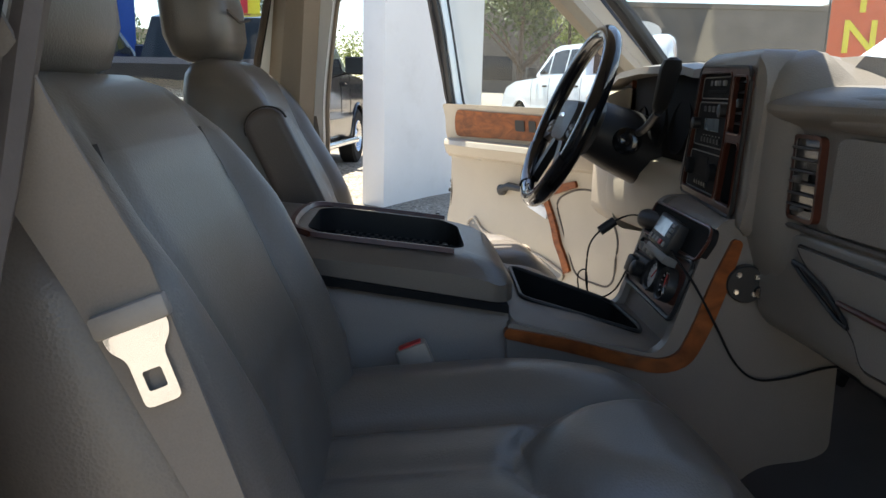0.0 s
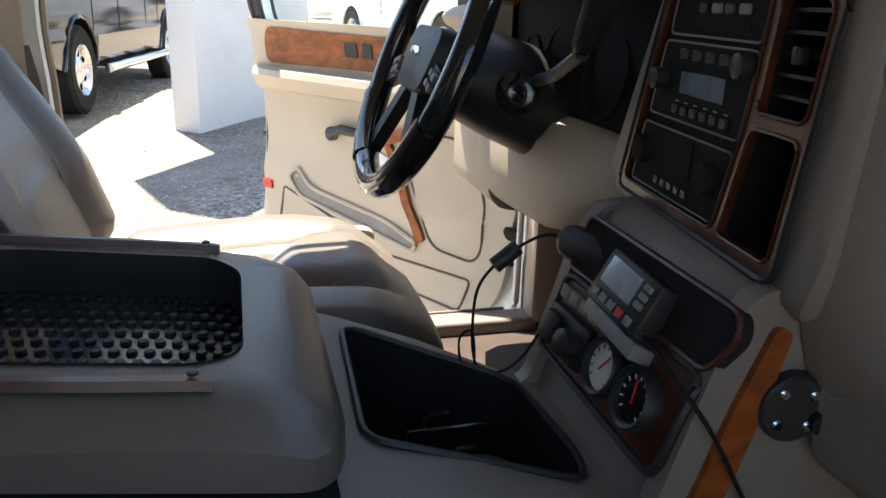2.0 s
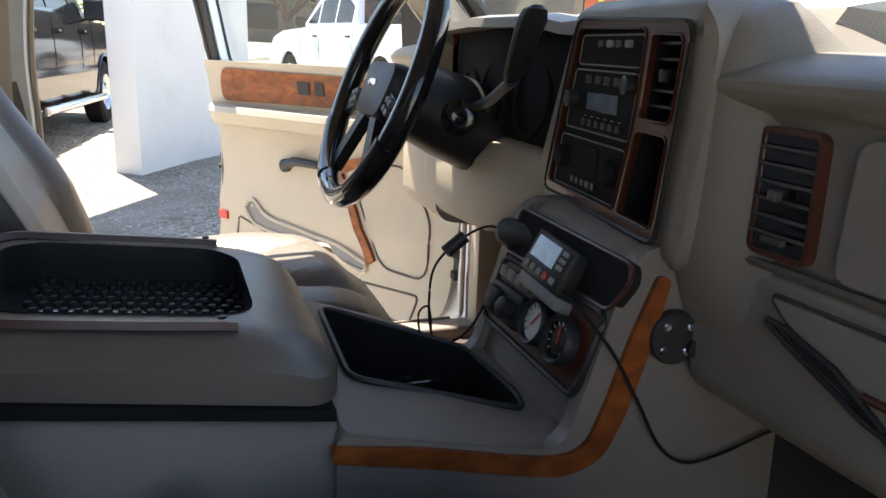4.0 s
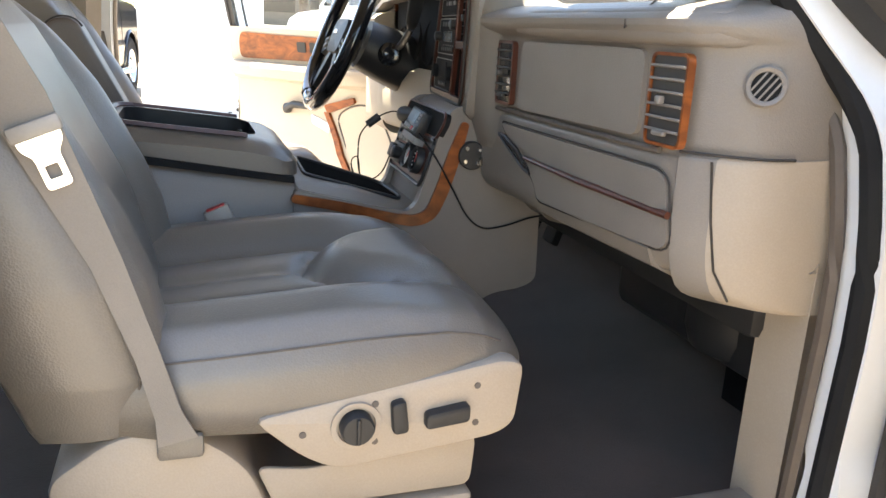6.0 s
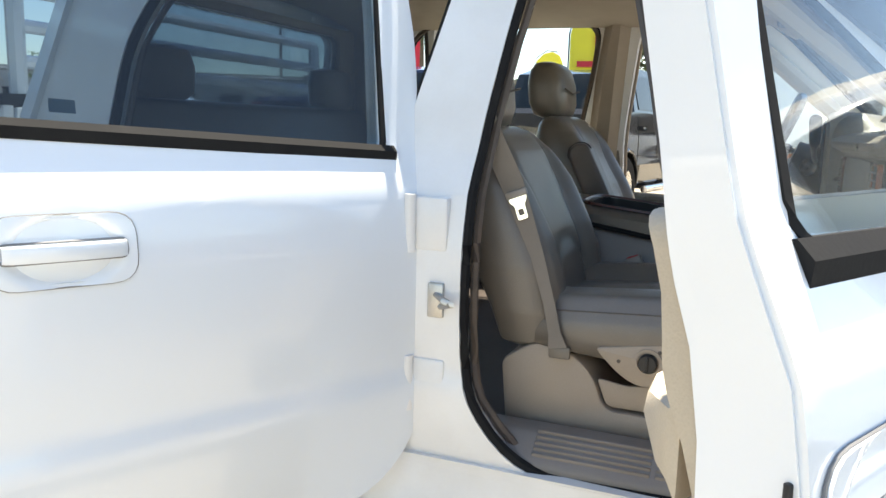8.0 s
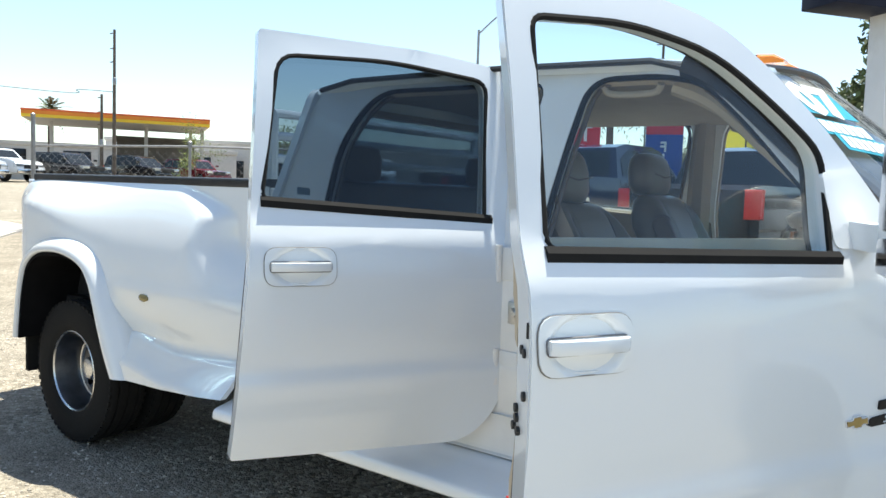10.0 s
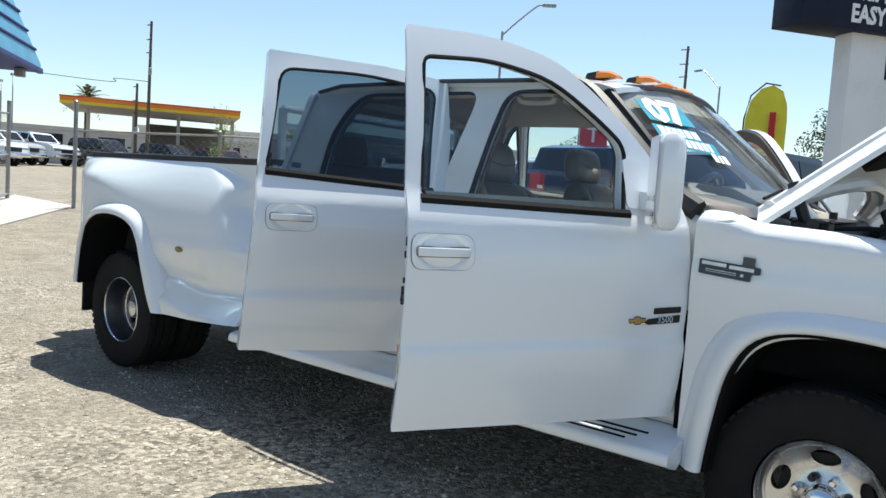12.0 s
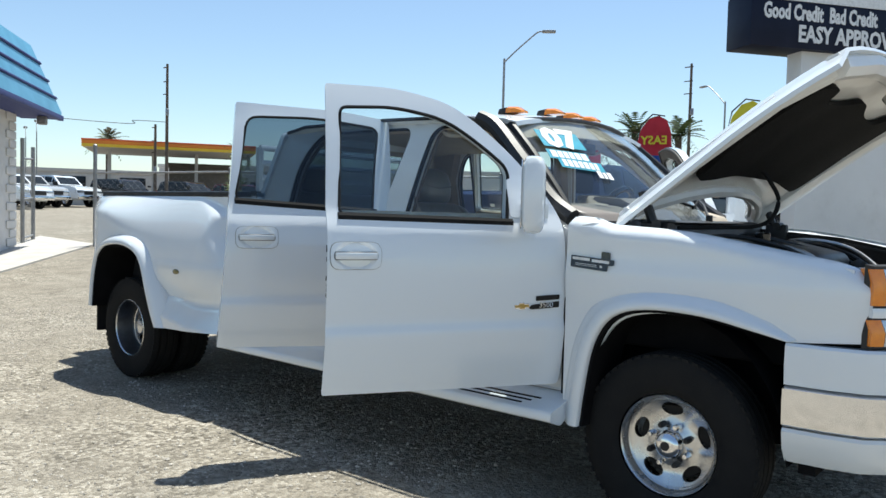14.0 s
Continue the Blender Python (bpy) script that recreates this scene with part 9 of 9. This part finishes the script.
def far_block(name, x, y, turn, w, d, h, mt, label):
    e = thing(name, (x, y, terrain(x, y)), label, "building")
    M = pose(x, y, terrain(x, y), 0, 0, turn)
    part("wall", moved(box(-w / 2, w / 2, -d / 2, d / 2, -0.3, h, 0.05), M), mt, e)
    part("parapet", moved(mesh(box(-w / 2 - 0.1, w / 2 + 0.1, -d / 2 - 0.1, -d / 2 + 0.2, h, h + 0.35, 0.02), box(-w / 2 - 0.1, -w / 2 + 0.2, -d / 2 + 0.2, d / 2, h, h + 0.35, 0.02), box(w / 2 - 0.2, w / 2 + 0.1, -d / 2 + 0.2, d / 2, h, h + 0.35, 0.02)), M), mt, e)
    for k in range(int(w // 5)):
        x0 = -w / 2 + 1.5 + k * 5
        part("window", moved(box(x0, x0 + 2.2, -d / 2 - 0.04, -d / 2 + 0.05, 0.9, 2.6, 0.02), M), CAR_GLASS, e)
    return e


far_block("store_building", 16, 62, -4, 26, 14, 6.2, DARK_WALL, "dark brown store building across the street")
far_block("store_building", 39, 60, -8, 18, 14, 7.0, TAN_WALL, "tan store building across the street")
far_block("store_building", -62, 55, 40, 40, 10, 4.2, PALE_ROOF, "low pale building beyond the canopy")
far_block("store_building", -70, 34, 60, 26, 10, 2.9, PALE_ROOF, "low pale building far behind the lot")
far_block("house", -24, 62, 10, 14, 9, 3.6, TAN_WALL, "tan house with a brown roof")
lg = part("wall_logo", moved(lathe([(1.0, 0), (1.0, 0.06), (0, 0.06)], 20), Matrix.Translation((15.2, 54.85, terrain(15, 55) + 4.7)) @ pose(0, 0, 0, 90, 0, 0) @ Matrix.Diagonal((1.5, 0.7, 1, 1))), PRINT)
tagged(lg, "plain pale wall emblem on the dark store", "sign")


# ---- poles and street lamps ----
def street_lamp(x, y, h, arm, turn, label, group=""):
    g = terrain(x, y)
    e = thing("street_lamp", (x, y, g), label, "lamp post", group)
    M = pose(x, y, g, 0, 0, turn)
    part("post", moved(tube([(0, 0, 0), (0, 0, h * 0.86)], [h * 0.0085, h * 0.006], 10), M), GALV, e)
    part("arm", moved(tube(curve([(0, 0, h * 0.84), (arm * 0.30, 0, h * 0.90), (arm * 0.72, 0, h * 0.975), (arm * 0.88, 0, h * 0.998), (arm, 0, h)], 4), h * 0.0038, 8), M), GALV, e)
    part("lamp_head", moved(box(arm - 0.05, arm + 0.55, -0.12, 0.12, h - 0.06, h + 0.06, 0.04), M), GALV, e)


street_lamp(-19.3, 24.2, 8.6, 1.7, 36, "tall grey cobra-head street lamp")
street_lamp(-17.5, 46.0, 9.0, 2.0, 150, "grey cobra-head street lamp far down the street")
for x, y, t, h in ((-51.0, 16.9, 160, 5.5), (-53.5, 17.2, 160, 5.2), (-36.5, 32.0, 160, 6.2)):
    street_lamp(x, y, h, 0.7, t, "small lot lamp on a thin post", "lot lamps")


def utility_pole(x, y, h, label):
    g = terrain(x, y)
    e = thing("utility_pole", (x, y, g), label, "utility pole")
    part("pole", tube([(x, y, g - 0.2), (x, y, g + h)], [0.125, 0.075], 10), POLE_WOOD, e)
    for k in (0.2, 1.1, 1.9):
        part("crossarm", box(x - 0.45, x + 0.12, y - 0.03, y + 0.03, g + h - k - 0.03, g + h - k + 0.03, 0.008), POLE_WOOD, e)
    part("transformer", lathe([(0.10, 0), (0.11, 0.1), (0.11, 0.4), (0.07, 0.45), (0, 0.45)], 14, Matrix.Translation((x + 0.16, y - 0.08, g + h - 3.3))), GALV, e)
    return Vector((x, y, g + h))


p1 = utility_pole(-44.55, 22.3, 9.2, "weathered wooden utility pole beside the canopy")
p2 = utility_pole(-19.0, 44.0, 10.0, "weathered wooden utility pole with crossarms")
p3 = utility_pole(-47.6, 23.2, 5.6, "short dark utility pole by the canopy")
tagged(part("power_line", tube(curve([p1 + Vector((-4.0, -17.0, -3.9)), p1 + Vector((-1.0, -3.2, -4.0)), p1 + Vector((-0.6, -1.9, -3.75)), p1 + Vector((0, 0, -3.7))], 10), 0.022, 5), BLACK), "thin black power line strung to a pole", "cable")


# ---- trees ----
def crown(rng, centre, radius, n, leaf, squash=0.8):
    verts, faces = [], []
    blobs = [(Vector((rng.gauss(0, 0.5), rng.gauss(0, 0.5), rng.gauss(0, 0.4) * squash)) * radius, rng.uniform(0.28, 0.5) * radius) for _ in range(11)]
    for _ in range(n):
        c, r = rng.choice(blobs)
        d = Vector((rng.gauss(0, 1), rng.gauss(0, 1), rng.gauss(0, 1))).normalized()
        p = centre + c + d * r * rng.random() ** 0.35
        a = Vector((rng.gauss(0, 1), rng.gauss(0, 1), rng.gauss(0, 1))).normalized()
        b = a.cross(Vector((rng.gauss(0, 1), rng.gauss(0, 1), rng.gauss(0, 1)))).normalized()
        s = leaf * rng.uniform(0.6, 1.3)
        i = len(verts)
        verts += [tuple(p - a * s), tuple(p + b * s * 0.45), tuple(p + a * s), tuple(p - b * s * 0.45)]
        faces.append((i, i + 1, i + 2, i + 3))
    me = bpy.data.meshes.new("leaves")
    me.from_pydata(verts, [], faces)
    bm = bmesh.new()
    bm.from_mesh(me)
    bpy.data.meshes.remove(me)
    return bm


def tree(x, y, h, r, label, mt=LEAF, n=2600, seed=1, trunk=0.4):
    rng = random.Random(seed)
    g = terrain(x, y)
    e = thing("tree", (x, y, g), label, "tree")
    t = bmesh.new()
    th = h * trunk
    join(t, tube([(x, y, g - 0.1), (x + rng.uniform(-.1, .1), y, g + th * 0.5), (x + rng.uniform(-.15, .15), y, g + th), (x, y, g + h * 0.75)], [h * 0.030, h * 0.024, h * 0.018, h * 0.006], 8))
    for k in range(6):
        a = rng.uniform(0, 6.28)
        z0 = g + th * rng.uniform(0.8, 1.2)
        join(t, tube([(x, y, z0), (x + math.cos(a) * r * 0.4, y + math.sin(a) * r * 0.4, z0 + h * 0.14), (x + math.cos(a) * r * 0.75, y + math.sin(a) * r * 0.75, z0 + h * 0.26)], [h * 0.012, h * 0.008, h * 0.003], 6))
    part("trunk", t, BARK, e)
    part("crown", crown(rng, Vector((x, y, g + h * 0.66)), r, n, h * 0.022, 0.9), mt, e, sharp=180)


tree(-5.2, 38, 10, 3.2, "tall dark green tree behind the lot", LEAF, 3600, 3)
tree(-9.0, 42, 5.0, 2.2, "dark green tree behind the lot", LEAF, 3000, 4)
tree(-14.0, 36, 3.0, 1.6, "dark green tree behind the flags", LEAF, 2600, 5)
tree(-20.0, 33, 3.0, 1.6, "dark green tree behind the fence", LEAF, 2600, 6)
tree(3.2, 30, 6.5, 2.4, "feathery olive tree by the street", LEAF, 2600, 7, 0.25)
tree(5.6, 33, 6.0, 2.4, "feathery olive tree near the store", LEAF_LIGHT, 2400, 8, 0.25)
tree(-3.4, 27, 2.7, 1.5, "bright yellow-green shrub beside the lot", LEAF_LIGHT, 2200, 9, 0.1)
tree(-35.2, 28.8, 3.6, 2.3, "bright green desert shrub by the canopy", LEAF_LIGHT, 2600, 10, 0.15)
tree(-39.5, 24.5, 2.4, 1.6, "green shrub below the canopy", LEAF_LIGHT, 1800, 11, 0.1)
tree(-16.5, 47.0, 2.6, 1.5, "dark street tree beside a pole", LEAF, 2200, 12)
tree(-12.8, 50.0, 2.8, 1.8, "dark street tree behind the flags", LEAF, 2200, 13)


def palm(x, y, h, label, seed):
    rng = random.Random(seed)
    g = terrain(x, y)
    e = thing("palm_tree", (x, y, g), label, "palm tree")
    part("trunk", tube([(x, y, g - 0.1), (x + 0.1, y, g + h * 0.5), (x + 0.05, y, g + h)], [0.24, 0.19, 0.17], 8), BARK, e)
    verts, faces = [], []
    for k in range(34):
        a, el = rng.uniform(0, 6.28), rng.uniform(-0.7, 1.2)
        L = rng.uniform(1.2, 1.9)
        d = Vector((math.cos(a) * math.cos(el), math.sin(a) * math.cos(el), math.sin(el)))
        sd = Vector((-math.sin(a), math.cos(a), 0))
        for j in range(9):
            t = j / 9
            p = Vector((x + 0.05, y, g + h)) + d * L * t + Vector((0, 0, -0.7 * t * t * L * 0.5))
            for s in (-1, 1):
                q = p + sd * s * 0.38 * (1 - t * 0.6) + d * 0.22 + Vector((0, 0, -0.12))
                i = len(verts)
                verts += [tuple(p), tuple(p + d * 0.10), tuple(q)]
                faces.append((i, i + 1, i + 2))
    me = bpy.data.meshes.new("fronds")
    me.from_pydata(verts, [], faces)
    bm = bmesh.new()
    bm.from_mesh(me)
    bpy.data.meshes.remove(me)
    part("crown", bm, LEAF, e, sharp=180)


palm(-16.7, 31.8, 4.6, "palm tree with a ragged crown", 1)
palm(-14.8, 32.7, 4.4, "palm tree beside another palm", 2)
palm(-59.3, 25.6, 5.3, "distant palm tree behind the canopy", 3)
